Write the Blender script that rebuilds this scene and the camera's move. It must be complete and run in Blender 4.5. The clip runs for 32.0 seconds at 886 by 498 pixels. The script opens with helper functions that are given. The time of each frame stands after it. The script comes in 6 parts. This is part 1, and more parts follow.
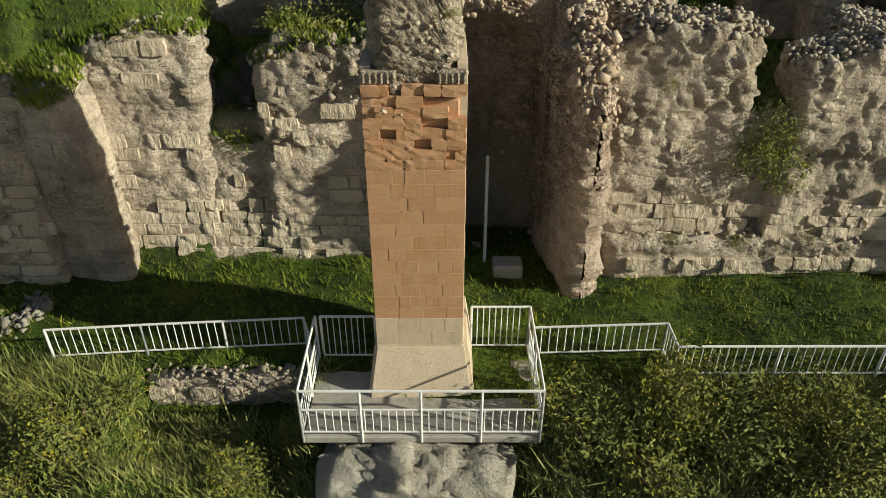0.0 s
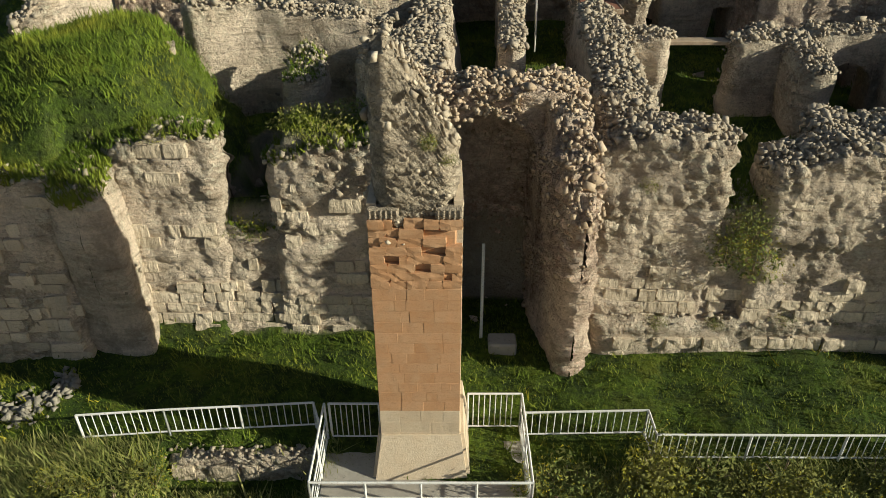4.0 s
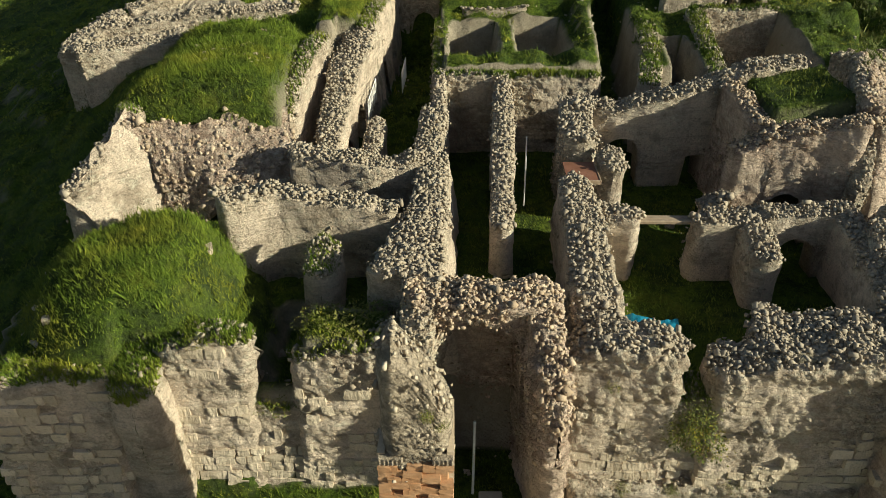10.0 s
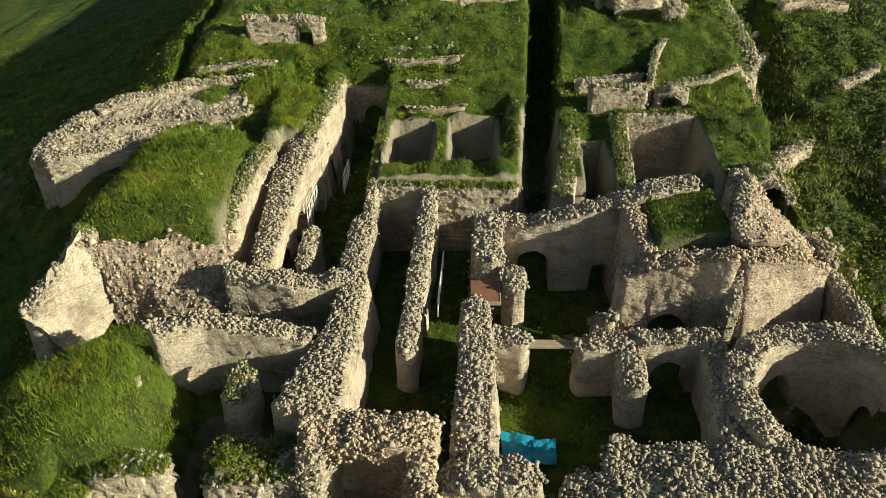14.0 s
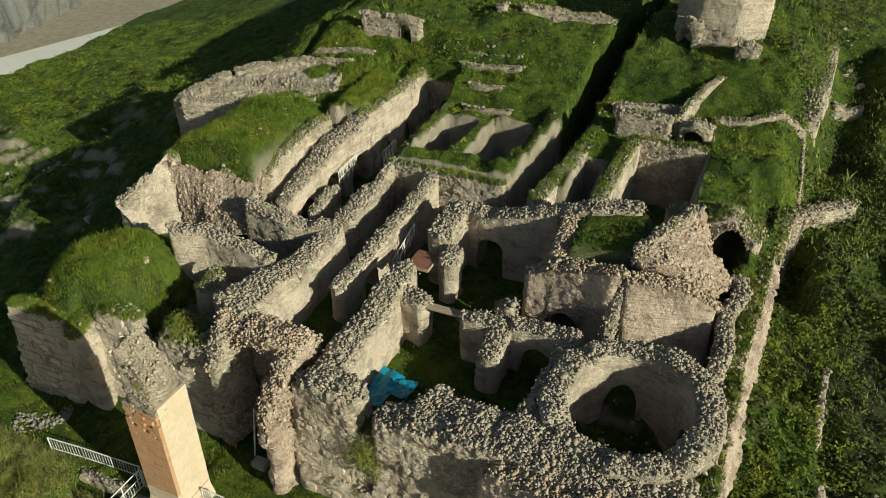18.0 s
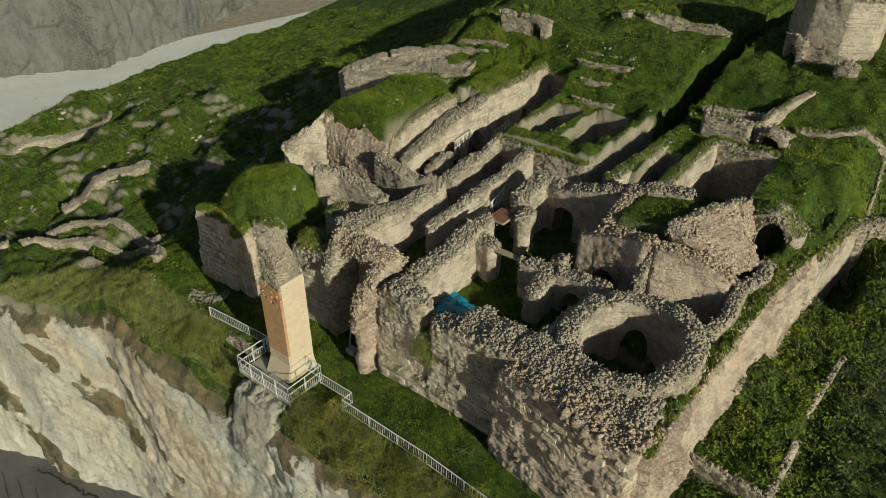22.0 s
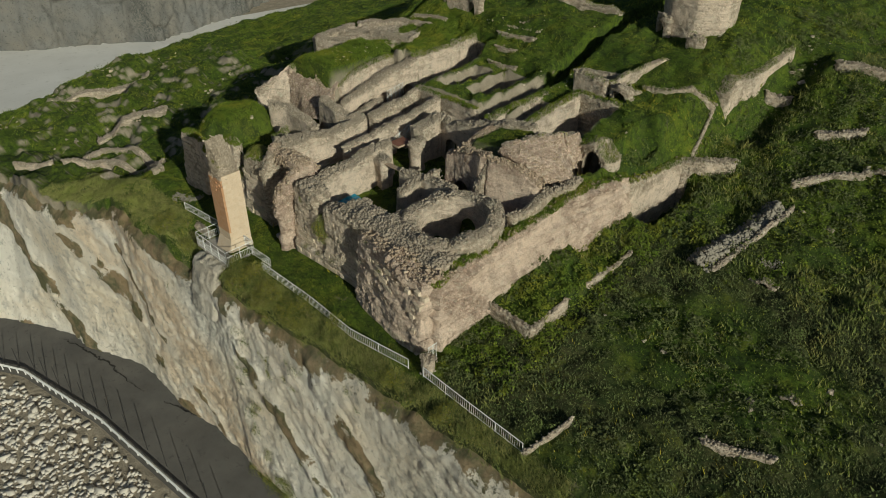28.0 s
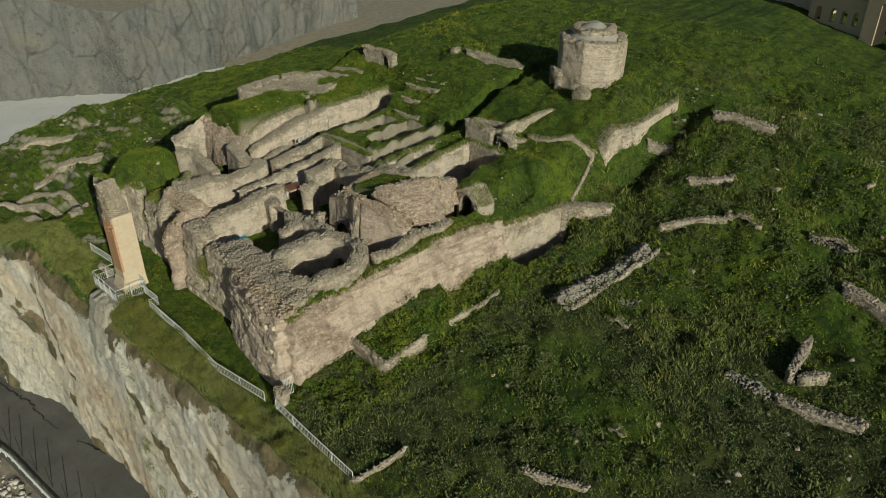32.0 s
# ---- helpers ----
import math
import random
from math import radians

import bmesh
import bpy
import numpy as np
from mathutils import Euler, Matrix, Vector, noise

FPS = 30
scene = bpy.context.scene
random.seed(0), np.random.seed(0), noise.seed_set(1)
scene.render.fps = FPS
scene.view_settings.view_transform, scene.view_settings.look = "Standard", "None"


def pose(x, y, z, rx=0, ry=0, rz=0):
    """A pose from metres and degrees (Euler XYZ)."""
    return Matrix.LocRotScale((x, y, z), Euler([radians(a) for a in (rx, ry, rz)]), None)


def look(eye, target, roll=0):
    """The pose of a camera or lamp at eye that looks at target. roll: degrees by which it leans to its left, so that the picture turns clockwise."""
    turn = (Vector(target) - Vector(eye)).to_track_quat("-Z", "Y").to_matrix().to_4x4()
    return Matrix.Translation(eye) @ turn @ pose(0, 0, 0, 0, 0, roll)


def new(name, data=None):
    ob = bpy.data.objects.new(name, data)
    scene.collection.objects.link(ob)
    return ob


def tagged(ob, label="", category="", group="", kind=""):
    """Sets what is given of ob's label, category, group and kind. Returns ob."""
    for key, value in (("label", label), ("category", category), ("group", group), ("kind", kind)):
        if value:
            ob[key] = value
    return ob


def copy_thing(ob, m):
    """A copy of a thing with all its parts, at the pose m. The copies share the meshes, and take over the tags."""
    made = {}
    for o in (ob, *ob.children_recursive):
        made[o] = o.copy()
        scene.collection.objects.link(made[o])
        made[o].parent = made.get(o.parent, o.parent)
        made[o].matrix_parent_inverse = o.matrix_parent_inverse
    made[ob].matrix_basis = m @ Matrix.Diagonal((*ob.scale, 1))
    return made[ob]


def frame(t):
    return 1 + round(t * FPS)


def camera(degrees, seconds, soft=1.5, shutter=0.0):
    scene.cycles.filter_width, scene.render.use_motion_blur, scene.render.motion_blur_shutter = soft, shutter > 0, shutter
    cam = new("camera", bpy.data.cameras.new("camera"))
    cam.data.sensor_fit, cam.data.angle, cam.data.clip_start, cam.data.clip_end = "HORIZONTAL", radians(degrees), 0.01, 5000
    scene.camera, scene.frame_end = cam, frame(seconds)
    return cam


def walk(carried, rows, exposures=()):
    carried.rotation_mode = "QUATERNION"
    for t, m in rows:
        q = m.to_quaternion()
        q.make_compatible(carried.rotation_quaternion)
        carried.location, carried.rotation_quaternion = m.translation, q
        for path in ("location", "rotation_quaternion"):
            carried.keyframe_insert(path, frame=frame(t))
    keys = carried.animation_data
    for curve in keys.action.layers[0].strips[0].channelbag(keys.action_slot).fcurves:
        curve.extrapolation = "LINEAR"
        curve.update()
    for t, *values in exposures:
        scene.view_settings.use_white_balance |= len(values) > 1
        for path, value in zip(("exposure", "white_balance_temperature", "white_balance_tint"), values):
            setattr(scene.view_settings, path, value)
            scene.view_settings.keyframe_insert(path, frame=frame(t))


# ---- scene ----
cam = camera(63.4, 32.0, soft=0.75)
METRES, EYE, TILT, LEAN, TURN = 68.0, 9.9, -32.85, 0.05, 0.0
ROWS = [
    (0.0, 0.0, 0.0, 0.0, 0.0, 0.0, -0.0),
    (0.5, 0.0001, -0.0019, 0.0031, 0.01, -0.01, -0.01),
    (1.0, 0.0003, -0.0038, 0.006, 0.04, -0.02, -0.02),
    (1.5, 0.0005, -0.006, 0.0094, 0.06, -0.01, -0.04),
    (2.0, 0.0005, -0.0082, 0.013, 0.06, -0.03, -0.05),
    (2.5, 0.0007, -0.0105, 0.0164, 0.08, -0.03, -0.06),
    (3.0, 0.0007, -0.0129, 0.0203, 0.1, -0.03, -0.07),
    (3.5, 0.0008, -0.0154, 0.0244, 0.13, -0.02, -0.07),
    (5.5, 0.0013, -0.0281, 0.0451, 0.19, -0.09, -0.12),
    (6.0, 0.0013, -0.0313, 0.0504, 0.2, -0.1, -0.13),
    (6.5, 0.0012, -0.0345, 0.0554, 0.22, -0.03, -0.17),
    (7.0, 0.0013, -0.0375, 0.0609, 0.26, 0.01, -0.18),
    (7.5, 0.0014, -0.0411, 0.0665, 0.3, 0.05, -0.2),
    (8.0, 0.0017, -0.0448, 0.0722, 0.33, 0.07, -0.2),
    (8.5, 0.0023, -0.0485, 0.0788, 0.36, 0.03, -0.22),
    (9.0, 0.0031, -0.0526, 0.0856, 0.39, 0.05, -0.22),
    (9.5, 0.0032, -0.0571, 0.0931, 0.38, 0.1, -0.29),
    (10.0, 0.0032, -0.0631, 0.1025, 0.4, 0.08, -0.29),
    (10.5, 0.0029, -0.0696, 0.1123, 0.43, 0.18, -0.34),
    (11.0, 0.0025, -0.0761, 0.1225, 0.48, 0.2, -0.36),
    (11.5, 0.002, -0.0828, 0.1332, 0.49, 0.21, -0.43),
    (12.0, 0.0019, -0.0892, 0.1428, 0.55, 0.29, -0.44),
    (12.5, 0.0018, -0.094, 0.1503, 0.58, 0.33, -0.47),
    (13.0, 0.0101, -0.0982, 0.1566, 0.79, 0.36, -0.5),
    (13.5, 0.0291, -0.1028, 0.1629, 0.95, 0.38, -0.53),
    (14.0, 0.0568, -0.1065, 0.1663, 1.07, 0.47, -0.56),
    (14.5, 0.0921, -0.1113, 0.1689, 1.53, 0.48, -0.98),
    (16.5, 0.2079, -0.1391, 0.1727, 10.05, -0.13, -6.8),
    (17.0, 0.2263, -0.1465, 0.173, 13.32, -0.67, -8.9),
    (17.5, 0.2424, -0.1537, 0.1735, 16.65, -1.36, -10.93),
    (18.0, 0.2568, -0.1615, 0.1737, 19.83, -2.06, -12.8),
    (18.5, 0.2712, -0.1696, 0.1731, 22.9, -2.81, -14.45),
    (19.0, 0.2843, -0.1786, 0.172, 24.92, -3.3, -15.52),
    (19.5, 0.2969, -0.1875, 0.1706, 26.69, -3.75, -16.44),
    (20.0, 0.3092, -0.1973, 0.1699, 28.45, -4.31, -17.33),
    (20.5, 0.3227, -0.207, 0.1687, 29.97, -4.79, -18.01),
    (21.0, 0.3381, -0.2175, 0.1675, 31.33, -5.29, -18.64),
    (21.5, 0.3548, -0.2284, 0.1656, 32.6, -5.76, -19.25),
    (22.0, 0.3736, -0.2395, 0.1635, 33.75, -6.18, -19.77),
    (22.5, 0.3924, -0.2499, 0.1613, 34.6, -6.48, -20.13),
    (23.0, 0.4133, -0.2611, 0.159, 35.53, -6.84, -20.54),
    (23.5, 0.4351, -0.2722, 0.1568, 36.48, -7.21, -20.95),
    (24.0, 0.4573, -0.2829, 0.1543, 37.37, -7.55, -21.35),
    (24.5, 0.4799, -0.2932, 0.1523, 37.94, -7.78, -21.59),
    (25.0, 0.5025, -0.303, 0.1506, 38.38, -7.96, -21.76),
    (25.5, 0.5274, -0.31, 0.1501, 38.85, -8.18, -22.0),
    (27.5, 0.6236, -0.3084, 0.1609, 39.22, -8.58, -22.18),
    (28.0, 0.6429, -0.3039, 0.1655, 39.25, -8.64, -22.19),
    (28.5, 0.6613, -0.2983, 0.1712, 39.28, -8.51, -22.19),
    (29.0, 0.6785, -0.2922, 0.177, 39.3, -8.26, -22.2),
    (29.5, 0.6945, -0.2859, 0.1828, 39.31, -8.01, -22.2),
    (30.0, 0.7097, -0.2793, 0.1885, 39.32, -7.94, -22.21),
    (30.5, 0.7242, -0.2719, 0.1941, 39.35, -7.93, -22.21),
    (31.0, 0.7381, -0.2642, 0.1997, 39.36, -7.66, -22.22),
    (31.5, 0.7511, -0.2561, 0.2058, 39.38, -6.41, -22.24),
]
PATH = [(t, pose(0, 0, EYE, TILT, LEAN, TURN) @ pose(METRES * x, METRES * y, METRES * z, 90 + pitch, roll, yaw)) for t, x, y, z, yaw, pitch, roll in ROWS]
PATH.append((32.0, pose(51.97, -6.4, 31.05, 90 - 29.45, 0, 44.5)))
walk(cam, PATH, exposures=[(0.0, 0.46, 6500, 6), (6.0, 0.56, 6700, 6), (11.0, 0.71, 6800, 2), (13.0, 0.87, 7000, -1), (14.5, 0.72, 7000, -1), (17.0, 0.4, 6550, 0), (20.5, 0.08, 6400, 0), (24.0, -0.3, 6400, 3), (28.0, -0.36, 6250, 5), (32.0, -0.32, 6250, 2)])
import itertools

# ---------------------------------------------------------------- light
SUN_AZ, SUN_EL = 16.0, 21.0     # degrees south of east, degrees above the horizon
world = bpy.data.worlds.new("world")
scene.world = world
world.use_nodes = True
_n = world.node_tree.nodes
_sky = _n.new("ShaderNodeTexSky")
_sky.sky_type, _sky.sun_disc = "NISHITA", False
_sky.sun_elevation, _sky.sun_rotation = radians(SUN_EL), radians(90 + SUN_AZ)
_n["Background"].inputs["Strength"].default_value = 0.05
world.node_tree.links.new(_sky.outputs[0], _n["Background"].inputs["Color"])
sun = new("sun", bpy.data.lights.new("sun", "SUN"))
sun.data.energy, sun.data.angle, sun.data.color = 4.6, radians(0.6), (0.98, 0.95, 0.79)
_to = Vector((math.cos(radians(SUN_EL)) * math.cos(radians(SUN_AZ)), -math.cos(radians(SUN_EL)) * math.sin(radians(SUN_AZ)), math.sin(radians(SUN_EL))))
sun.matrix_world = look(_to * 200, (0, 0, 0))


# ---------------------------------------------------------------- numeric noise
def hash3(ix, iy, iz, seed):
    h = (ix.astype(np.int64) * 374761393 + iy.astype(np.int64) * 668265263 + iz.astype(np.int64) * 2147483647 + seed * 974634777) & 0xFFFFFFFF
    h = ((h ^ (h >> 13)) * 1274126177) & 0xFFFFFFFF
    h = ((h ^ (h >> 16)) * 2246822519) & 0xFFFFFFFF
    return ((h ^ (h >> 15)) & 0xFFFFFF) / 16777216.0


def vnoise(p, scale, seed=0):
    """Smooth value noise in -1..1 at the points p (n, 3)."""
    q = p * scale
    f = np.floor(q)
    t = q - f
    t = t * t * (3 - 2 * t)
    f = f.astype(np.int64)
    out = 0
    for dx in (0, 1):
        for dy in (0, 1):
            for dz in (0, 1):
                w = (t[:, 0] if dx else 1 - t[:, 0]) * (t[:, 1] if dy else 1 - t[:, 1]) * (t[:, 2] if dz else 1 - t[:, 2])
                out = out + w * hash3(f[:, 0] + dx, f[:, 1] + dy, f[:, 2] + dz, seed)
    return out * 2 - 1


def fbm(p, scale, seed=0, octaves=3):
    out, a = 0, 1.0
    for o in range(octaves):
        out = out + a * vnoise(p, scale * 2 ** o, seed + o)
        a *= 0.5
    return out / 1.75


def worley(p, scale, seed=0):
    """Distances to the nearest and second nearest cell points, and a random number of the nearest cell."""
    q = p * np.asarray(scale)
    f = np.floor(q).astype(np.int64)
    d1, d2, idn = np.full(len(p), 9.0), np.full(len(p), 9.0), np.zeros(len(p))
    for dx in (-1, 0, 1):
        for dy in (-1, 0, 1):
            for dz in (-1, 0, 1):
                c = f + (dx, dy, dz)
                jx = hash3(c[:, 0], c[:, 1], c[:, 2], seed)
                jy = hash3(c[:, 0], c[:, 1], c[:, 2], seed + 11)
                jz = hash3(c[:, 0], c[:, 1], c[:, 2], seed + 23)
                d = np.sqrt((c[:, 0] + jx - q[:, 0]) ** 2 + (c[:, 1] + jy - q[:, 1]) ** 2 + (c[:, 2] + jz - q[:, 2]) ** 2)
                near = d < d1
                d2 = np.where(near, d1, np.minimum(d2, d))
                idn = np.where(near, hash3(c[:, 0], c[:, 1], c[:, 2], seed + 37), idn)
                d1 = np.where(near, d, d1)
    return d1, d2, idn


def smooth(a, b, x):
    t = np.clip((x - a) / (b - a), 0, 1)
    return t * t * (3 - 2 * t)


def grid_mesh(name, verts, faces, material, attrs=None, shade=True):
    me = bpy.data.meshes.new(name)
    me.vertices.add(len(verts))
    me.vertices.foreach_set("co", np.asarray(verts, dtype=np.float32).ravel())
    faces = np.asarray(faces, dtype=np.int32)
    k = faces.shape[1]
    me.loops.add(faces.size)
    me.loops.foreach_set("vertex_index", faces.ravel())
    me.polygons.add(len(faces))
    me.polygons.foreach_set("loop_start", np.arange(0, faces.size, k, dtype=np.int32))
    me.polygons.foreach_set("loop_total", np.full(len(faces), k, dtype=np.int32))
    me.update(calc_edges=True)
    if shade:
        me.polygons.foreach_set("use_smooth", np.ones(len(faces), dtype=bool))
    for key, val in (attrs or {}).items():
        at = me.attributes.new(key, "FLOAT", "POINT")
        at.data.foreach_set("value", np.asarray(val, dtype=np.float32))
    me.materials.append(material)
    return me


def normals_of(v, f):
    n = np.zeros_like(v)
    fn = np.cross(v[f[:, 2]] - v[f[:, 0]], v[f[:, 3]] - v[f[:, 1]])
    for i in range(4):
        np.add.at(n, f[:, i], fn)
    return n / np.maximum(np.linalg.norm(n, axis=1, keepdims=True), 1e-9)


def part(name, bm, material, parent=None, label=""):
    """Links a bmesh as one mesh object, under its thing where there is one."""
    me = bpy.data.meshes.new(name)
    bm.to_mesh(me)
    bm.free()
    if material:
        me.materials.append(material)
    ob = new(name, me)
    ob.parent = parent
    if label:
        ob["label"] = label
    return ob


def box_bm(x0, x1, y0, y1, z0, z1, bevel=0.0):
    bm = bmesh.new()
    bmesh.ops.create_cube(bm, size=1, matrix=Matrix.LocRotScale(((x0 + x1) / 2, (y0 + y1) / 2, (z0 + z1) / 2), None, (x1 - x0, y1 - y0, z1 - z0)))
    if bevel:
        bmesh.ops.bevel(bm, geom=bm.edges[:], offset=bevel, segments=1, affect="EDGES")
    return bm


def bar_bm(a, b, r, sides=6):
    """A round bar from a to b."""
    a, b = Vector(a), Vector(b)
    bm = bmesh.new()
    m = Matrix.Translation((a + b) / 2) @ (b - a).to_track_quat("Z", "Y").to_matrix().to_4x4()
    bmesh.ops.create_cone(bm, cap_ends=True, segments=sides, radius1=r, radius2=r, depth=(b - a).length, matrix=m)
    return bm


# ---------------------------------------------------------------- materials
def material(name, rough=0.9, metal=0.0):
    m = bpy.data.materials.new(name)
    m.use_nodes = True
    b = m.node_tree.nodes["Principled BSDF"]
    b.inputs["Roughness"].default_value, b.inputs["Metallic"].default_value = rough, metal
    b.inputs["Specular IOR Level"].default_value = 0.25
    return m, m.node_tree, b


def node(nt, kind, **vals):
    n = nt.nodes.new(kind)
    for k, v in vals.items():
        n.inputs[k.replace("_", " ")].default_value = v
    return n


def mix(nt, fac, a, b, mode="MIX"):
    n = nt.nodes.new("ShaderNodeMix")
    n.data_type, n.blend_type = "RGBA", mode
    for sock, v in ((n.inputs["Factor"], fac), (n.inputs["A"], a), (n.inputs["B"], b)):
        if isinstance(v, bpy.types.NodeSocket):
            nt.links.new(v, sock)
        elif isinstance(v, tuple):
            sock.default_value = (*v, 1) if len(v) == 3 else v
        else:
            sock.default_value = v
    return n.outputs["Result"]


def ramp(nt, fac, *stops):
    n = nt.nodes.new("ShaderNodeValToRGB")
    while len(n.color_ramp.elements) < len(stops):
        n.color_ramp.elements.new(0.5)
    for e, (p, c) in zip(n.color_ramp.elements, stops):
        e.position, e.color = p, ((c, c, c, 1) if isinstance(c, (int, float)) else (*c, 1))
    nt.links.new(fac, n.inputs[0])
    return n.outputs[0]


def coords(nt):
    g = nt.nodes.new("ShaderNodeNewGeometry")
    return g.outputs["Position"], g.outputs["Normal"]


def noise_tex(nt, pos, scale, detail=4.0, rough=0.6, stretch=None):
    n = nt.nodes.new("ShaderNodeTexNoise")
    n.inputs["Scale"].default_value, n.inputs["Detail"].default_value, n.inputs["Roughness"].default_value = scale, detail, rough
    if stretch:
        mp = nt.nodes.new("ShaderNodeMapping")
        mp.inputs["Scale"].default_value = stretch
        nt.links.new(pos, mp.inputs["Vector"])
        pos = mp.outputs[0]
    nt.links.new(pos, n.inputs["Vector"])
    return n.outputs["Fac"]


def attr(nt, name):
    n = nt.nodes.new("ShaderNodeAttribute")
    n.attribute_name = name
    return n.outputs["Fac"]


def bump(nt, bsdf, height, dist, strength=1.0, prev=None):
    n = nt.nodes.new("ShaderNodeBump")
    n.inputs["Distance"].default_value, n.inputs["Strength"].default_value = dist, strength
    nt.links.new(height, n.inputs["Height"])
    if prev:
        nt.links.new(prev, n.inputs["Normal"])
    nt.links.new(n.outputs[0], bsdf.inputs["Normal"])
    return n.outputs[0]


def math_node(nt, op, a, b=0.0):
    n = nt.nodes.new("ShaderNodeMath")
    n.operation = op
    for s, v in zip(n.inputs, (a, b)):
        if isinstance(v, bpy.types.NodeSocket):
            nt.links.new(v, s)
        else:
            s.default_value = v
    return n.outputs[0]


def masonry(name, stone_a, stone_b, mortar, plaster, grey):
    """Rubble and plaster: the mesh says where a stone is (stone, joint) and where plaster still holds (bare)."""
    m, nt, b = material(name, 0.95)
    pos, nor = coords(nt)
    big, mid, fine = noise_tex(nt, pos, 0.35, 3), noise_tex(nt, pos, 2.2, 4), noise_tex(nt, pos, 14.0, 5, 0.7)
    col = mix(nt, ramp(nt, attr(nt, "stone"), (0.1, 0.0), (0.9, 1.0)), tuple(0.92 * c for c in stone_a), tuple(min(0.84, 1.12 * c) for c in stone_b))
    col = mix(nt, ramp(nt, attr(nt, "joint"), (0.0, 1.0), (0.16, 0.0)), col, mortar)
    warp = nt.nodes.new("ShaderNodeVectorMath")
    warp.operation = "ADD"
    wob = nt.nodes.new("ShaderNodeTexNoise")
    wob.inputs["Scale"].default_value = 9.0
    nt.links.new(pos, wob.inputs["Vector"])
    wsc = nt.nodes.new("ShaderNodeVectorMath")
    wsc.operation = "SCALE"
    wsc.inputs["Scale"].default_value = 0.09
    nt.links.new(wob.outputs["Color"], wsc.inputs[0])
    nt.links.new(pos, warp.inputs[0])
    nt.links.new(wsc.outputs[0], warp.inputs[1])
    edge, cell_ = nt.nodes.new("ShaderNodeTexVoronoi"), nt.nodes.new("ShaderNodeTexVoronoi")
    edge.feature = "DISTANCE_TO_EDGE"
    for vn in (edge, cell_):
        vn.inputs["Scale"].default_value = 8.5
        nt.links.new(warp.outputs[0], vn.inputs["Vector"])
    csep = nt.nodes.new("ShaderNodeSeparateXYZ")
    nt.links.new(cell_.outputs["Color"], csep.inputs[0])
    small = ramp(nt, edge.outputs["Distance"], (0.0, 0.0), (0.16, 1.0))
    col = mix(nt, math_node(nt, "MULTIPLY", csep.outputs["X"], 0.35), col, tuple(min(0.72, 1.22 * c) for c in stone_b))
    col = mix(nt, ramp(nt, csep.outputs["Y"], (0.7, 0.0), (1.0, 0.4)), col, tuple(0.6 * c for c in stone_a))
    # edges darker than the mortar: joint dirt plus crevice shade put into the colour
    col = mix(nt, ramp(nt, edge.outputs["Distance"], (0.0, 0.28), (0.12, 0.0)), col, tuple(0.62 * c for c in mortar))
    streak = noise_tex(nt, pos, 1.0, 4, 0.65, (2.5, 2.5, 0.35))
    bands = noise_tex(nt, pos, 1.0, 4, 0.6, (0.4, 0.4, 4.5))
    pl = mix(nt, ramp(nt, streak, (0.35, 0.0), (0.75, 0.8)), plaster, tuple(c * 0.78 for c in plaster))
    pl = mix(nt, ramp(nt, mid, (0.48, 0.0), (0.75, 0.4)), pl, tuple(0.8 * c for c in stone_a))
    col = mix(nt, ramp(nt, attr(nt, "bare"), (0.05, 0.06), (0.75, 1.0)), pl, col)
    col = mix(nt, ramp(nt, big, (0.5, 0.0), (0.72, 0.3)), col, grey)
    sep = nt.nodes.new("ShaderNodeSeparateXYZ")
    nt.links.new(nor, sep.inputs[0])
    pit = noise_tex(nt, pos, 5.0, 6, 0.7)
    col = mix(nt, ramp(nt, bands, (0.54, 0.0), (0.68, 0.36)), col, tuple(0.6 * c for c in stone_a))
    # low spots of the pit bump darkened too: cavity shade put into the colour
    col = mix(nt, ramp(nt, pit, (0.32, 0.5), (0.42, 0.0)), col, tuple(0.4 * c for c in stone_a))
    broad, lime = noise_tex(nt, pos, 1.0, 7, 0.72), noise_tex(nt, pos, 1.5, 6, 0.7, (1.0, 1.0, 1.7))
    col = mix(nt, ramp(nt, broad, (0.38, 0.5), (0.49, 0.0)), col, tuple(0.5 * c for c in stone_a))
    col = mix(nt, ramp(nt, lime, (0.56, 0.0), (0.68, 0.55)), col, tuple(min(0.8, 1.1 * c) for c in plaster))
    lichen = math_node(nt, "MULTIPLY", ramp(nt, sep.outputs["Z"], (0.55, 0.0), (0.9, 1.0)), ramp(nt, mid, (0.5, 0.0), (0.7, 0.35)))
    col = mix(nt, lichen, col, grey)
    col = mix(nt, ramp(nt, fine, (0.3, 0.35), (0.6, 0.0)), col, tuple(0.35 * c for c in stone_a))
    nt.links.new(col, b.inputs["Base Color"])
    h = math_node(nt, "ADD", math_node(nt, "MULTIPLY", fine, 0.5), mid)
    n1 = bump(nt, b, h, 0.06, 0.8)
    weak = math_node(nt, "MULTIPLY", small, ramp(nt, attr(nt, "bare"), (0.0, 0.6), (0.8, 1.0)))
    n2 = bump(nt, b, weak, 0.03, 0.7, n1)
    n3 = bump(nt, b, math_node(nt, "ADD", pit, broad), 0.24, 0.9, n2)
    bump(nt, b, bands, 0.2, 0.8, n3)
    return m


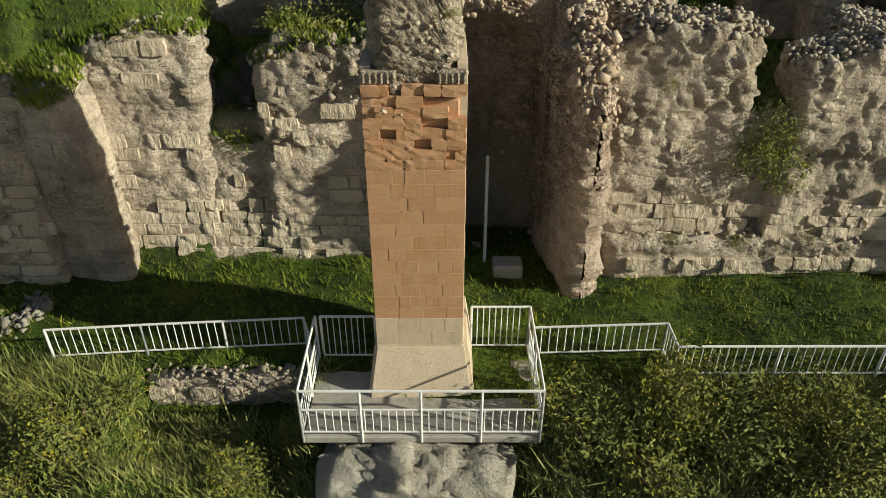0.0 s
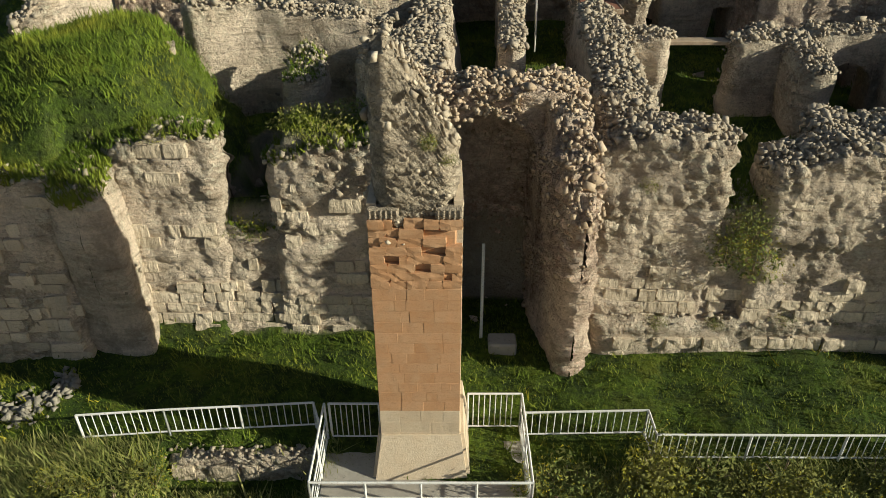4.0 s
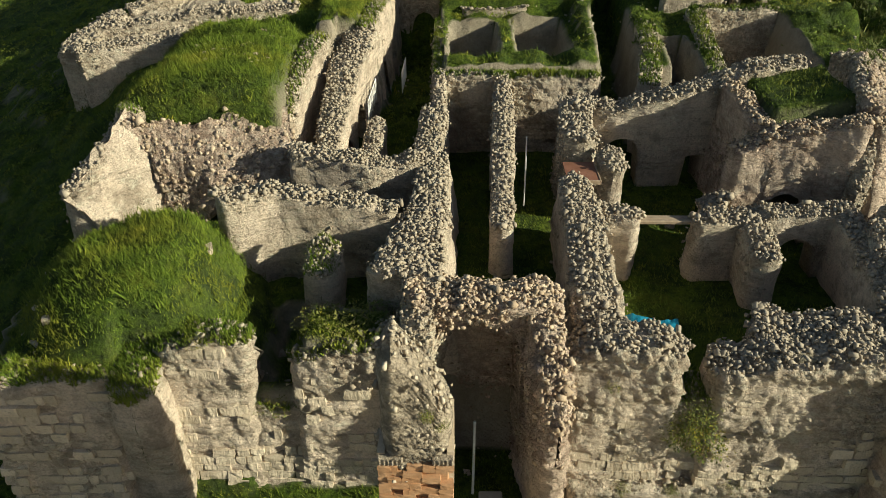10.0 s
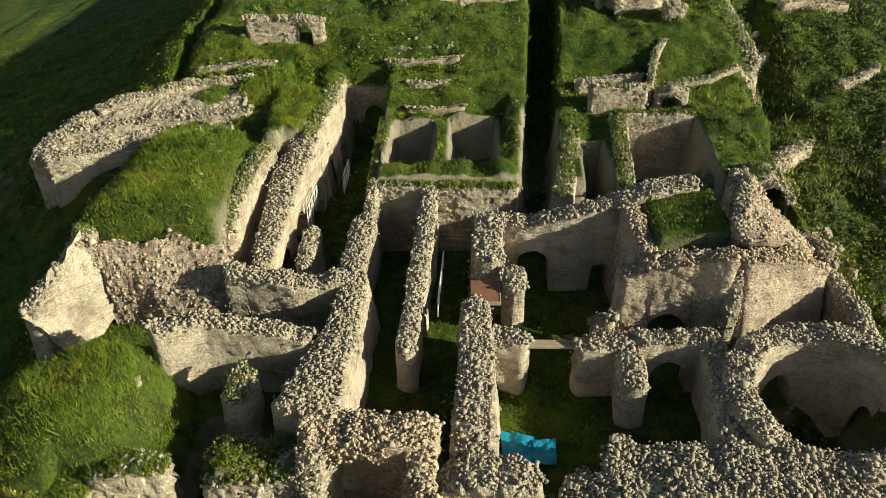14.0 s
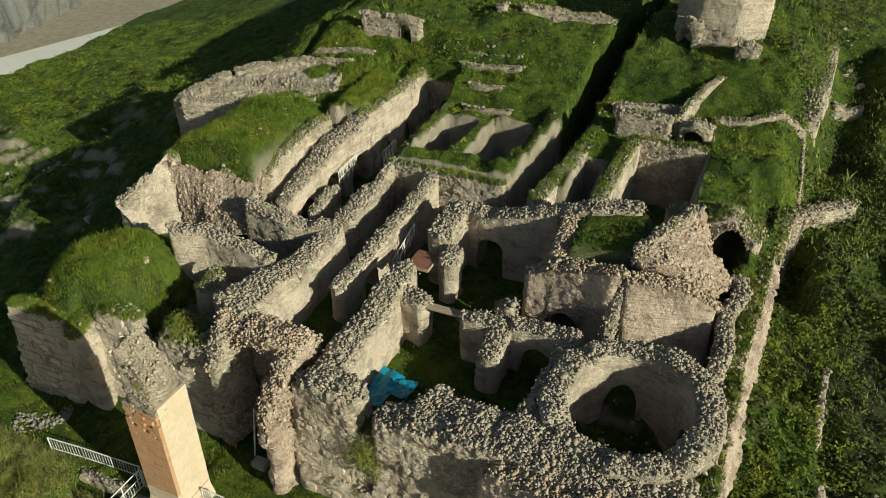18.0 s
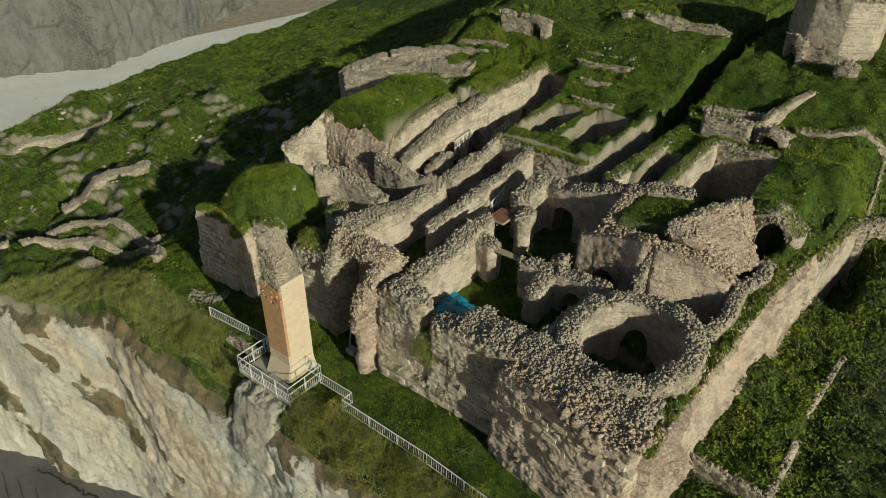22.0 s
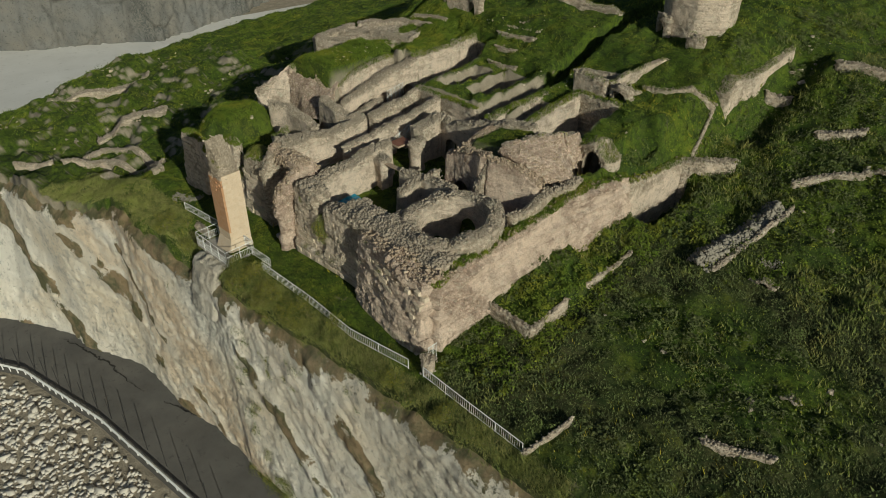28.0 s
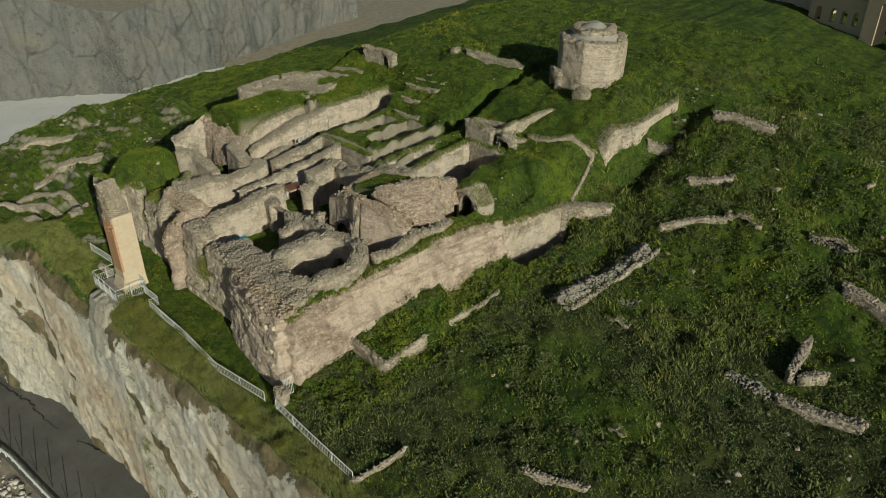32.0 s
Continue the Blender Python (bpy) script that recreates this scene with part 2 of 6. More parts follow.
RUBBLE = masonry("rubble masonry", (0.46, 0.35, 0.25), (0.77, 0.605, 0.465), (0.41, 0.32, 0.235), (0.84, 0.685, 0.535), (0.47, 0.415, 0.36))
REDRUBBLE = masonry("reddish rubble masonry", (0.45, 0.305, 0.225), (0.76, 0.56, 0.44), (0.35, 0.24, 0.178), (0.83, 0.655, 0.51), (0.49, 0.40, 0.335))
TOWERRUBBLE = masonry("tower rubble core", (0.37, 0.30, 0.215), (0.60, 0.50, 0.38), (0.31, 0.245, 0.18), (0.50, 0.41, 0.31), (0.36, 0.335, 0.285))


def cobble_mat(name, a, b_, dark):
    """Single stones of a rubble crown, each in a tone of its own."""
    m, nt, b = material(name, 0.95)
    pos, nor = coords(nt)
    col = mix(nt, ramp(nt, attr(nt, "stone"), (0.05, 0.0), (0.95, 1.0)), a, b_)
    col = mix(nt, ramp(nt, noise_tex(nt, pos, 9.0, 4, 0.65), (0.52, 0.0), (0.72, 0.55)), col, dark)
    col = mix(nt, ramp(nt, noise_tex(nt, pos, 0.6, 3), (0.45, 0.0), (0.7, 0.3)), col, tuple(0.8 * c for c in a))
    nt.links.new(col, b.inputs["Base Color"])
    bump(nt, b, noise_tex(nt, pos, 26.0, 4), 0.02, 0.6)
    return m


COBBLE = cobble_mat("pale rubble stones", (0.31, 0.255, 0.19), (0.415, 0.35, 0.268), (0.26, 0.215, 0.168))
REDCOBBLE = cobble_mat("reddish rubble stones", (0.33, 0.245, 0.165), (0.54, 0.425, 0.31), (0.25, 0.19, 0.135))
TOWERCOBBLE = cobble_mat("brown-grey rubble stones", (0.32, 0.26, 0.19), (0.60, 0.51, 0.39), (0.26, 0.23, 0.19))
STONE_OF = {"rubble masonry": COBBLE, "reddish rubble masonry": REDCOBBLE, "tower rubble core": TOWERCOBBLE}


def ashlar_mat(name, a, b_, c, dark, spalled=False):
    m, nt, b = material(name, 0.9)
    pos, nor = coords(nt)
    info = nt.nodes.new("ShaderNodeObjectInfo")
    col = mix(nt, info.outputs["Random"], a, b_)
    mid, fine = noise_tex(nt, pos, 3.0, 5), noise_tex(nt, pos, 30.0, 5, 0.7)
    col = mix(nt, ramp(nt, mid, (0.4, 0.0), (0.75, 0.7)), col, c)
    col = mix(nt, ramp(nt, noise_tex(nt, pos, 7.0, 4, 0.6, (1, 1, 3.0)), (0.55, 0.0), (0.75, 0.7)), col, dark)
    col = mix(nt, ramp(nt, fine, (0.3, 0.35), (0.55, 0.0)), col, dark)
    nt.links.new(col, b.inputs["Base Color"])
    n1 = bump(nt, b, math_node(nt, "ADD", mid, math_node(nt, "MULTIPLY", fine, 0.5)), 0.03, 0.6)
    if spalled:
        bump(nt, b, noise_tex(nt, pos, 7.0, 5, 0.65, (1.0, 1.0, 0.4)), 0.14, 0.9, n1)
    return m


ORANGE = ashlar_mat("orange limestone ashlar", (0.43, 0.225, 0.11), (0.50, 0.285, 0.155), (0.46, 0.30, 0.18), (0.30, 0.165, 0.09))
BLOCKSTONE = ashlar_mat("weathered limestone block", (0.48, 0.395, 0.29), (0.72, 0.60, 0.455), (0.58, 0.475, 0.355), (0.28, 0.235, 0.175), True)
CREAM = ashlar_mat("cream limestone ashlar", (0.53, 0.42, 0.30), (0.60, 0.49, 0.36), (0.56, 0.42, 0.285), (0.38, 0.29, 0.20))


def ground_mat():
    """Spring grass with yellow-green patches, brown scrub and bare limestone where it is steep."""
    m, nt, b = material("grassland", 1.0)
    pos, nor = coords(nt)
    big, mid, fine = noise_tex(nt, pos, 0.12, 4), noise_tex(nt, pos, 0.9, 5, 0.65), noise_tex(nt, pos, 9.0, 5, 0.75)
    col = mix(nt, ramp(nt, big, (0.38, 0.0), (0.62, 1.0)), (0.062, 0.110, 0.009), (0.118, 0.168, 0.014))
    col = mix(nt, ramp(nt, mid, (0.5, 0.0), (0.72, 0.75)), col, (0.085, 0.085, 0.022))
    col = mix(nt, attr(nt, "scrub"), col, mix(nt, mid, (0.062, 0.066, 0.022), (0.090, 0.084, 0.034)))
    col = mix(nt, ramp(nt, fine, (0.33, 0.75), (0.6, 0.0)), col, (0.018, 0.030, 0.006))
    mottle = noise_tex(nt, pos, 1.7, 6, 0.72)
    col = mix(nt, ramp(nt, mottle, (0.40, 0.8), (0.52, 0.0)), col, (0.020, 0.036, 0.007))
    col = mix(nt, ramp(nt, mottle, (0.58, 0.0), (0.72, 0.55)), col, (0.130, 0.150, 0.022))
    clump = noise_tex(nt, pos, 0.55, 7, 0.75)
    col = mix(nt, ramp(nt, clump, (0.40, 0.6), (0.50, 0.0)), col, (0.022, 0.040, 0.007))
    col = mix(nt, ramp(nt, clump, (0.55, 0.0), (0.66, 0.55)), col, (0.165, 0.185, 0.020))
    soil = mix(nt, mid, (0.20, 0.16, 0.11), (0.34, 0.29, 0.22))
    col = mix(nt, ramp(nt, noise_tex(nt, pos, 0.45, 6, 0.7), (0.66, 0.0), (0.74, 0.7)), col, soil)
    col = mix(nt, attr(nt, "rock"), col, mix(nt, ramp(nt, mid, (0.35, 0.0), (0.65, 1.0)), mix(nt, fine, (0.16, 0.13, 0.09), (0.38, 0.32, 0.235)), mix(nt, fine, (0.24, 0.20, 0.145), (0.52, 0.45, 0.34))))
    nt.links.new(col, b.inputs["Base Color"])
    n1 = bump(nt, b, math_node(nt, "ADD", fine, mid), 0.12, 0.8)
    bump(nt, b, mottle, 0.30, 0.8, n1)
    return m


GROUND = ground_mat()


def cliff_mat(name, white, cream, grey, dark):
    m, nt, b = material(name, 0.95)
    pos, nor = coords(nt)
    mp = nt.nodes.new("ShaderNodeMapping")
    mp.vector_type = "TEXTURE"
    mp.inputs["Rotation"].default_value = (0, radians(48), 0)
    mp.inputs["Scale"].default_value = (3.0, 1.0, 1.0)
    nt.links.new(pos, mp.inputs["Vector"])
    streak, thin = noise_tex(nt, mp.outputs[0], 0.55, 6, 0.65), noise_tex(nt, mp.outputs[0], 2.6, 5, 0.7)
    big, fine = noise_tex(nt, pos, 0.11, 4), noise_tex(nt, pos, 2.5, 7, 0.72)
    col = mix(nt, ramp(nt, big, (0.42, 0.0), (0.66, 0.8)), white, cream)
    patch = noise_tex(nt, pos, 0.5, 7, 0.7)
    ochre = math_node(nt, "MULTIPLY", attr(nt, "ochre"), ramp(nt, patch, (0.36, 1.0), (0.62, 0.25)))
    col = mix(nt, ochre, col, (0.74, 0.54, 0.34))
    col = mix(nt, ramp(nt, streak, (0.52, 0.0), (0.72, 0.45)), col, grey)
    col = mix(nt, ramp(nt, patch, (0.36, 0.5), (0.45, 0.0)), col, tuple(0.6 * c for c in grey))
    col = mix(nt, ramp(nt, patch, (0.56, 0.0), (0.66, 0.6)), col, white)
    col = mix(nt, ramp(nt, thin, (0.32, 0.3), (0.42, 0.0)), col, dark)
    col = mix(nt, ramp(nt, fine, (0.36, 0.6), (0.44, 0.0)), col, dark)
    speck = noise_tex(nt, pos, 6.0, 6, 0.75)
    col = mix(nt, math_node(nt, "MULTIPLY", attr(nt, "grey"), ramp(nt, fine, (0.42, 1.0), (0.56, 0.25))), col, mix(nt, speck, tuple(0.4 * c for c in grey), tuple(1.05 * c for c in grey)))
    moss = ramp(nt, math_node(nt, "ADD", attr(nt, "moss"), math_node(nt, "MULTIPLY", fine, 1.1)), (0.92, 0.0), (1.25, 0.9))
    col = mix(nt, moss, col, mix(nt, ramp(nt, patch, (0.42, 0.0), (0.58, 1.0)), (0.085, 0.085, 0.022), (0.30, 0.205, 0.10)))
    nt.links.new(col, b.inputs["Base Color"])
    n1 = bump(nt, b, fine, 0.4, 1.0)
    bump(nt, b, speck, 0.16, 0.9, n1)
    return m


CLIFF = cliff_mat("white limestone cliff", (0.88, 0.82, 0.71), (0.84, 0.705, 0.52), (0.60, 0.57, 0.50), (0.36, 0.31, 0.24))
QUARRY = cliff_mat("grey quarry rock", (0.205, 0.20, 0.185), (0.25, 0.225, 0.185), (0.135, 0.14, 0.13), (0.055, 0.055, 0.05))


CRAG = cliff_mat("weathered crag", (0.66, 0.60, 0.50), (0.50, 0.42, 0.31), (0.36, 0.34, 0.295), (0.22, 0.19, 0.145))


def plain_mat(name, a, b_, scale=3.0, rough=0.8, metal=0.0, depth=0.01, spots=None):
    m, nt, b = material(name, rough, metal)
    pos, nor = coords(nt)
    n1, n2 = noise_tex(nt, pos, scale, 5), noise_tex(nt, pos, scale * 7, 5, 0.7)
    col = mix(nt, ramp(nt, n1, (0.35, 0.0), (0.68, 1.0)), a, b_)
    if spots:
        col = mix(nt, ramp(nt, n2, (0.58, 0.0), (0.7, 1.0)), col, spots)
    nt.links.new(col, b.inputs["Base Color"])
    bump(nt, b, math_node(nt, "ADD", n1, n2), depth, 0.6)
    return m


WHITEPAINT = plain_mat("chipped white paint", (0.62, 0.61, 0.57), (0.74, 0.73, 0.70), 4.0, 0.5, 0.0, 0.003, (0.36, 0.26, 0.18))
CONCRETE = plain_mat("weathered concrete", (0.30, 0.27, 0.23), (0.40, 0.37, 0.32), 1.5, 0.95, 0.0, 0.02, (0.22, 0.20, 0.17))
ASPHALT = plain_mat("dusty road", (0.105, 0.098, 0.088), (0.145, 0.135, 0.12), 0.25, 0.95, 0.0, 0.02, (0.085, 0.08, 0.072))
WHITEROAD = plain_mat("pale crushed limestone", (0.62, 0.59, 0.54), (0.70, 0.67, 0.62), 0.1, 0.95, 0.0, 0.03, (0.55, 0.52, 0.47))
TARP = plain_mat("blue plastic sheet", (0.010, 0.16, 0.27), (0.02, 0.25, 0.38), 2.0, 0.35, 0.0, 0.03)
WOOD = plain_mat("weathered timber", (0.30, 0.22, 0.15), (0.42, 0.32, 0.23), 5.0, 0.85, 0.0, 0.01, (0.20, 0.15, 0.10))
RUST = plain_mat("rusty painted sheet", (0.20, 0.085, 0.05), (0.26, 0.12, 0.08), 2.0, 0.7, 0.0, 0.01, (0.14, 0.06, 0.04))
DARKMETAL = plain_mat("dark steel", (0.05, 0.05, 0.05), (0.09, 0.085, 0.08), 4.0, 0.55, 0.6, 0.003)


def leaf_mat(name, a, b_, c):
    m, nt, b = material(name, 0.75)
    pos, nor = coords(nt)
    g = nt.nodes.new("ShaderNodeNewGeometry")
    col = mix(nt, g.outputs["Random Per Island"], a, b_)
    col = mix(nt, ramp(nt, noise_tex(nt, pos, 0.5, 4), (0.45, 0.0), (0.68, 0.8)), col, c)
    col = mix(nt, ramp(nt, noise_tex(nt, pos, 1.9, 5, 0.7), (0.36, 0.75), (0.54, 0.0)), col, tuple(0.42 * q for q in a))
    nt.links.new(col, b.inputs["Base Color"])
    up = nt.nodes.new("ShaderNodeVectorMath")
    up.operation = "MULTIPLY_ADD"
    up.inputs[1].default_value, up.inputs[2].default_value = (0.55, 0.55, 0.55), (0, 0, 0.6)
    nt.links.new(g.outputs["Normal"], up.inputs[0])
    nrm = nt.nodes.new("ShaderNodeVectorMath")
    nrm.operation = "NORMALIZE"
    nt.links.new(up.outputs[0], nrm.inputs[0])
    nt.links.new(nrm.outputs[0], b.inputs["Normal"])
    return m


GRASS = leaf_mat("grass blades", (0.085, 0.140, 0.012), (0.175, 0.228, 0.022), (0.29, 0.28, 0.03))
SCRUB = leaf_mat("scrub leaves", (0.092, 0.118, 0.036), (0.165, 0.172, 0.062), (0.140, 0.190, 0.044))
BUSH = leaf_mat("bush leaves", (0.11, 0.15, 0.032), (0.26, 0.27, 0.07), (0.31, 0.275, 0.075))
VERGE = leaf_mat("dry verge plants", (0.15, 0.185, 0.042), (0.37, 0.335, 0.12), (0.26, 0.29, 0.065))
FLOWER = leaf_mat("yellow mustard flowers", (0.36, 0.31, 0.02), (0.48, 0.42, 0.04), (0.22, 0.24, 0.03))


# ---------------------------------------------------------------- the ground
def box_mask(x, y, x0, x1, y0, y1, soft=0.18):
    d = np.maximum(np.maximum(x0 - x, x - x1), np.maximum(y0 - y, y - y1))
    return 1 - smooth(-soft, soft, d)


def brow_y(x):
    """The line along which the terrace breaks off into the cliff."""
    return np.interp(x, [-70, -45, -34.5, -28, -23.5, -20.8, -16, -10, -5, -1.8, 1.0, 2.6, 10, 20, 30, 45, 80], [-8, 0.5, 4.0, 3.9, 4.5, 5.6, 7.3, 7.0, 7.5, 7.8, 7.75, 7.5, 7.8, 8.3, 8.6, 8.0, 6.0])


ROAD_Z = -20.2


def ground_z(x, y):
    x, y = np.asarray(x, float), np.asarray(y, float)
    yy = np.clip(y, -30, 400)
    # south terrace and the western slope
    west = -0.17 * np.clip(-x - 13, 0, 60) + (0.16 + 0.14 * smooth(-40, -15, x)) * np.clip(yy - 15, 0, 25)
    west = west + 0.05 * np.clip(yy - 40, 0, 200)
    z = np.where(x < -13, west, 0.03 * np.clip(x, 0, 20))
    # the high ground behind
    up = np.interp(yy, [14, 24, 31, 38, 42, 44, 50, 60, 400], [0, 4.0, 7.7, 8.4, 9.8, 11.0, 11.9, 12.5, 26])
    z = z + (np.maximum(up, z) - z) * smooth(-19, -11, x)
    # the lower eastern field
    east = np.interp(yy, [8, 12, 38, 53, 90, 400], [0.2, 0.6, 3.7, 9.8, 11.5, 25]) - 0.03 * np.clip(x - 30, 0, 40)
    edge = np.interp(yy, [12, 18, 24, 34, 45, 60], [19.3, 19.9, 20.4, 20.8, 22.0, 24.0])
    wide = np.interp(yy, [12, 32, 38, 46, 60], [0.4, 0.5, 1.4, 2.2, 8.0])
    z = z + (east - z) * smooth(edge - wide, edge + wide, x)
    # inside the palace
    z = z + (3.9 - z) * box_mask(x, y, -12.2, 20.6, 14.9, 30.8)
    dome = np.sqrt(((x + 8.5) / np.where(x > -8.5, 2.6, 4.1)) ** 2 + ((y - 17.6) / 3.4) ** 2)
    z = z + (4.9 - z) * box_mask(x, y, -12.2, -5.6, 14.7, 18.0)
    z = np.where((y > np.where(x < -8.7, 14.5, 15.25)) & (dome < 1.15), np.maximum(z, 4.4 + 2.8 * np.clip(1.1 - dome ** 2.6, 0, 1)), z)
    z = z + (5.5 - z) * box_mask(x, y, -3.9, -1.2, 14.9, 16.6)
    z = z + (3.0 - z) * box_mask(x, y, -5.1, -3.9, 15.3, 18.5)
    z = z + (0.1 - z) * box_mask(x, y, -0.5, 3.3, 12.0, 16.4)
    mound = 9.1 - 1.0 * (np.abs(x + 9) / 3.2) ** 3 - 0.5 * (np.abs(y - 29.5) / 5.2) ** 4 - 0.02 * (y - 29)
    z = z + (mound - z) * box_mask(x, y, -12.7, -5.9, 25.45, 34.4, 0.7)
    z = z + (8.9 - z) * box_mask(x, y, -6.0, -4.0, 32.5, 42.0, 0.3)
    z = z + (3.9 - z) * box_mask(x, y, -12.0, -5.6, 20.5, 25.0)
    z = z + (4.2 - z) * box_mask(x, y, -5.9, -5.0, 25.0, 33.0)
    z = z + (4.2 - z) * box_mask(x, y, -5.0, -0.2, 24.4, 33.5)
    z = z + (4.6 - z) * box_mask(x, y, -3.1, -0.3, 33.0, 41.4)
    z = z + (7.8 - z) * box_mask(x, y, -0.1, 6.6, 30.9, 39.0)
    z = z + (5.4 - z) * box_mask(x, y, 0.3, 2.4, 32.7, 37.4)
    z = z + (5.4 - z) * box_mask(x, y, 3.6, 5.9, 32.7, 38.0)
    xs = x - 0.09 * (y - 30)
    z = z + (np.interp(y, [30, 42, 60], [4.2, 6.0, 9.5]) - z) * box_mask(xs, y, 6.95, 8.5, 30.2, 62)
    z = z + (4.6 - z) * box_mask(x, y, 10.2, 11.2, 30.6, 34.6)
    z = z + (4.8 - z) * box_mask(x, y, 12.4, 16.4, 31.0, 36.6)
    hump = 8.6 + 0.15 * np.sin(x * 0.9) + 0.1 * (x - 12)
    z = z + (hump - z) * box_mask(x, y, 11.4, 15.4, 24.1, 28.4, 0.65)
    z = z + (5.6 - z) * box_mask(x, y, 9.0, 20.6, 14.0, 15.4)
    z = z + (7.9 + 0.2 * (y - 32) - z) * box_mask(x, y, 16.4, 20.6, 30.6, 38.0, 0.6)
    z = z + (4.7 - z) * box_mask(x, y, 17.4, 19.2, 29.0, 31.8, 0.3)
    ledge = np.interp(y, [14, 17, 21, 25, 31, 34], [5.65, 5.9, 6.15, 6.6, 7.2, 7.6])
    ledge = ledge + (np.interp(y, [14, 18, 24, 34], [5.6, 5.75, 6.2, 6.0]) - ledge) * smooth(19.2, 20.6, x)
    z = z + (ledge - z) * box_mask(x - np.interp(y, [12, 18, 24, 34], [19.3, 19.9, 20.4, 20.8]), y, -1.5, 0.0, 14.0, 36.0) * (1 - box_mask(x, y, 17.3, 19.4, 29.0, 33.2))
    z = z + (2.9 - z) * box_mask(x, y, 14.4, 18.2, 15.9, 19.8, 0.4)
    wallx = np.interp(y, [12, 15, 18, 23, 32, 34], [19.2, 19.4, 19.55, 19.85, 20.35, 20.8])
    z = np.where((y > 11.5) & (y < 33.5), z + (np.minimum(east, z) - z) * smooth(wallx - 0.1, wallx + 0.25, x), z)
    # the hollow under the northern end of the wall
    z = z - 3.0 * box_mask(x + 0.0 * y, y, 21.2, 23.4, 31.8, 38.2, 0.35)
    # the walled plot at the foot of the east wall
    plot = 2.0 + 0.1 * (y - 17) + 0.5 * smooth(23.2, 20.8, x) * smooth(17.2, 22.5, y)
    z = z + (plot - z) * box_mask(x, y, 20.0, 23.8, 17.2, 25.0)
    # below the terrace: the verge, the cliff and the valley
    b = brow_y(x)
    z = z - (0.6 - 0.28 * smooth(-2.2, -4.0, x)) * np.clip(10.0 - y, 0, 3.2) * smooth(-30, -14, x)
    z = z - 0.85 * box_mask(x, y, -6.0, -2.75, 8.6, 10.75, 0.14)
    z = z + (ROAD_Z - 0.25 - z) * (1 - smooth(b + 0.1, b + 0.6, y))
    xw = -66 + 0 * yy
    z = z + (-19.4 - z) * (1 - smooth(xw - 9, xw, x)) * smooth(b, b + 2, y)
    # the field drops beside the edge of the upper terrace
    z = z - 1.3 * box_mask(x, y, 23.0, 25.6, 43.4, 54.5, 0.8)
    return z - 0.10 * np.clip(-4 - y, 0, 60) * (1 - smooth(b - 4, b - 1, y))


def axis(parts):
    out = [parts[0][0]]
    for a, b, step in parts:
        out += list(np.linspace(a, b, max(2, int(round((b - a) / step)) + 1))[1:])
    return np.array(out)


gx = axis([(-2600, -400, 400), (-400, -120, 20), (-120, -74, 2.0), (-74, -20, 0.5), (-20, 25, 0.2), (25, 62, 0.45), (62, 130, 4), (130, 2600, 400)])
gy = axis([(-2600, -300, 400), (-300, -60, 30), (-60, -8, 2.0), (-8, 8, 0.4), (8, 46, 0.2), (46, 75, 0.6), (75, 160, 4), (160, 400, 30), (400, 2600, 400)])
GX, GY = np.meshgrid(gx, gy)
gp = np.stack([GX.ravel(), GY.ravel(), np.zeros(GX.size)], 1)
gz0 = ground_z(gp[:, 0], gp[:, 1])
near = np.exp(-((np.abs(gp[:, 0]) / 90) ** 4 + (np.abs(gp[:, 1] - 25) / 80) ** 4))
hilly = smooth(22, 27, gp[:, 0]) * smooth(24, 32, gp[:, 1]) * smooth(75, 60, gp[:, 1]) + smooth(-17, -24, gp[:, 0]) * 0.8
steps = fbm(gp, 0.13, 17) * 5.0
steps = np.floor(steps) + smooth(0.55, 0.95, steps - np.floor(steps))
westerly = smooth(-17, -24, gp[:, 0]) * smooth(-72, -62, gp[:, 0]) * smooth(46, 34, gp[:, 1])
gz0 = gz0 + np.where(gz0 > -14, 0.9 * hilly * fbm(gp, 0.22, 13) + westerly * (0.55 * steps + 0.5 * np.abs(fbm(gp, 0.5, 18))), 0)
gz0 = gz0 + np.where(gz0 > -12, 0.22 * smooth(20.8, 22.5, gp[:, 0]) * fbm(gp, 0.55, 27) + 0.2 * smooth(37, 40, gp[:, 1]) * fbm(gp, 0.5, 28), 0)
wild = 1 - box_mask(gp[:, 0], gp[:, 1], -12.5, 19.8, 9.0, 30.6, 0.6)
gz = gz0 + near * (0.35 * fbm(gp, 0.16, 3) + 0.13 * fbm(gp, 0.9, 5) + wild * (0.50 * np.abs(fbm(gp, 0.5, 41)) + 0.22 * fbm(gp, 1.2, 42))) * np.where(gz0 < -15, 0.2, 1.0)
gp[:, 2] = gz
slope = np.hypot(np.gradient(gz.reshape(GX.shape), gx, axis=1), np.gradient(gz.reshape(GX.shape), gy, axis=0)).ravel()
scrub = smooth(20.5, 23.5, gp[:, 0]) * smooth(38, 28, gp[:, 1] + 4 * fbm(gp, 0.1, 19)) * smooth(-0.35, 0.05, fbm(gp, 0.09, 9) + 0.18) * (1 - box_mask(gp[:, 0], gp[:, 1], 19, 24, 16.9, 27, 0.5))
scrub = np.maximum(scrub, smooth(10.2, 9.6, gp[:, 1]) * smooth(-0.5, 1.0, gp[:, 0]) * (gp[:, 2] > -5))
rock = np.maximum(smooth(1.5, 1.8, slope + 0.5 * vnoise(gp, 1.3, 4) + 0.4 * vnoise(gp, 4.0, 6)), smooth(-3, -7, gp[:, 1]) * (gp[:, 2] < -10))
rock = np.maximum(rock, (gp[:, 2] < -15) * 1.0)
rubble_top = box_mask(gp[:, 0], gp[:, 1], 8.5, 19.6, 13.5, 15.6)
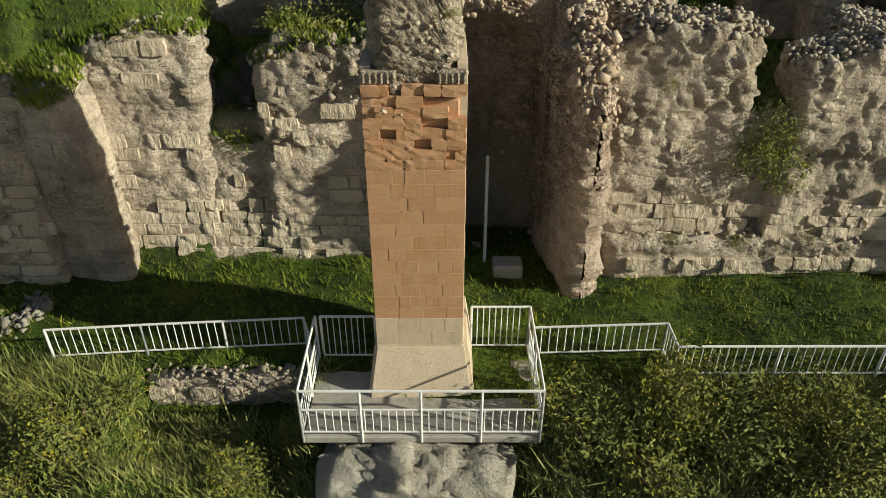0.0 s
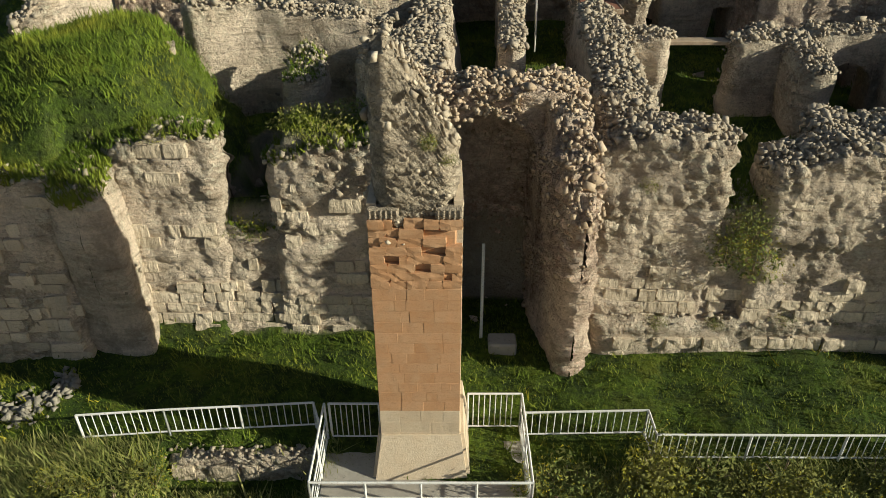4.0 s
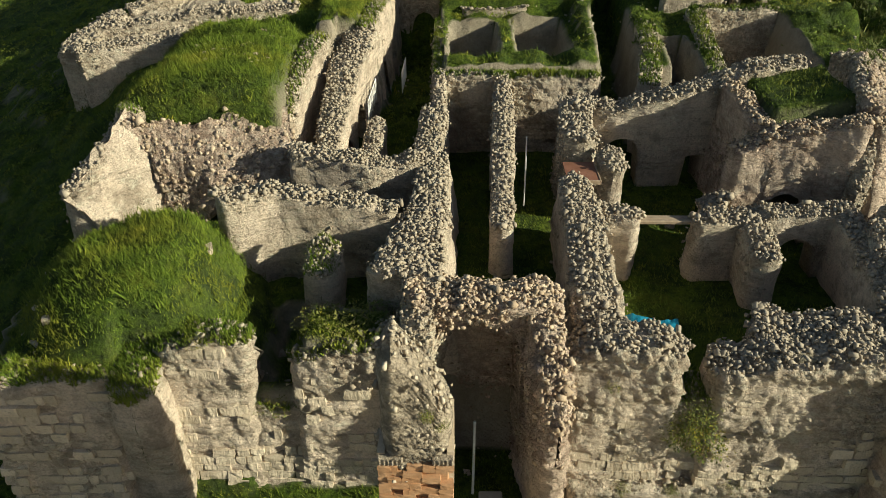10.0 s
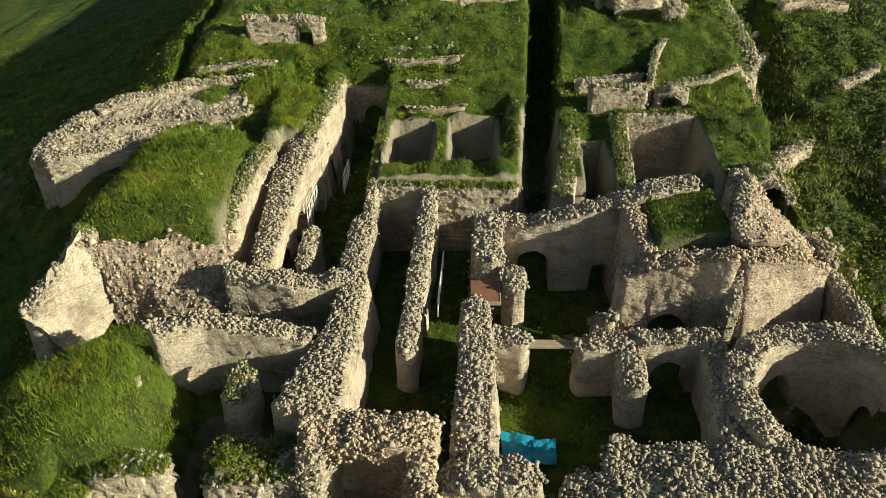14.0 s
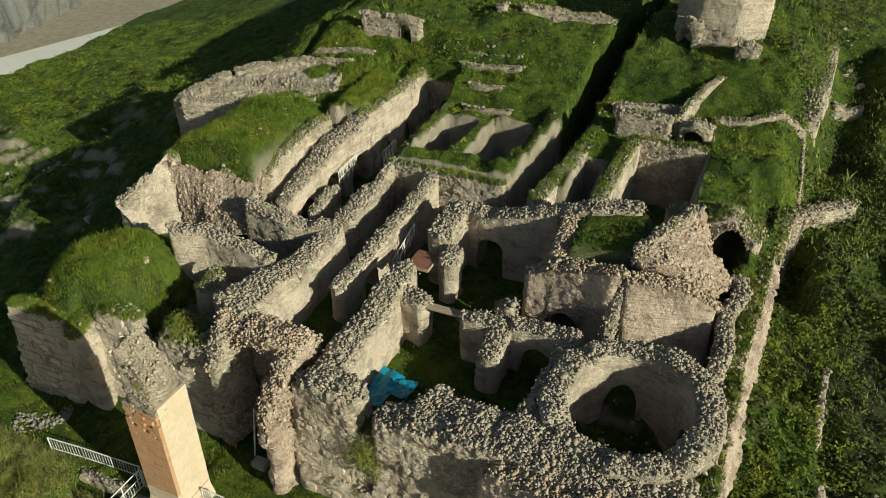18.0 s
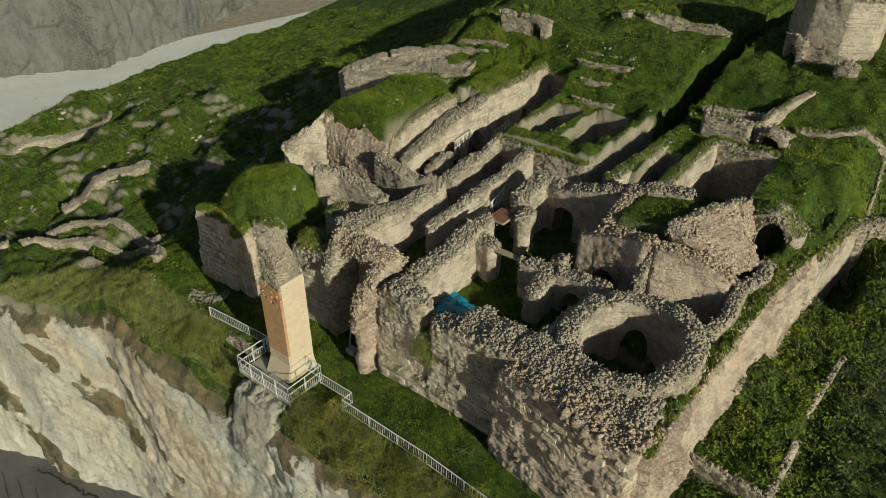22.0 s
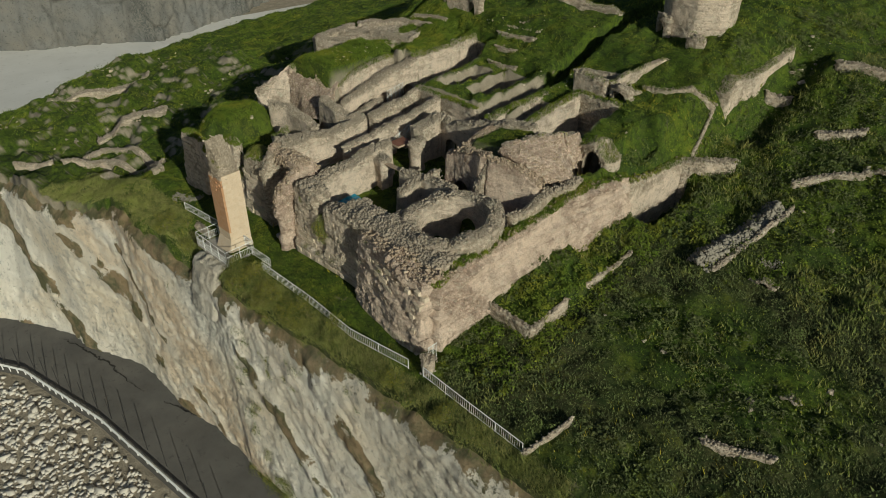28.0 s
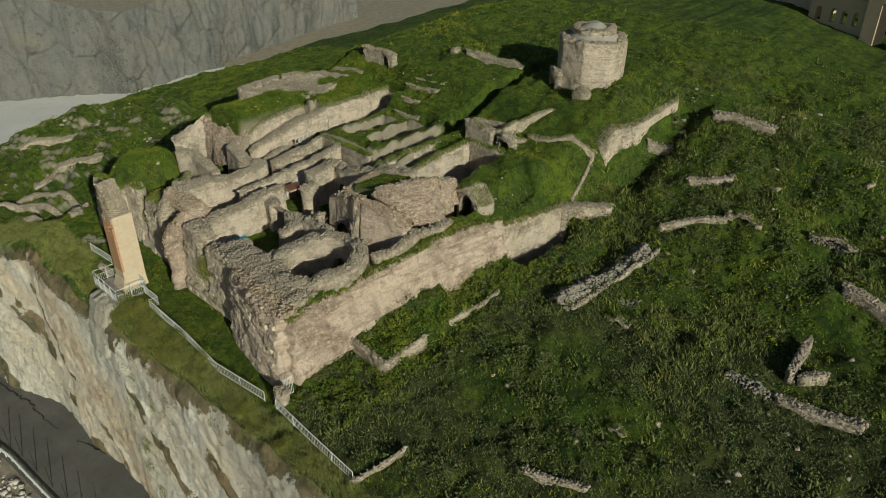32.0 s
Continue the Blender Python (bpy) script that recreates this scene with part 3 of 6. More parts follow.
rock = np.maximum(rock, rubble_top * 0.9)
rock = rock * (1 - 0.8 * box_mask(gp[:, 0], gp[:, 1], 20.6, 30, 33, 60, 1.0)) * (1 - 0.97 * box_mask(gp[:, 0], gp[:, 1], -12.8, -5.2, 14.2, 21.2, 0.3)) * (1 - 0.8 * box_mask(gp[:, 0], gp[:, 1], 18.3, 21.3, 15, 36, 0.3)) * (1 - 0.97 * box_mask(gp[:, 0], gp[:, 1], -13.2, -6.3, 24.7, 33, 0.3)) * (1 - 0.7 * box_mask(gp[:, 0], gp[:, 1], 11.2, 15.6, 23.8, 28.8, 0.3))
inner = box_mask(gp[:, 0], gp[:, 1], -13.5, 18.4, 14, 38.5, 0.4)
rock = np.where(gp[:, 2] > -6, rock * inner, rock)
rock = np.maximum(rock, westerly * smooth(0.75, 1.1, slope + 0.3 * vnoise(gp, 0.8, 23)) * (gp[:, 2] > -16) * 0.95)
nx, ny = len(gx), len(gy)
ii = (np.arange(ny - 1)[:, None] * nx + np.arange(nx - 1)[None, :]).ravel()
gf = np.stack([ii, ii + 1, ii + nx + 1, ii + nx], 1)
ground = new("ground", grid_mesh("ground", gp, gf, GROUND, {"scrub": scrub, "rock": rock}))
tagged(ground, "hummocky spring grassland on a limestone plateau", "ground", kind="structure")


def on_grid(field, x, y):
    """A field of the ground sheet at any places."""
    F = field.reshape(GX.shape)
    i = np.clip(np.searchsorted(gx, x) - 1, 0, nx - 2)
    j = np.clip(np.searchsorted(gy, y) - 1, 0, ny - 2)
    u, v = (x - gx[i]) / (gx[i + 1] - gx[i]), (y - gy[j]) / (gy[j + 1] - gy[j])
    return (F[j, i] * (1 - u) + F[j, i + 1] * u) * (1 - v) + (F[j + 1, i] * (1 - u) + F[j + 1, i + 1] * u) * v


def at_ground(x, y):
    return float(on_grid(gz, np.array([x], float), np.array([y], float))[0])


# ---------------------------------------------------------------- the cliff, the road and the valley
def cliff_sheet(name, label, xs, path_y, top, bottom, flare, mat, dz, amp, seed):
    n, m = len(xs), max(3, int((top.max() - bottom) / dz))
    v = np.linspace(0, 1, m)
    X = np.repeat(xs[:, None], m, 1)
    Z = top[:, None] + (bottom - top[:, None]) * v[None, :]
    Y = path_y[:, None] - flare[:, None] * (0.6 * v + 0.4 * v ** 4)[None, :]
    p = np.stack([X.ravel(), Y.ravel(), Z.ravel()], 1)
    along, across = p[:, 0] * 0.67 - p[:, 2] * 0.74, p[:, 0] * 0.74 + p[:, 2] * 0.67
    across = across + 2.4 * fbm(p, 0.10, seed + 12) + 0.7 * fbm(p, 0.5, seed + 13)
    # leaning beds: mossy ledges, a grey scree patch, an ochre bed between white ones
    bed = lambda c, w: smooth(w, 0.35 * w, np.abs(across - c))
    ledge = np.clip(bed(-20.0, 2.0) + bed(-31.0, 2.2) + bed(-0.8, 1.4) * smooth(0, 3, along) + bed(-39, 2.0) + 0.8 * bed(8.5, 1.4) + 0.7 * bed(-15.5, 0.8), 0, 1)
    w1, w2, wid = worley(p, 0.45, seed)
    c1, c2, cid = worley(np.stack([along * 0.5, p[:, 1], across], 1), 0.8, seed + 31)
    d = 0.8 * fbm(p, 0.11, seed) + 0.7 * ledge + 0.4 * wid * smooth(0.0, 0.35, w2 - w1) + 0.35 * cid * smooth(0.0, 0.2, c2 - c1)
    d = d + 0.5 * fbm(p, 0.6, seed + 15) + 0.45 * fbm(p, 1.5, seed + 8) + 0.3 * fbm(p, 3.2, seed + 16)
    vv = v[None, :].repeat(n, 0).ravel()
    fade = smooth(0.0, 0.1, vv)
    p[:, 1] += 1.1 * (1 - fade)
    d = np.maximum(d - np.percentile(d, 4), 0.0)
    p[:, 1] -= amp * (d + 0.12) * fade
    p[:, 2] += 0.12 * fbm(p, 1.1, seed + 3) * fade
    moss = np.clip(0.8 * ledge * smooth(-0.15, 0.3, fbm(p, 0.28, seed + 2) + 0.12) + 0.75 * smooth(0.16, 0.02, vv + 0.06 * fbm(p, 0.8, seed + 19)) + 0.25 * smooth(0.1, 0.5, fbm(p, 0.25, seed + 18)), 0, 1)
    grey = np.clip(bed(-5.1, 2.6) * smooth(7, 3, along) + bed(-25.5, 1.5) * 0.4 + 0.3 * smooth(0.1, 0.5, fbm(p, 0.13, seed + 21)), 0, 1)
    ochre = np.clip(bed(-12.0, 4.5) + bed(-18.0, 2.0) * 0.7 + 0.35 * bed(4.0, 3.0), 0, 1)
    i = (np.arange(n - 1)[:, None] * m + np.arange(m - 1)[None, :]).ravel()
    f = np.stack([i, i + 1, i + m + 1, i + m], 1)
    ob = new(name, grid_mesh(name, p, f, mat, {"moss": moss, "grey": grey, "ochre": ochre}))
    return tagged(ob, label, "cliff", kind="structure")


cx = np.arange(-66, 62, 0.2)
cb = brow_y(cx) + 0.2
ct = on_grid(gz, cx, cb + 1.1) + 0.02
ct = np.maximum(ct, -9.0)
cliff_sheet("cliff", "sheer white and ochre limestone cliff with mossy ledges", cx, cb, ct, ROAD_Z - 0.4,
            np.interp(cx, [-60, -45, -36, -31, -27, 60], [7.0, 7.0, 5.0, 2.2, 0.3, 0.0]), CLIFF, 0.2, 0.3, 40)

# the old quarry face across the valley
qx = np.arange(0, 1, 0.0025)
qpx, qpy = np.interp(qx, [0, 0.3, 0.42, 0.5, 0.62, 0.8, 1], [-190, -132, -120, -115, -119, -130, -142]), np.interp(qx, [0, 0.3, 0.42, 0.5, 0.62, 0.8, 1], [-30, 34, 51, 60, 78, 106, 150])
qm = 60
qv = np.linspace(0, 1, qm)
P = np.stack([np.repeat(qpx[:, None], qm, 1).ravel(), np.repeat(qpy[:, None], qm, 1).ravel(), (-19.6 + qv[None, :] * (24 + 6 * np.sin(qx * 9))[:, None]).ravel()], 1)
P[:, 0] += 4.0 * fbm(P * (1, 1, 0.3), 0.06, 70) + 1.0 * fbm(P, 0.3, 71) + 1.1 * np.abs(fbm(P * (1, 1, 0.4), 0.5, 74)) + 0.9 * smooth(0.0, 0.12, worley(P * (1, 1, 0.45), 0.2, 75)[1] - worley(P * (1, 1, 0.45), 0.2, 75)[0]) - 3.0 * np.tile(qv, len(qx)) ** 2
i = (np.arange(len(qx) - 1)[:, None] * qm + np.arange(qm - 1)[None, :]).ravel()
quarry = new("quarry_face", grid_mesh("quarry_face", P, np.stack([i, i + qm, i + qm + 1, i + 1], 1), QUARRY, {"moss": smooth(0.3, 0.55, fbm(P * (1, 1, 2), 0.08, 72)) * 0.3, "grey": smooth(0.0, 0.5, fbm(P * (1, 1, 0.3), 0.2, 73))}))
tagged(quarry, "grey weathered quarry face across the valley", "rock face", kind="structure")


def strip(name, label, pts_a, pts_b, mat, lift, category="road"):
    """A band of road between two lines that run side by side."""
    n = 60
    t = np.linspace(0, 1, n)
    def line(pts):
        pts = np.array(pts, float)
        s = np.linspace(0, 1, len(pts))
        return np.stack([np.interp(t, s, pts[:, k]) for k in range(3)], 1)
    a, b = line(pts_a), line(pts_b)
    m = 8
    v = np.concatenate([a + (b - a) * k / (m - 1) for k in range(m)]) + (0, 0, lift)
    v[:, 2] += 0.03 * vnoise(v, 0.6, 8)
    i = (np.arange(m - 1)[:, None] * n + np.arange(n - 1)[None, :]).ravel()
    return tagged(new(name, grid_mesh(name, v, np.stack([i, i + 1, i + n + 1, i + n], 1), mat)), label, category, kind="structure")


strip("road", "dusty grey road at the foot of the cliff", [(-70, -12, ROAD_Z), (-40, 5, ROAD_Z), (-27, 6.5, ROAD_Z), (-10, 8.5, ROAD_Z), (10, 10, ROAD_Z), (90, 9, ROAD_Z)],
      [(-60, -30, ROAD_Z), (-34, -8, ROAD_Z), (-24, -2.6, ROAD_Z), (-12, -0.1, ROAD_Z), (6, 1.6, ROAD_Z), (90, 5, ROAD_Z)], ASPHALT, 0.06)
strip("valley_road", "broad pale limestone quarry road in the valley", [(-62, -40, -19.2), (-66, 18, -19.2), (-70, 45, -19.2), (-80, 120, -19.2)],
      [(-180, -40, -19.3), (-138, 28, -19.3), (-122, 60, -19.3), (-112, 120, -19.3)], WHITEROAD, 0.1)

def crack(pts, width):
    """A jagged open crack in the road surface."""
    g = np.random.default_rng(int(abs(pts[0][0]) * 10))
    line = np.array(pts, float)
    q = np.linspace(0, len(line) - 1, 12 * (len(line) - 1) + 1)
    xy = np.stack([np.interp(q, range(len(line)), line[:, k]) for k in (0, 1)], 1) + g.normal(0, 0.09, (len(q), 2))
    d = np.gradient(xy, axis=0)
    side = np.stack([-d[:, 1], d[:, 0]], 1) / np.maximum(np.linalg.norm(d, axis=1, keepdims=True), 1e-6)
    w = (width * g.uniform(0.3, 1.3, len(q)) * np.sin(np.linspace(0.15, 3.0, len(q))))[:, None]
    z = np.full((len(q), 1), ROAD_Z + 0.11)
    v = np.vstack([np.hstack([xy - side * w, z]), np.hstack([xy + side * w, z])])
    i = np.arange(len(q) - 1)
    ob = new("road_crack", grid_mesh("road_crack", v, np.stack([i, i + 1, i + 1 + len(q), i + len(q)], 1), CRACK))
    return tagged(ob, "dark jagged crack in the dusty road surface", "crack", kind="structure")


CRACK = plain_mat("dark open crack", (0.03, 0.028, 0.025), (0.05, 0.046, 0.04), 3.0, 1.0)
crack([(-27.5, 2.3), (-24.9, 3.2), (-22.4, 3.7), (-19.9, 4.2), (-16.1, 4.5), (-12.9, 4.9)], 0.11)
crack([(-25.0, 5.0), (-22.3, 4.5)], 0.13)
crack([(-10.6, 5.6), (-8.6, 6.3), (-6.6, 6.9), (-3.8, 7.6)], 0.1)

# ---------------------------------------------------------------- ruined walls
rng = random.Random(5)
STONES = []
for k in range(10):
    bm = bmesh.new()
    bmesh.ops.create_icosphere(bm, subdivisions=1, radius=0.5)
    for v in bm.verts:
        v.co *= 0.78 + 0.45 * rng.random()
        v.co.z *= 0.7
    me = bpy.data.meshes.new("stone")
    bm.to_mesh(me)
    bm.free()
    STONES.append(me)


def stone_mat(name, a, b_):
    m, nt, b = material(name, 0.95)
    pos, nor = coords(nt)
    info = nt.nodes.new("ShaderNodeObjectInfo")
    col = mix(nt, info.outputs["Random"], a, b_)
    col = mix(nt, ramp(nt, noise_tex(nt, pos, 18, 4), (0.35, 0.5), (0.6, 0.0)), col, tuple(0.45 * c for c in a))
    nt.links.new(col, b.inputs["Base Color"])
    bump(nt, b, noise_tex(nt, pos, 25, 4), 0.02, 0.6)
    return m


STONEMAT = stone_mat("loose limestone", (0.38, 0.31, 0.225), (0.62, 0.52, 0.395))
for me in STONES:
    me.materials.append(STONEMAT)


def arch_bottom(s, c, hw, spring, crown, base):
    """Height of the underside of an arched opening at s, or the base outside it."""
    u = np.clip(np.abs(s - c) / hw, 0, 1)
    return np.where(np.abs(s - c) < hw, spring + (crown - spring) * np.sqrt(1 - u ** 2), base)


WALLS = []
ICO_V = np.array(list(itertools.product((-1, 1), repeat=3)), float) * 0.72
ICO_F = np.array([(0, 1, 3), (0, 3, 2), (4, 6, 7), (4, 7, 5), (0, 4, 5), (0, 5, 1), (2, 3, 7), (2, 7, 6), (0, 2, 6), (0, 6, 4), (1, 5, 7), (1, 7, 3)])


def loose_stones(at, g, size, out):
    """Many angular stones joined into one mesh: vertices, triangles and a random number a stone."""
    k = len(at)
    w = out / np.linalg.norm(out, axis=1, keepdims=True)
    u = np.cross(w, g.normal(0, 1, (k, 3)))
    u /= np.linalg.norm(u, axis=1, keepdims=True)
    t = np.cross(w, u)
    r = (np.ones(k) * size) * g.lognormal(0, 0.32, k)
    loc = ICO_V[None] * g.uniform(0.62, 1.15, (k, 8, 1)) * (r[:, None] * np.stack([g.uniform(0.8, 1.5, k), g.uniform(0.7, 1.1, k), g.uniform(0.5, 0.8, k)], 1))[:, None, :]
    v = at[:, None, :] + loc[..., 0:1] * u[:, None] + loc[..., 1:2] * t[:, None] + loc[..., 2:3] * w[:, None]
    f = (ICO_F[None] + 8 * np.arange(k)[:, None, None]).reshape(-1, 3)
    return v.reshape(-1, 3), f, np.repeat(g.random(k), 8)


def wall(label, pts, base, arches=(), mat=None, ds=0.128, amp=0.06, cell=5.2, left=1.0, right=1.0, lean=(0.0, 0.0), ragged=0.17, strata=0.0, erode=0.0, courses=0.0, top_stones=1.0, closed=False, seed=None, crown=None, name="ruined_wall", category="wall", low=None, blocks=0.0, calm=1.0, grass=0.0):
    """A rubble wall along pts (x, y, top, thickness). left, right: how bare of plaster its sides are. lean: how far each foot steps out.
    arches: (distance along, half width, spring, crown)."""
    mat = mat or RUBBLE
    seed = seed if seed is not None else 100 + 7 * len(WALLS)
    pts = np.array(pts, float)
    if crown is None:
        # a rounded, cobbled top
        crown = min(0.15, 0.18 * float(pts[:, 3].max()))
        pts[:, 2] -= 0.55 * crown
        pts[:, 3] *= 1.14
    if closed:
        pts = np.vstack([pts, pts[:1]])
    seg = np.hypot(*(np.diff(pts[:, :2], axis=0).T))
    cum = np.concatenate([[0], np.cumsum(seg)])
    L = cum[-1]
    n = max(4, int(L / ds) + 1)
    s = np.linspace(0, L, n)
    if not closed:
        r = min(0.28, L * 0.3)
        ext = np.array([0.0, 0.04, 0.12, 0.22]) * r / 0.28
        s = np.concatenate([s[0] + ext[:1], s[0] + ext[1:], s[(s > ext[-1] + 0.03) & (s < L - ext[-1] - 0.03)], L - ext[::-1][:-1], s[-1:]])
        n = len(s)
    c = np.stack([np.interp(s, cum, pts[:, k]) for k in range(4)], 1)
    tang = np.stack([np.gradient(c[:, 0], s), np.gradient(c[:, 1], s)], 1)
    k = 5
    pad = np.pad(tang, ((k, k), (0, 0)), mode="wrap" if closed else "edge")
    tang = np.stack([np.convolve(pad[:, j], np.ones(2 * k + 1) / (2 * k + 1), "valid") for j in (0, 1)], 1)
    tang /= np.linalg.norm(tang, axis=1, keepdims=True)
    side = np.stack([-tang[:, 1], tang[:, 0]], 1)           # to the left of the way
    lean = [np.interp(s, cum, q) if isinstance(q, (list, tuple)) else q for q in lean]
    half = c[:, 3] / 2
    taper = np.ones(n)
    if not closed:
        e = np.clip(np.minimum(s, L - s) / 0.28, 0, 1)
        taper = np.sqrt(np.clip(1 - (1 - e) ** 2, 0.0, 1)) + 0.002
        half = half * taper
    p1 = np.stack([c[:, 0], c[:, 1], np.full(n, 0.3 * seed)], 1)
    top = c[:, 2] + ragged * (0.6 * vnoise(p1, 1.1, seed) + 0.7 * vnoise(p1, 2.7, seed + 1))
    bot = np.full(n, float(base))
    for a, hw, spring, cr in arches:
        bot = np.maximum(bot, arch_bottom(s, a, hw, spring, cr, base))
    top = np.maximum(top, bot + 0.12)
    hmax = float((top - bot).max())
    m1 = max(3, int(hmax / ds) + 1)
    m2 = max(3, int(float(c[:, 3].max()) / ds) + 1)
    rows = []
    for v in np.linspace(0, 1, m1):
        z = bot + (top - bot) * v
        h = np.clip((z - base) / max(0.1, float(c[:, 2].max() - base)), 0, 1)
        rows.append((half + lean[0] * (1 - h) * taper, z, np.full(n, max(left, (v - 0.72) * 3.2))))
    for u in np.linspace(1, -1, m2 + 2)[1:-1]:
        rows.append((half * u, top + crown * (1 - u ** 2), np.ones(n)))
    for v in np.linspace(1, 0, m1):
        z = bot + (top - bot) * v
        h = np.clip((z - base) / max(0.1, float(c[:, 2].max() - base)), 0, 1)
        rows.append((-half - lean[1] * (1 - h) * taper, z, np.full(n, max(right, (v - 0.72) * 3.2))))
    M = len(rows)
    V = np.zeros((n, M, 3))
    B = np.zeros((n, M))
    for j, (off, z, bare) in enumerate(rows):
        V[:, j, :2] = c[:, :2] + side * off[:, None]
        V[:, j, 2] = z
        B[:, j] = bare
    v = V.reshape(-1, 3)
    bare = B.ravel()
    i = (np.arange(n - 1)[:, None] * M + np.arange(M)[None, :])
    jn = (np.arange(M) + 1) % M
    f = np.stack([i, i + M, (np.arange(n - 1)[:, None] * M + jn[None, :]) + M, np.arange(n - 1)[:, None] * M + jn[None, :]], -1).reshape(-1, 4)
    nor = normals_of(v, f)
    patch = fbm(v, 0.8, seed + 3)
    bare = np.clip(bare + 1.3 * (patch - 0.15) * (bare > 0.02), 0, 1)
    if low is not None:
        bare = bare * smooth(low - 0.25, low + 0.35, v[:, 2] + 0.3 * patch)
    slim = min(1.0, float(c[:, 3].max()) / 0.9) ** 1.5 * calm
    d1, d2, idn = worley(v, (cell, cell, cell * 1.25), seed)
    joint = np.clip(d2 - d1, 0, 1)
    lump = smooth(0.0, 0.17, joint) * (0.35 + 1.1 * idn)
    d = amp * np.maximum(bare, 0.3) * (lump - 0.5) + 0.35 * amp * fbm(v, 3.0, seed + 5) + slim * (0.13 * fbm(v, 0.6, seed + 6) + 0.07 * fbm(v, 1.7, seed + 9))
    if strata:
        d = d + strata * vnoise(v * (0.25, 0.25, 2.6), 1.0, seed + 7) + 0.8 * strata * bare * fbm(v, 1.6, seed + 8)
    if erode:
        e1, e2, eid = worley(v, (2.7, 2.7, 3.4), seed + 50)
        d = d - erode * np.maximum(bare, 0.25) * (2.4 * (0.25 + 0.75 * eid) * smooth(0.02, 0.45, e2 - e1) - 0.9) - 0.8 * erode * bare * np.abs(fbm(v, 1.3, seed + 51)) - 2.2 * erode * smooth(0.05, 0.4, fbm(v * (1, 1, 1.5), 0.75, seed + 52)) * np.maximum(bare, 0.5)
    if blocks:
        d = d - 0.06 * np.maximum(bare, 0.4)
    if courses:
        sv_ = np.repeat(s, M)
        zz = v[:, 2] + 0.05 * vnoise(v, 1.2, seed + 60)
        rh = 0.27
        row = np.floor(zz / rh)
        one = np.zeros(len(v))
        bw = 0.30 + 0.28 * hash3(row, one, one, seed)
        cu = (sv_ + 9.7 * hash3(row, one, one, seed + 1)) / bw
        col_ = np.floor(cu)
        bid = hash3(row, col_, one, seed + 2)
        edge_u = np.minimum(cu - col_, 1 - cu + col_) * bw
        edge_v = np.minimum(zz / rh - row, 1 - zz / rh + row) * rh
        jd = np.minimum(edge_u, edge_v)
        face = smooth(0.0, 0.035, jd)
        wear = 0.25 + 0.75 * np.clip(bare, 0, 1)
        on_side = 1 - 0.9 * np.repeat([[1.0 if m1 <= j < m1 + m2 else 0.0 for j in range(M)]], n, 0).ravel()
        d = d + on_side * wear * courses * (face * (0.25 + 1.0 * bid) - 0.6 - 1.5 * (bid < 0.13) * smooth(0.0, 0.06, jd) * np.clip(bare, 0, 1))
        joint = np.minimum(joint, jd * 4.0)
        idn = np.where(on_side > 0.5, 0.65 * bid + 0.35 * idn, idn)
    hole = smooth(0.84, 0.9, idn) * bare * (0.2 if courses else 1.0)
    d = d - amp * 1.1 * hole * smooth(0.0, 0.3, joint)
    v = v + nor * d[:, None]
    ob = new(name, grid_mesh(name, v, f, mat, {"stone": idn, "joint": joint, "bare": bare}))
    g = np.random.default_rng(seed)
    crown_rows = (np.arange(len(v)) % M >= m1) & (np.arange(len(v)) % M < m1 + m2)
    weight = np.where(crown_rows, 85.0 * min(1.0, top_stones), (5.0 if courses or blocks else 20.0) * np.clip(bare - 0.4, 0, 1)) * ds * ds
    pick = np.nonzero(g.random(len(v)) < weight)[0]
    if len(pick):
        sv, sf, sid = loose_stones(v[pick] + g.normal(0, 0.05, (len(pick), 3)) * (1, 1, 0.25) - nor[pick] * np.where(crown_rows[pick], 0.048, 0.044)[:, None], g, np.where(crown_rows[pick], 0.06, 0.05), g.normal(0, 0.3, (len(pick), 3)) + nor[pick])
        so = new("rubble", grid_mesh("rubble", sv, sf, STONE_OF.get(mat.name, mat), {"stone": sid}, shade=False))
        so.parent = ob
        so["kind"] = "stuff"
    if grass:
        pick = np.nonzero(crown_rows & (g.random(len(v)) < 2.2 * grass * smooth(-0.35, 0.1, fbm(v, 0.7, seed + 80) + 0.5 * grass - 0.2)))[0]
        root = np.repeat(v[pick], 5, 0) + g.normal(0, 0.05, (5 * len(pick), 3)) * (1, 1, 0)
        w = g.normal(0, 0.016, (len(root), 3)) * (1, 1, 0.2)
        tip = root + np.stack([g.normal(-0.02, 0.07, len(root)), g.normal(0, 0.07, len(root)), g.uniform(0.08, 0.24, len(root))], 1)
        blades = np.stack([root - w - (0, 0, 0.03), root + w - (0, 0, 0.03), tip], 1).reshape(-1, 3)
        if len(blades):
            go = new("crown_grass", grid_mesh("crown_grass", blades, np.arange(len(blades)).reshape(-1, 3), GRASS, shade=False))
            go.parent = ob
            go["kind"] = "stuff"
    tagged(ob, label, category, kind="structure" if category == "wall" else "")
    WALLS.append((ob, c, side, half, top, L))
    r = random.Random(seed)
    for _ in range(int(min(40, L * 3 * top_stones))):
        a = r.randrange(n)
        o = r.uniform(-0.85, 0.85) * half[a]
        st = new("stone", STONES[r.randrange(len(STONES))])
        size = r.uniform(0.07, 0.13)
        st.matrix_world = Matrix.LocRotScale((c[a, 0] + side[a, 0] * o, c[a, 1] + side[a, 1] * o, top[a] + crown * 0.7 + size * 0.08),
                                             Euler((r.uniform(-0.4, 0.4), r.uniform(-0.4, 0.4), r.uniform(0, 6.3))), (size * r.uniform(0.8, 1.4), size, size * r.uniform(0.6, 1.0)))
        st.parent = ob
    if blocks:
        lay_blocks(ob, s, c, side, half, top, L, base, float(np.mean(lean[1])), low, blocks, seed)
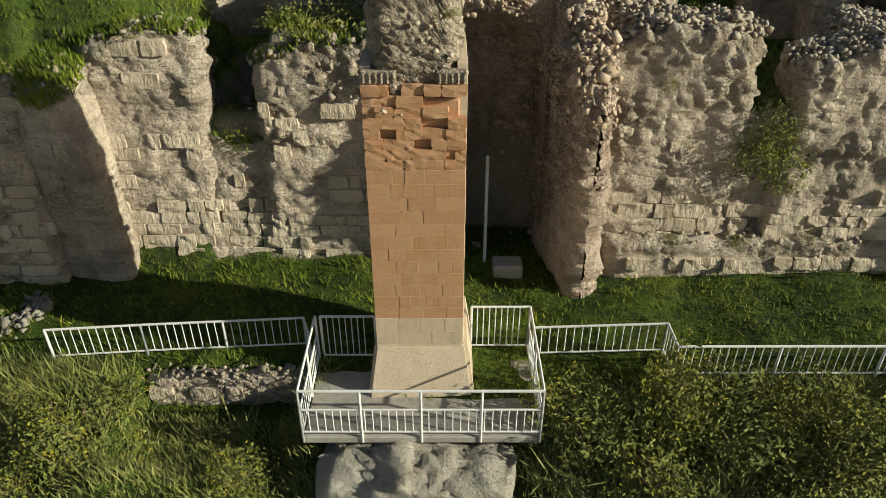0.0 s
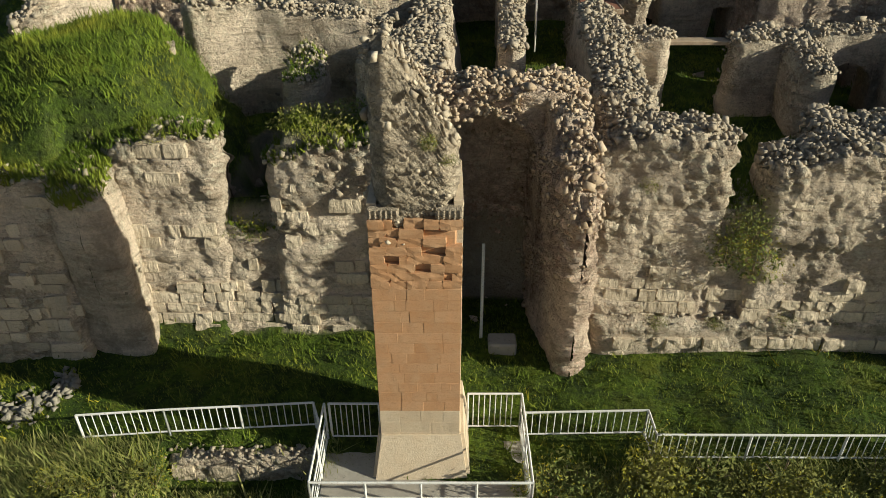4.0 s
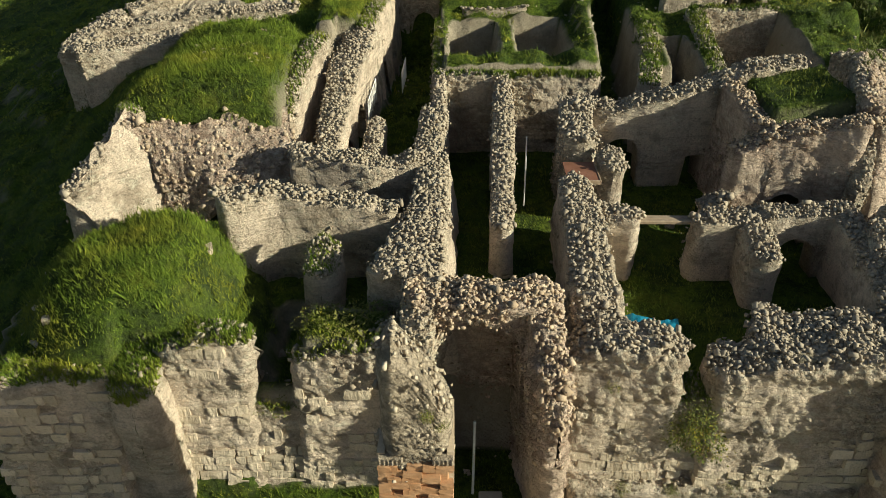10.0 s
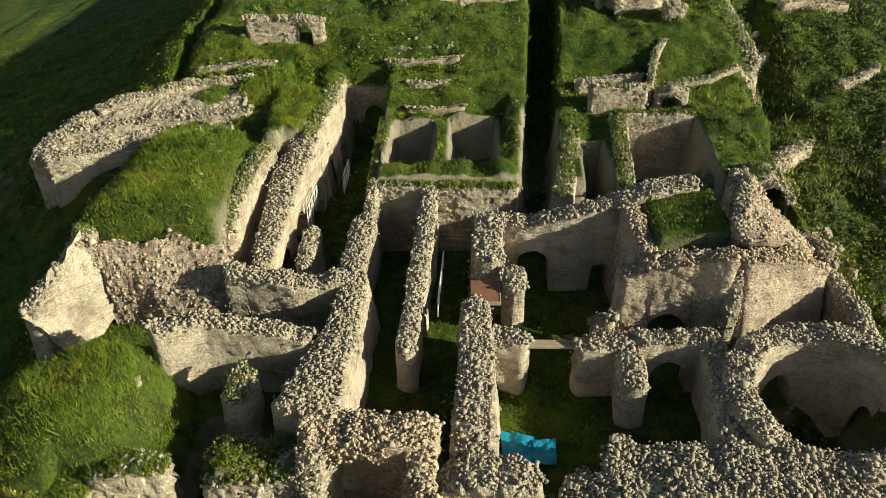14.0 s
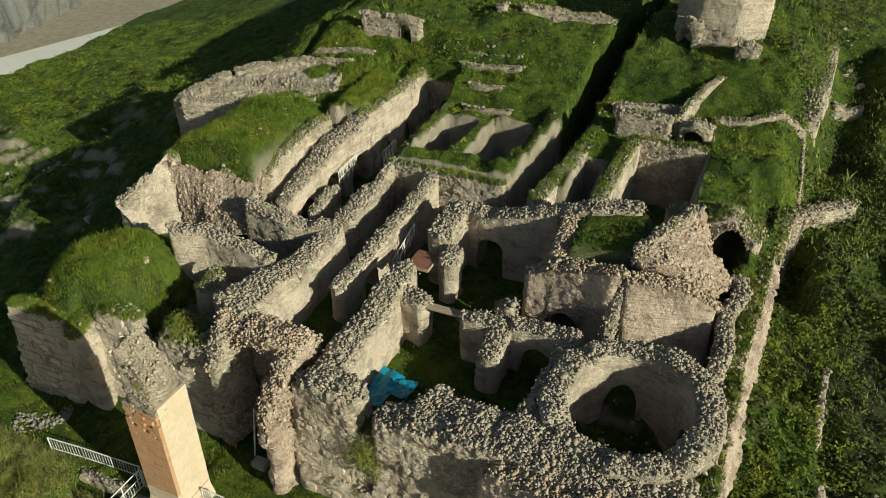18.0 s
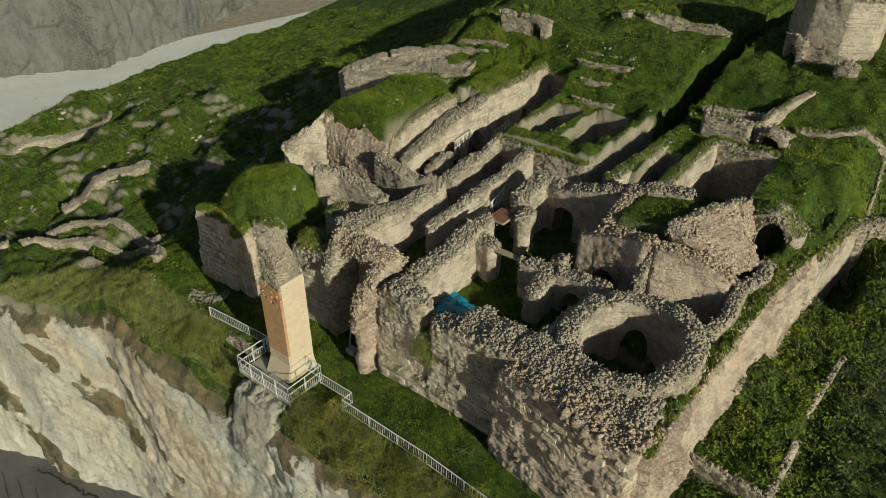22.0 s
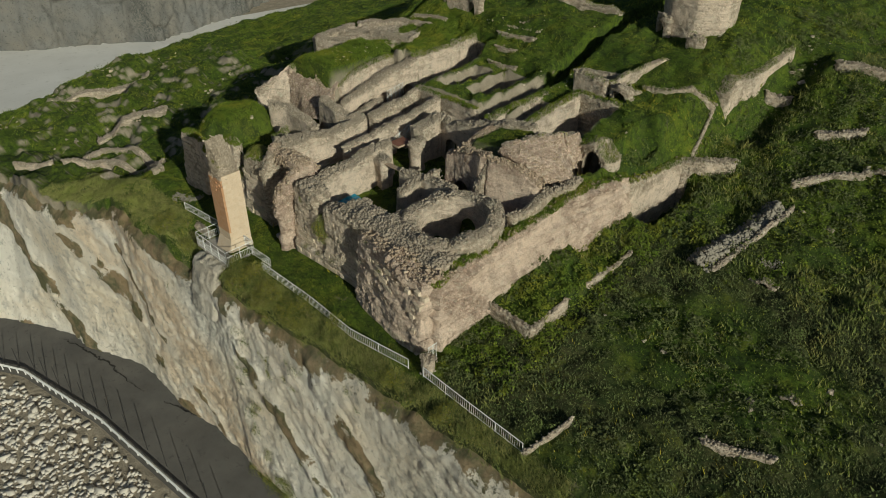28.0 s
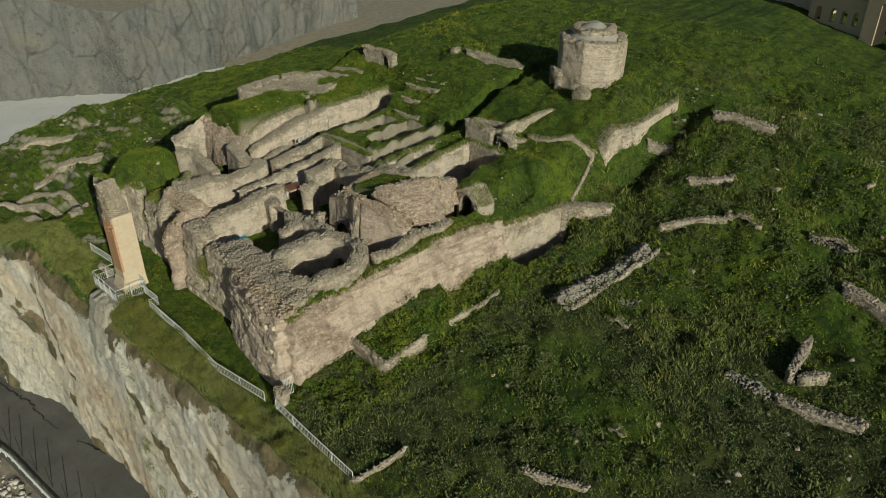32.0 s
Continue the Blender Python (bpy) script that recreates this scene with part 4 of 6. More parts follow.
    return ob


def shell(label, rows, thick=0.5, mat=None, bare=1.0, stones=0.3, seed=0, size=0.066, rough=0.12, name="vault_remnant"):
    """A broken sheet of vault or wall that runs through rows of points (each row from one end to the other), cobbled outside and rough behind."""
    mat = mat or REDRUBBLE
    rows = [np.array(r, float) for r in rows]
    wide = max(np.linalg.norm(np.diff(r, axis=0), axis=1).sum() for r in rows)
    tall = sum(np.linalg.norm(rows[k + 1].mean(0) - rows[k].mean(0)) for k in range(len(rows) - 1))
    nu, nv = int(max(12, wide / 0.09)), int(max(12, tall / 0.09))
    u = np.linspace(0, 1, nu)
    lines = np.stack([np.stack([np.interp(u, np.linspace(0, 1, len(r)), r[:, k]) for k in range(3)], 1) for r in rows])
    q = np.linspace(0, len(rows) - 1, nv)
    i0 = np.clip(np.floor(q).astype(int), 0, len(rows) - 2)
    f0 = (q - i0)[:, None, None]
    f0 = 0.5 * f0 + 0.5 * f0 * f0 * (3 - 2 * f0)
    P = (lines[i0] * (1 - f0) + lines[i0 + 1] * f0)
    U, W = np.meshgrid(u, np.linspace(0, 1, nv))
    P = P.reshape(-1, 3)
    rim = np.minimum(np.minimum(U, 1 - U) * wide, np.minimum(W, 1 - W) * tall).ravel()
    i = (np.arange(nv - 1)[:, None] * nu + np.arange(nu - 1)[None, :]).ravel()
    f = np.stack([i, i + 1, i + nu + 1, i + nu], 1)
    nor = normals_of(P, f)
    if nor[:, 2].mean() < 0 and abs(nor[:, 2].mean()) > 0.25 or (abs(nor[:, 2].mean()) <= 0.25 and nor[:, 1].mean() > 0):
        nor, f = -nor, f[:, ::-1]
    P = P + np.stack([vnoise(P, 1.6, seed + 2), vnoise(P, 1.6, seed + 3), vnoise(P, 1.9, seed + 6)], 1) * (0.22 * smooth(0.5, 0.0, rim))[:, None]
    d1, d2, idn = worley(P, 5.6, seed + 1)
    joint = np.clip(d2 - d1, 0, 1)
    up = P + nor * (rough * fbm(P, 0.8, seed) + 0.05 * fbm(P, 2.4, seed + 8) + 0.06 * bare * (smooth(0, 0.2, joint) * (0.4 + idn) - 0.5))[:, None]
    low = P - nor * (thick * (0.55 + 0.45 * smooth(0.0, 0.25, rim)))[:, None]
    k = len(P)
    faces = [f, f[:, ::-1] + k]
    loop = np.concatenate([np.arange(nu), nu - 1 + nu * np.arange(1, nv), (nv - 1) * nu + np.arange(nu - 2, -1, -1), nu * np.arange(nv - 2, -1, -1)])
    a, b = loop[:-1], loop[1:]
    faces.append(np.stack([a, a + k, b + k, b], 1))
    patch = np.clip(bare + 0.9 * (fbm(P, 0.8, seed + 5) - 0.1) * (bare < 0.99), 0, 1)
    ob = new(name, grid_mesh(name, np.vstack([up, low]), np.vstack(faces), mat, {"stone": np.tile(idn, 2), "joint": np.tile(joint, 2), "bare": np.concatenate([patch, np.ones(k)])}))
    g = np.random.default_rng(seed)
    pick = np.nonzero(g.random(k) < stones * np.maximum(patch, smooth(0.3, 0.0, rim)))[0]
    if len(pick):
        sv, sf, sid = loose_stones(up[pick] + g.normal(0, 0.035, (len(pick), 3)) - nor[pick] * 0.035, g, size, g.normal(0, 0.3, (len(pick), 3)) + nor[pick])
        so = new("rubble", grid_mesh("rubble", sv, sf, STONE_OF.get(mat.name, mat), {"stone": sid}, shade=False))
        so.parent = ob
        so["kind"] = "stuff"
    return tagged(ob, label, "wall", kind="structure")


def lay_blocks(ob, s, c, side, half, top, L, base, foot, low, share, seed):
    """Coursed blocks that still sit in the weathered face: tight in the lower courses, gapped above."""
    r = random.Random(seed + 77)
    hi = float(c[:, 2].max())
    z, k, laid = base + 0.1, 0, 0
    while z < hi - 0.3:
        rh = r.uniform(0.27, 0.37)
        row_in = r.choice((0.0, 0.0, 0.02, 0.05, -0.05)) if low is None or z > low - 0.3 else 0.0
        a = r.uniform(-0.2, 0.1)
        while a < L - 0.1:
            w = r.choice((r.uniform(0.22, 0.45), r.uniform(0.4, 0.85)))
            m = a + w / 2
            a += w
            if m < 0.15 or m > L - 0.15:
                continue
            i = int(np.searchsorted(s, m).clip(0, len(s) - 1))
            if z + rh > top[i] - 0.05 or laid >= 300:
                continue
            worn = float(fbm(np.array([[c[i, 0], c[i, 1], z]]), 0.7, seed + 78)[0])
            lower = low is not None and z < low - 0.2
            if not lower and r.random() > share + 1.1 * worn:
                continue
            if lower and r.random() < 0.16 - 0.5 * worn:
                continue
            h = min(1.0, max(0.0, (z - base) / max(0.1, hi - base)))
            off = half[i] + foot * (1 - h) - 0.14 - row_in + r.uniform(-0.02, 0.02 if lower else 0.05)
            b = new("block", WORN[r.randrange(len(WORN))])
            u = Vector((side[i, 1], -side[i, 0], 0))
            turn = math.atan2(u.y, u.x) + r.gauss(0, 0.01 if lower else 0.035)
            b.matrix_world = Matrix.LocRotScale((c[i, 0] - side[i, 0] * off, c[i, 1] - side[i, 1] * off, z + rh / 2), Euler((r.gauss(0, 0.02), r.gauss(0, 0.01 if lower else 0.03), turn)), (w - 0.006, 0.40, rh - 0.008))
            b.parent = ob
            laid += 1
        z += rh
        k += 1


WORN = []
for k in range(14):
    bm = bmesh.new()
    bmesh.ops.create_cube(bm, size=1)
    bmesh.ops.subdivide_edges(bm, edges=bm.edges[:], cuts=1, use_grid_fill=True)
    for v in bm.verts:
        corner = sum(abs(q) > 0.4 for q in v.co)
        v.co *= 1 - (0.0, 0.0, 0.03, 0.09)[corner] * rng.uniform(0.2, 1.6)
        v.co += Vector((rng.gauss(0, 0.012), rng.gauss(0, 0.03), rng.gauss(0, 0.015)))
    me = bpy.data.meshes.new("block")
    bm.to_mesh(me)
    bm.free()
    me.materials.append(BLOCKSTONE)
    WORN.append(me)


# southern front
F = dict(strata=0.08, erode=0.062, cell=6.5, ds=0.062, amp=0.062, blocks=0.12, crown=0.07, right=0.58)
wall("weathered grey retaining wall of limestone masonry", strata=0.06, erode=0.03, ds=0.07, blocks=0.6, pts=[(-12.4, 14.4, 4.7, 0.9), (-8.8, 14.55, 5.0, 0.9)], base=-0.7, lean=(0, 0.45), right=0.6, top_stones=0.3, crown=0.05, grass=0.9)
wall("tall battered masonry buttress with a lit flank", strata=0.05, pts=[(-8.15, 13.75, 4.6, 1.15), (-8.1, 14.5, 5.1, 1.1), (-8.1, 15.4, 5.2, 1.1)], top_stones=0.3, base=-0.6, left=0.7, right=0.4, lean=(0.25, 0.2), ds=0.06, grass=0.6)
wall("ruined front wall with broken crown beside a deep gap", pts=[(-7.7, 15.2, 5.3, 0.9), (-6.2, 15.2, 5.6, 0.9), (-5.15, 15.25, 5.5, 0.9)], top_stones=0.5, base=-0.5, lean=(0, 0.25), low=1.9, **F, grass=0.5)
wall("low wall bridging a deep gap in the front", pts=[(-5.5, 15.35, 3.3, 0.9), (-4.6, 15.35, 3.0, 0.9), (-3.7, 15.35, 3.2, 0.9)], base=-0.5, lean=(0, 0.32), low=1.9, **F, grass=0.7)
wall("ruined front wall between the gap and the tower", pts=[(-4.1, 15.3, 5.0, 1.0), (-3.0, 15.3, 5.3, 1.1), (-0.9, 15.3, 5.6, 1.1)], base=-0.5, lean=(0, 0.25), low=1.6, **F, grass=0.35)
wall("narrow broken pier of the entrance niche", [(-0.7, 14.3, 4.9, 0.6), (-0.6, 14.9, 6.0, 0.7), (-0.4, 16.4, 6.8, 1.0)], -0.4, left=0.9, right=1.0, lean=(0.1, 0.1), ds=0.06, erode=0.04)
wall("lit broken pier of the entrance niche", [(3.05, 13.0, 4.6, 0.5), (2.95, 14.0, 5.6, 0.6), (2.8, 15.4, 6.4, 0.8), (2.8, 16.6, 6.3, 0.9)], -0.4, left=0.9, right=1.0, lean=(0.05, 0.12), ds=0.055, erode=0.08, amp=0.1, strata=0.05, mat=REDRUBBLE)
wall("rubble vault over the entrance niche", [(-0.9, 15.9, 6.8, 1.1), (1.0, 15.9, 6.6, 1.1), (3.2, 15.9, 6.4, 1.1)], -0.3, arches=[(1.95, 1.25, 4.6, 6.0)], mat=REDRUBBLE, ds=0.07, erode=0.04)
wall("recessed back wall of the entrance niche", [(-0.9, 16.75, 6.4, 0.5), (3.4, 16.75, 6.0, 0.5)], -0.3, right=0.9, ds=0.07, erode=0.03, mat=REDRUBBLE, arches=[(2.6, 0.5, 1.2, 1.8)])
wall("ruined front wall of coursed limestone beside a bushy gap", pts=[(3.3, 15.0, 5.4, 1.2), (4.6, 14.9, 5.8, 1.3), (6.5, 14.8, 5.7, 1.2)], base=-0.4, lean=(0, 0.3), low=2.3, **F)
wall("low wall under a bushy gap in the front", pts=[(6.1, 14.85, 4.1, 1.1), (7.6, 14.8, 4.2, 1.1)], base=-0.4, lean=(0, 0.3), low=2.0, **F, grass=0.8)
wall("ruined front wall with holed and weathered courses", pts=[(7.2, 14.7, 5.0, 1.2), (9.0, 14.65, 5.5, 1.3), (12.0, 14.6, 5.8, 1.3), (12.8, 14.6, 5.9, 1.3)], base=-0.4, lean=(0, 0.3), low=2.3, **F)
wall("projecting plinth of dressed limestone courses", [(3.7, 13.95, 1.2, 0.5), (8.0, 13.95, 1.25, 0.5), (11.9, 13.9, 1.3, 0.5)], -0.5, right=0.15, left=0.3, ragged=0.06, amp=0.05, ds=0.07, top_stones=0.15, blocks=0.98)
wall("projecting reddish rubble bastion with deep eroded holes", pts=[(12.0, 14.1, 5.2, 1.3), (12.6, 14.0, 5.5, 1.4), (14.5, 13.6, 5.8, 1.5), (17.0, 13.2, 5.7, 1.7), (19.4, 13.1, 5.6, 1.8)], base=-0.3, lean=(0, [0.8, 0.75, 0.6, 0.45, 0.35]), low=1.0, mat=REDRUBBLE, **dict(F, erode=0.1, strata=0.11, blocks=0.08, amp=0.042, right=0.16))
wall("small dry stone wall below the fence", [(-6.0, 10.8, -0.1, 0.35), (-4.4, 10.8, -0.05, 0.35), (-2.7, 10.85, -0.05, 0.35)], -1.6, ragged=0.08, ds=0.06, blocks=0.5, top_stones=0.6)
wall("long pinkish retaining wall of weathered limestone courses", strata=0.22, erode=0.12, courses=0.07, ds=0.07, ragged=0.16, top_stones=0.35, crown=0.05, pts=[(19.3, 12.7, 5.5, 1.2), (19.35, 15.0, 5.6, 0.8), (19.5, 18.0, 5.75, 0.7), (19.7, 21.0, 6.0, 0.7), (19.95, 25.0, 6.4, 0.8), (20.2, 29.0, 6.2, 0.9), (20.4, 32.0, 6.0, 1.0)], base=0.2, lean=(0, [0.25, 0.55, 0.85, 1.0, 1.1, 1.2, 1.2]), mat=REDRUBBLE, right=0.42, amp=0.08, grass=0.75)

# long parallel walls of the inner halls
wall("thick long hall wall with plastered flank", [(-1.0, 16.4, 6.7, 1.9), (-0.75, 18.4, 6.6, 1.5), (-0.4, 22.2, 6.4, 0.95), (-0.35, 24.5, 6.5, 0.9)], 3.2, right=0.02, left=0.5, lean=(0.3, 0.55))
wall("long narrow hall wall pierced by an arch", [(2.0, 20.3, 6.0, 0.75), (2.2, 23.5, 6.3, 0.75), (2.45, 27.5, 6.8, 0.75), (2.6, 30.6, 7.5, 0.7)], 3.3, right=0.03, left=0.2, arches=[(2.6, 0.6, 4.8, 5.5), (5.6, 0.45, 4.6, 5.3)])
wall("short stub of a broken hall wall", [(1.95, 17.0, 4.9, 0.5), (1.95, 18.1, 4.6, 0.55)], 3.3)
wall("thick long hall wall with cream plaster flank", [(4.6, 22.9, 6.6, 1.0), (4.6, 20.0, 6.3, 1.1), (4.5, 17.5, 6.0, 1.2), (4.4, 15.6, 5.6, 1.3)], 3.3, left=0.02, right=0.2, lean=(0.3, 0.1))
wall("broad curved wall end beside the stair hatch", [(5.9, 27.9, 7.5, 1.0), (5.3, 27.6, 7.6, 1.2), (5.15, 26.3, 7.2, 1.2), (5.3, 25.0, 6.9, 1.1)], 3.4, left=0.05)
wall("short rubble pier beside the stair hatch", [(6.25, 24.9, 6.6, 0.8), (6.2, 23.6, 6.4, 0.8)], 3.4, left=0.5)
wall("cross wall with an arched doorway and a dark square doorway", [(5.6, 28.0, 7.4, 0.9), (7.0, 27.6, 7.25, 0.85), (8.8, 27.6, 7.8, 0.9), (10.7, 27.9, 8.35, 1.0), (12.5, 28.2, 8.8, 1.1), (14.4, 28.7, 8.9, 1.1)], 3.4, right=0.05, arches=[(1.8, 0.72, 5.2, 6.1), (4.75, 0.42, 5.2, 5.32)])
wall("short spur wall carrying a timber lintel", [(5.0, 21.2, 6.1, 0.9), (6.6, 20.9, 6.0, 0.9)], 3.4, right=0.4)
wall("cross wall with a low arch", [(8.3, 20.8, 6.1, 0.8), (9.9, 20.8, 6.1, 0.9), (11.4, 21.0, 6.3, 0.8), (13.6, 20.9, 6.4, 0.8)], 3.3, right=0.2, arches=[(3.6, 0.8, 4.6, 5.4)])
wall("rubble pier standing out into the court", [(10.25, 20.6, 6.2, 0.8), (10.2, 18.7, 5.7, 0.9)], 3.3, left=0.3)
ring = [(16.3 + 2.85 * math.cos(a), 17.8 + 2.85 * math.sin(a), 6.6 + 0.35 * math.sin(a) + 0.25 * math.cos(a), 0.95) for a in [k * math.tau / 28 for k in range(28)]]
wall("round chamber wall with broken cobbled crown", ring, 2.7, closed=True, left=0.04, right=0.9, arches=[(5.2, 0.85, 4.2, 5.3), (1.2, 0.5, 4.4, 5.0)], ragged=0.22, calm=0.6)
wall("cobbled wall between court and round chamber", [(13.3, 20.8, 6.4, 0.8), (13.2, 18.5, 6.2, 0.9), (12.8, 15.2, 5.9, 1.1)], 3.2, right=0.4)
wall("broad cobbled wall crown along the front", [(8.6, 15.5, 5.5, 1.4), (11.0, 15.3, 5.8, 1.7), (13.5, 15.0, 6.0, 2.0), (16.5, 14.6, 6.0, 2.2), (19.2, 14.6, 5.9, 1.8)], 3.2, ds=0.1, amp=0.07, cell=5.0, calm=0.5)
wall("round isolated rubble stump", [(7.7, 15.3, 5.0, 1.2), (8.2, 15.2, 5.0, 1.2)], 3.0, ds=0.08)
wall("rubble block at the corner of the court", [(9.0, 16.4, 5.6, 0.9), (9.6, 16.3, 5.5, 0.9)], 3.0)
# collapsed vaults in the east
wall("brick-faced vault haunch with a dark arched mouth", [(10.3, 23.85, 7.2, 0.8), (11.6, 23.7, 7.9, 0.8), (13.4, 23.5, 8.3, 0.8), (14.6, 23.1, 8.5, 0.8)], 3.4, lean=(0, 0.35), arches=[(2.15, 0.85, 4.7, 5.75)], mat=REDRUBBLE, right=0.45, left=0.8, courses=0.03, erode=0.03, ds=0.08, ragged=0.12)
wall("steep rubble rib running down from the vault peak", [(14.75, 23.3, 8.5, 0.55), (14.5, 22.75, 7.6, 0.6), (14.35, 22.2, 6.4, 0.6)], 3.6, ds=0.07)
wall("pitched vault wall with a smooth lit face", [(14.6, 23.15, 8.5, 0.75), (16.0, 23.6, 8.35, 0.8), (17.3, 24.0, 8.05, 0.8), (18.6, 24.3, 7.3, 0.8)], 3.8, lean=(0, 0.75), mat=REDRUBBLE, right=0.35, ds=0.08, ragged=0.12, arches=[(3.4, 0.45, 4.4, 5.0)])
shell("steep cobbled slope of a fallen vault", [[(14.9, 23.7, 8.75), (16.2, 24.1, 8.6), (17.6, 24.4, 8.0), (18.5, 24.9, 7.4)], [(15.1, 24.8, 9.15), (16.4, 25.2, 8.8), (17.8, 25.5, 8.0), (18.9, 25.9, 7.1)], [(15.9, 26.6, 9.3), (16.9, 26.7, 8.8), (18.2, 26.9, 7.7), (19.2, 27.3, 6.8)], [(16.6, 28.4, 9.2), (17.0, 28.6, 8.7), (17.5, 28.5, 7.9), (18.2, 28.4, 7.1)]], 0.6, seed=501, stones=0.34)
wall("broken western edge of the fallen vault", [(14.9, 24.4, 9.0, 0.5), (15.7, 26.4, 9.15, 0.5), (16.6, 28.6, 9.0, 0.5), (16.8, 30.6, 8.4, 0.6)], 4.0, ds=0.09, right=0.7, grass=0.15)
wall("low cobbled wall closing a small pit beside the vault", [(18.4, 24.4, 6.9, 0.5), (19.3, 25.0, 7.0, 0.6), (19.55, 26.2, 7.0, 0.7), (19.3, 27.6, 6.9, 0.7)], 3.8)
shell("pale cobbled shoulder beside the cave mouth", [[(16.9, 28.8, 8.9), (17.6, 28.4, 7.7), (18.1, 28.3, 6.9)], [(17.0, 29.6, 8.9), (17.6, 29.3, 7.7), (18.0, 29.2, 6.6)], [(16.9, 30.6, 8.5), (17.3, 30.3, 7.9), (17.6, 30.2, 7.0)]], 0.5, seed=502, stones=0.3)
wall("red rubble return wall below the grassy vault", [(11.5, 24.0, 8.0, 0.7), (11.4, 26.0, 8.3, 0.7), (11.3, 27.8, 8.4, 0.7)], 3.4, right=0.5, left=0.7, mat=REDRUBBLE, lean=(0.2, 0))
wall("low tumbled wall in front of the vault", [(9.2, 22.9, 5.6, 0.8), (10.2, 22.6, 5.9, 0.7)], 3.4)
wall("dark arched mouth of a buried vault", [(17.2, 30.9, 8.0, 1.4), (18.6, 31.1, 8.4, 1.6), (20.1, 30.8, 7.3, 1.4)], 4.4, arches=[(1.5, 1.0, 6.6, 7.8)], top_stones=0.15, grass=0.9)
wall("short cross wall closing the eastern room", [(19.0, 24.6, 7.0, 0.6), (19.2, 22.0, 6.6, 0.6), (18.9, 20.4, 6.6, 0.7)], 4.0)

# western halls
wall("diagonal hall wall of grey rubble", [(-1.4, 20.4, 6.7, 0.7), (-3.4, 20.5, 6.9, 0.75), (-5.3, 20.6, 7.2, 0.8), (-7.1, 19.9, 7.4, 0.9)], 3.4, left=0.5)
wall("plastered pier stub with a tuft of grass", [(-3.6, 17.6, 5.9, 0.9), (-3.6, 19.0, 6.3, 1.0)], 3.3, right=0.2, grass=0.9)
wall("grey rubble wall crown joining two halls", [(-0.6, 24.3, 6.5, 0.9), (-2.7, 23.8, 6.6, 0.9), (-4.8, 24.1, 6.9, 0.9), (-5.6, 24.3, 7.1, 1.0)], 3.6, lean=(0.15, 0.0), left=0.7, arches=[(4.4, 0.45, 4.4, 5.0)])
shell("concave red rubble face of a broken vault under the mound", [[(-11.8, 25.3, 7.9), (-10.6, 25.3, 7.6), (-9.0, 25.4, 7.5), (-7.4, 25.9, 7.8), (-6.1, 26.6, 7.7)], [(-11.4, 24.9, 6.8), (-10.2, 24.9, 6.5), (-8.6, 24.8, 6.5), (-7.0, 25.0, 6.7), (-5.6, 25.3, 6.8)], [(-11.0, 24.5, 5.4), (-9.9, 24.4, 5.3), (-8.4, 24.2, 5.5), (-6.6, 24.3, 6.1), (-4.9, 24.3, 6.5)], [(-10.7, 24.3, 3.8), (-9.6, 24.2, 3.9), (-8.2, 23.8, 4.4), (-6.4, 23.7, 5.0), (-4.8, 23.8, 5.6)]], 0.6, seed=511, stones=0.30, rough=0.2)
shell("smooth pale plastered wedge of wall at the western edge", [[(-13.4, 22.2, 5.9), (-12.6, 23.6, 6.9), (-11.75, 25.3, 8.1)], [(-12.7, 22.2, 5.2), (-12.0, 23.7, 6.3), (-11.2, 25.1, 7.4)], [(-12.0, 22.3, 3.8), (-11.4, 23.5, 3.8), (-10.7, 24.5, 4.2)]], 0.6, RUBBLE, 0.03, 0.05, seed=512)
wall("pale sloping wall edge above the western drop", [(-11.9, 25.6, 7.9, 0.5), (-12.65, 23.8, 6.8, 0.6), (-13.3, 22.4, 5.9, 0.6)], 2.0, left=0.15, right=0.5, lean=(0.4, 0.3))
wall("outer face of the western mound", [(-12.4, 33.0, 7.5, 0.9), (-12.3, 29.0, 7.6, 0.9), (-11.8, 25.4, 7.8, 0.9)], 1.5, right=0.5, lean=(0, 0.5), grass=0.9)
wall("tall pale pier wall of broken arches between two vaults", [(-4.55, 25.5, 6.2, 0.75), (-4.45, 27.2, 6.9, 0.9), (-4.4, 29.0, 7.4, 1.1), (-4.3, 31.0, 8.0, 1.3), (-3.9, 34.0, 8.5, 1.3)], 3.6, right=0.03, left=0.3, arches=[(1.75, 0.75, 4.6, 5.9), (4.3, 0.95, 4.8, 6.4), (7.0, 0.8, 5.0, 6.6)], lean=(0.0, 0.15))
wall("small pale arched pier between two vaults", [(-2.9, 26.0, 5.8, 0.65), (-2.85, 27.0, 6.2, 0.7), (-2.8, 28.7, 6.3, 0.7)], 3.6, right=0.05, left=0.2)
wall("pale wall block of the inner hall", [(-0.6, 25.3, 6.3, 0.95), (-0.35, 28.6, 6.9, 1.0)], 3.6, right=0.05, left=0.1)
wall("thin wall edge of the inner hall", [(-0.2, 28.5, 6.9, 0.5), (-0.15, 31.0, 7.6, 0.5)], 3.6)
wall("pale eroded flank of the western mound", [(-6.2, 26.4, 7.3, 0.7), (-6.2, 28.0, 8.0, 0.8), (-5.9, 30.2, 8.5, 0.8), (-5.5, 32.5, 8.7, 0.8)], 3.6, right=0.12, lean=(0, 0.3), top_stones=0.5, grass=0.6)
wall("pale eroded flank of the ridge with arched niches", [(-3.8, 33.6, 8.8, 0.9), (-3.5, 37.0, 8.9, 0.9), (-3.2, 41.5, 9.2, 0.9)], 3.8, right=0.08, lean=(0, 0.35), top_stones=0.4, arches=[(1.6, 0.7, 5.4, 6.6), (4.6, 0.7, 5.6, 6.8)], grass=0.9)
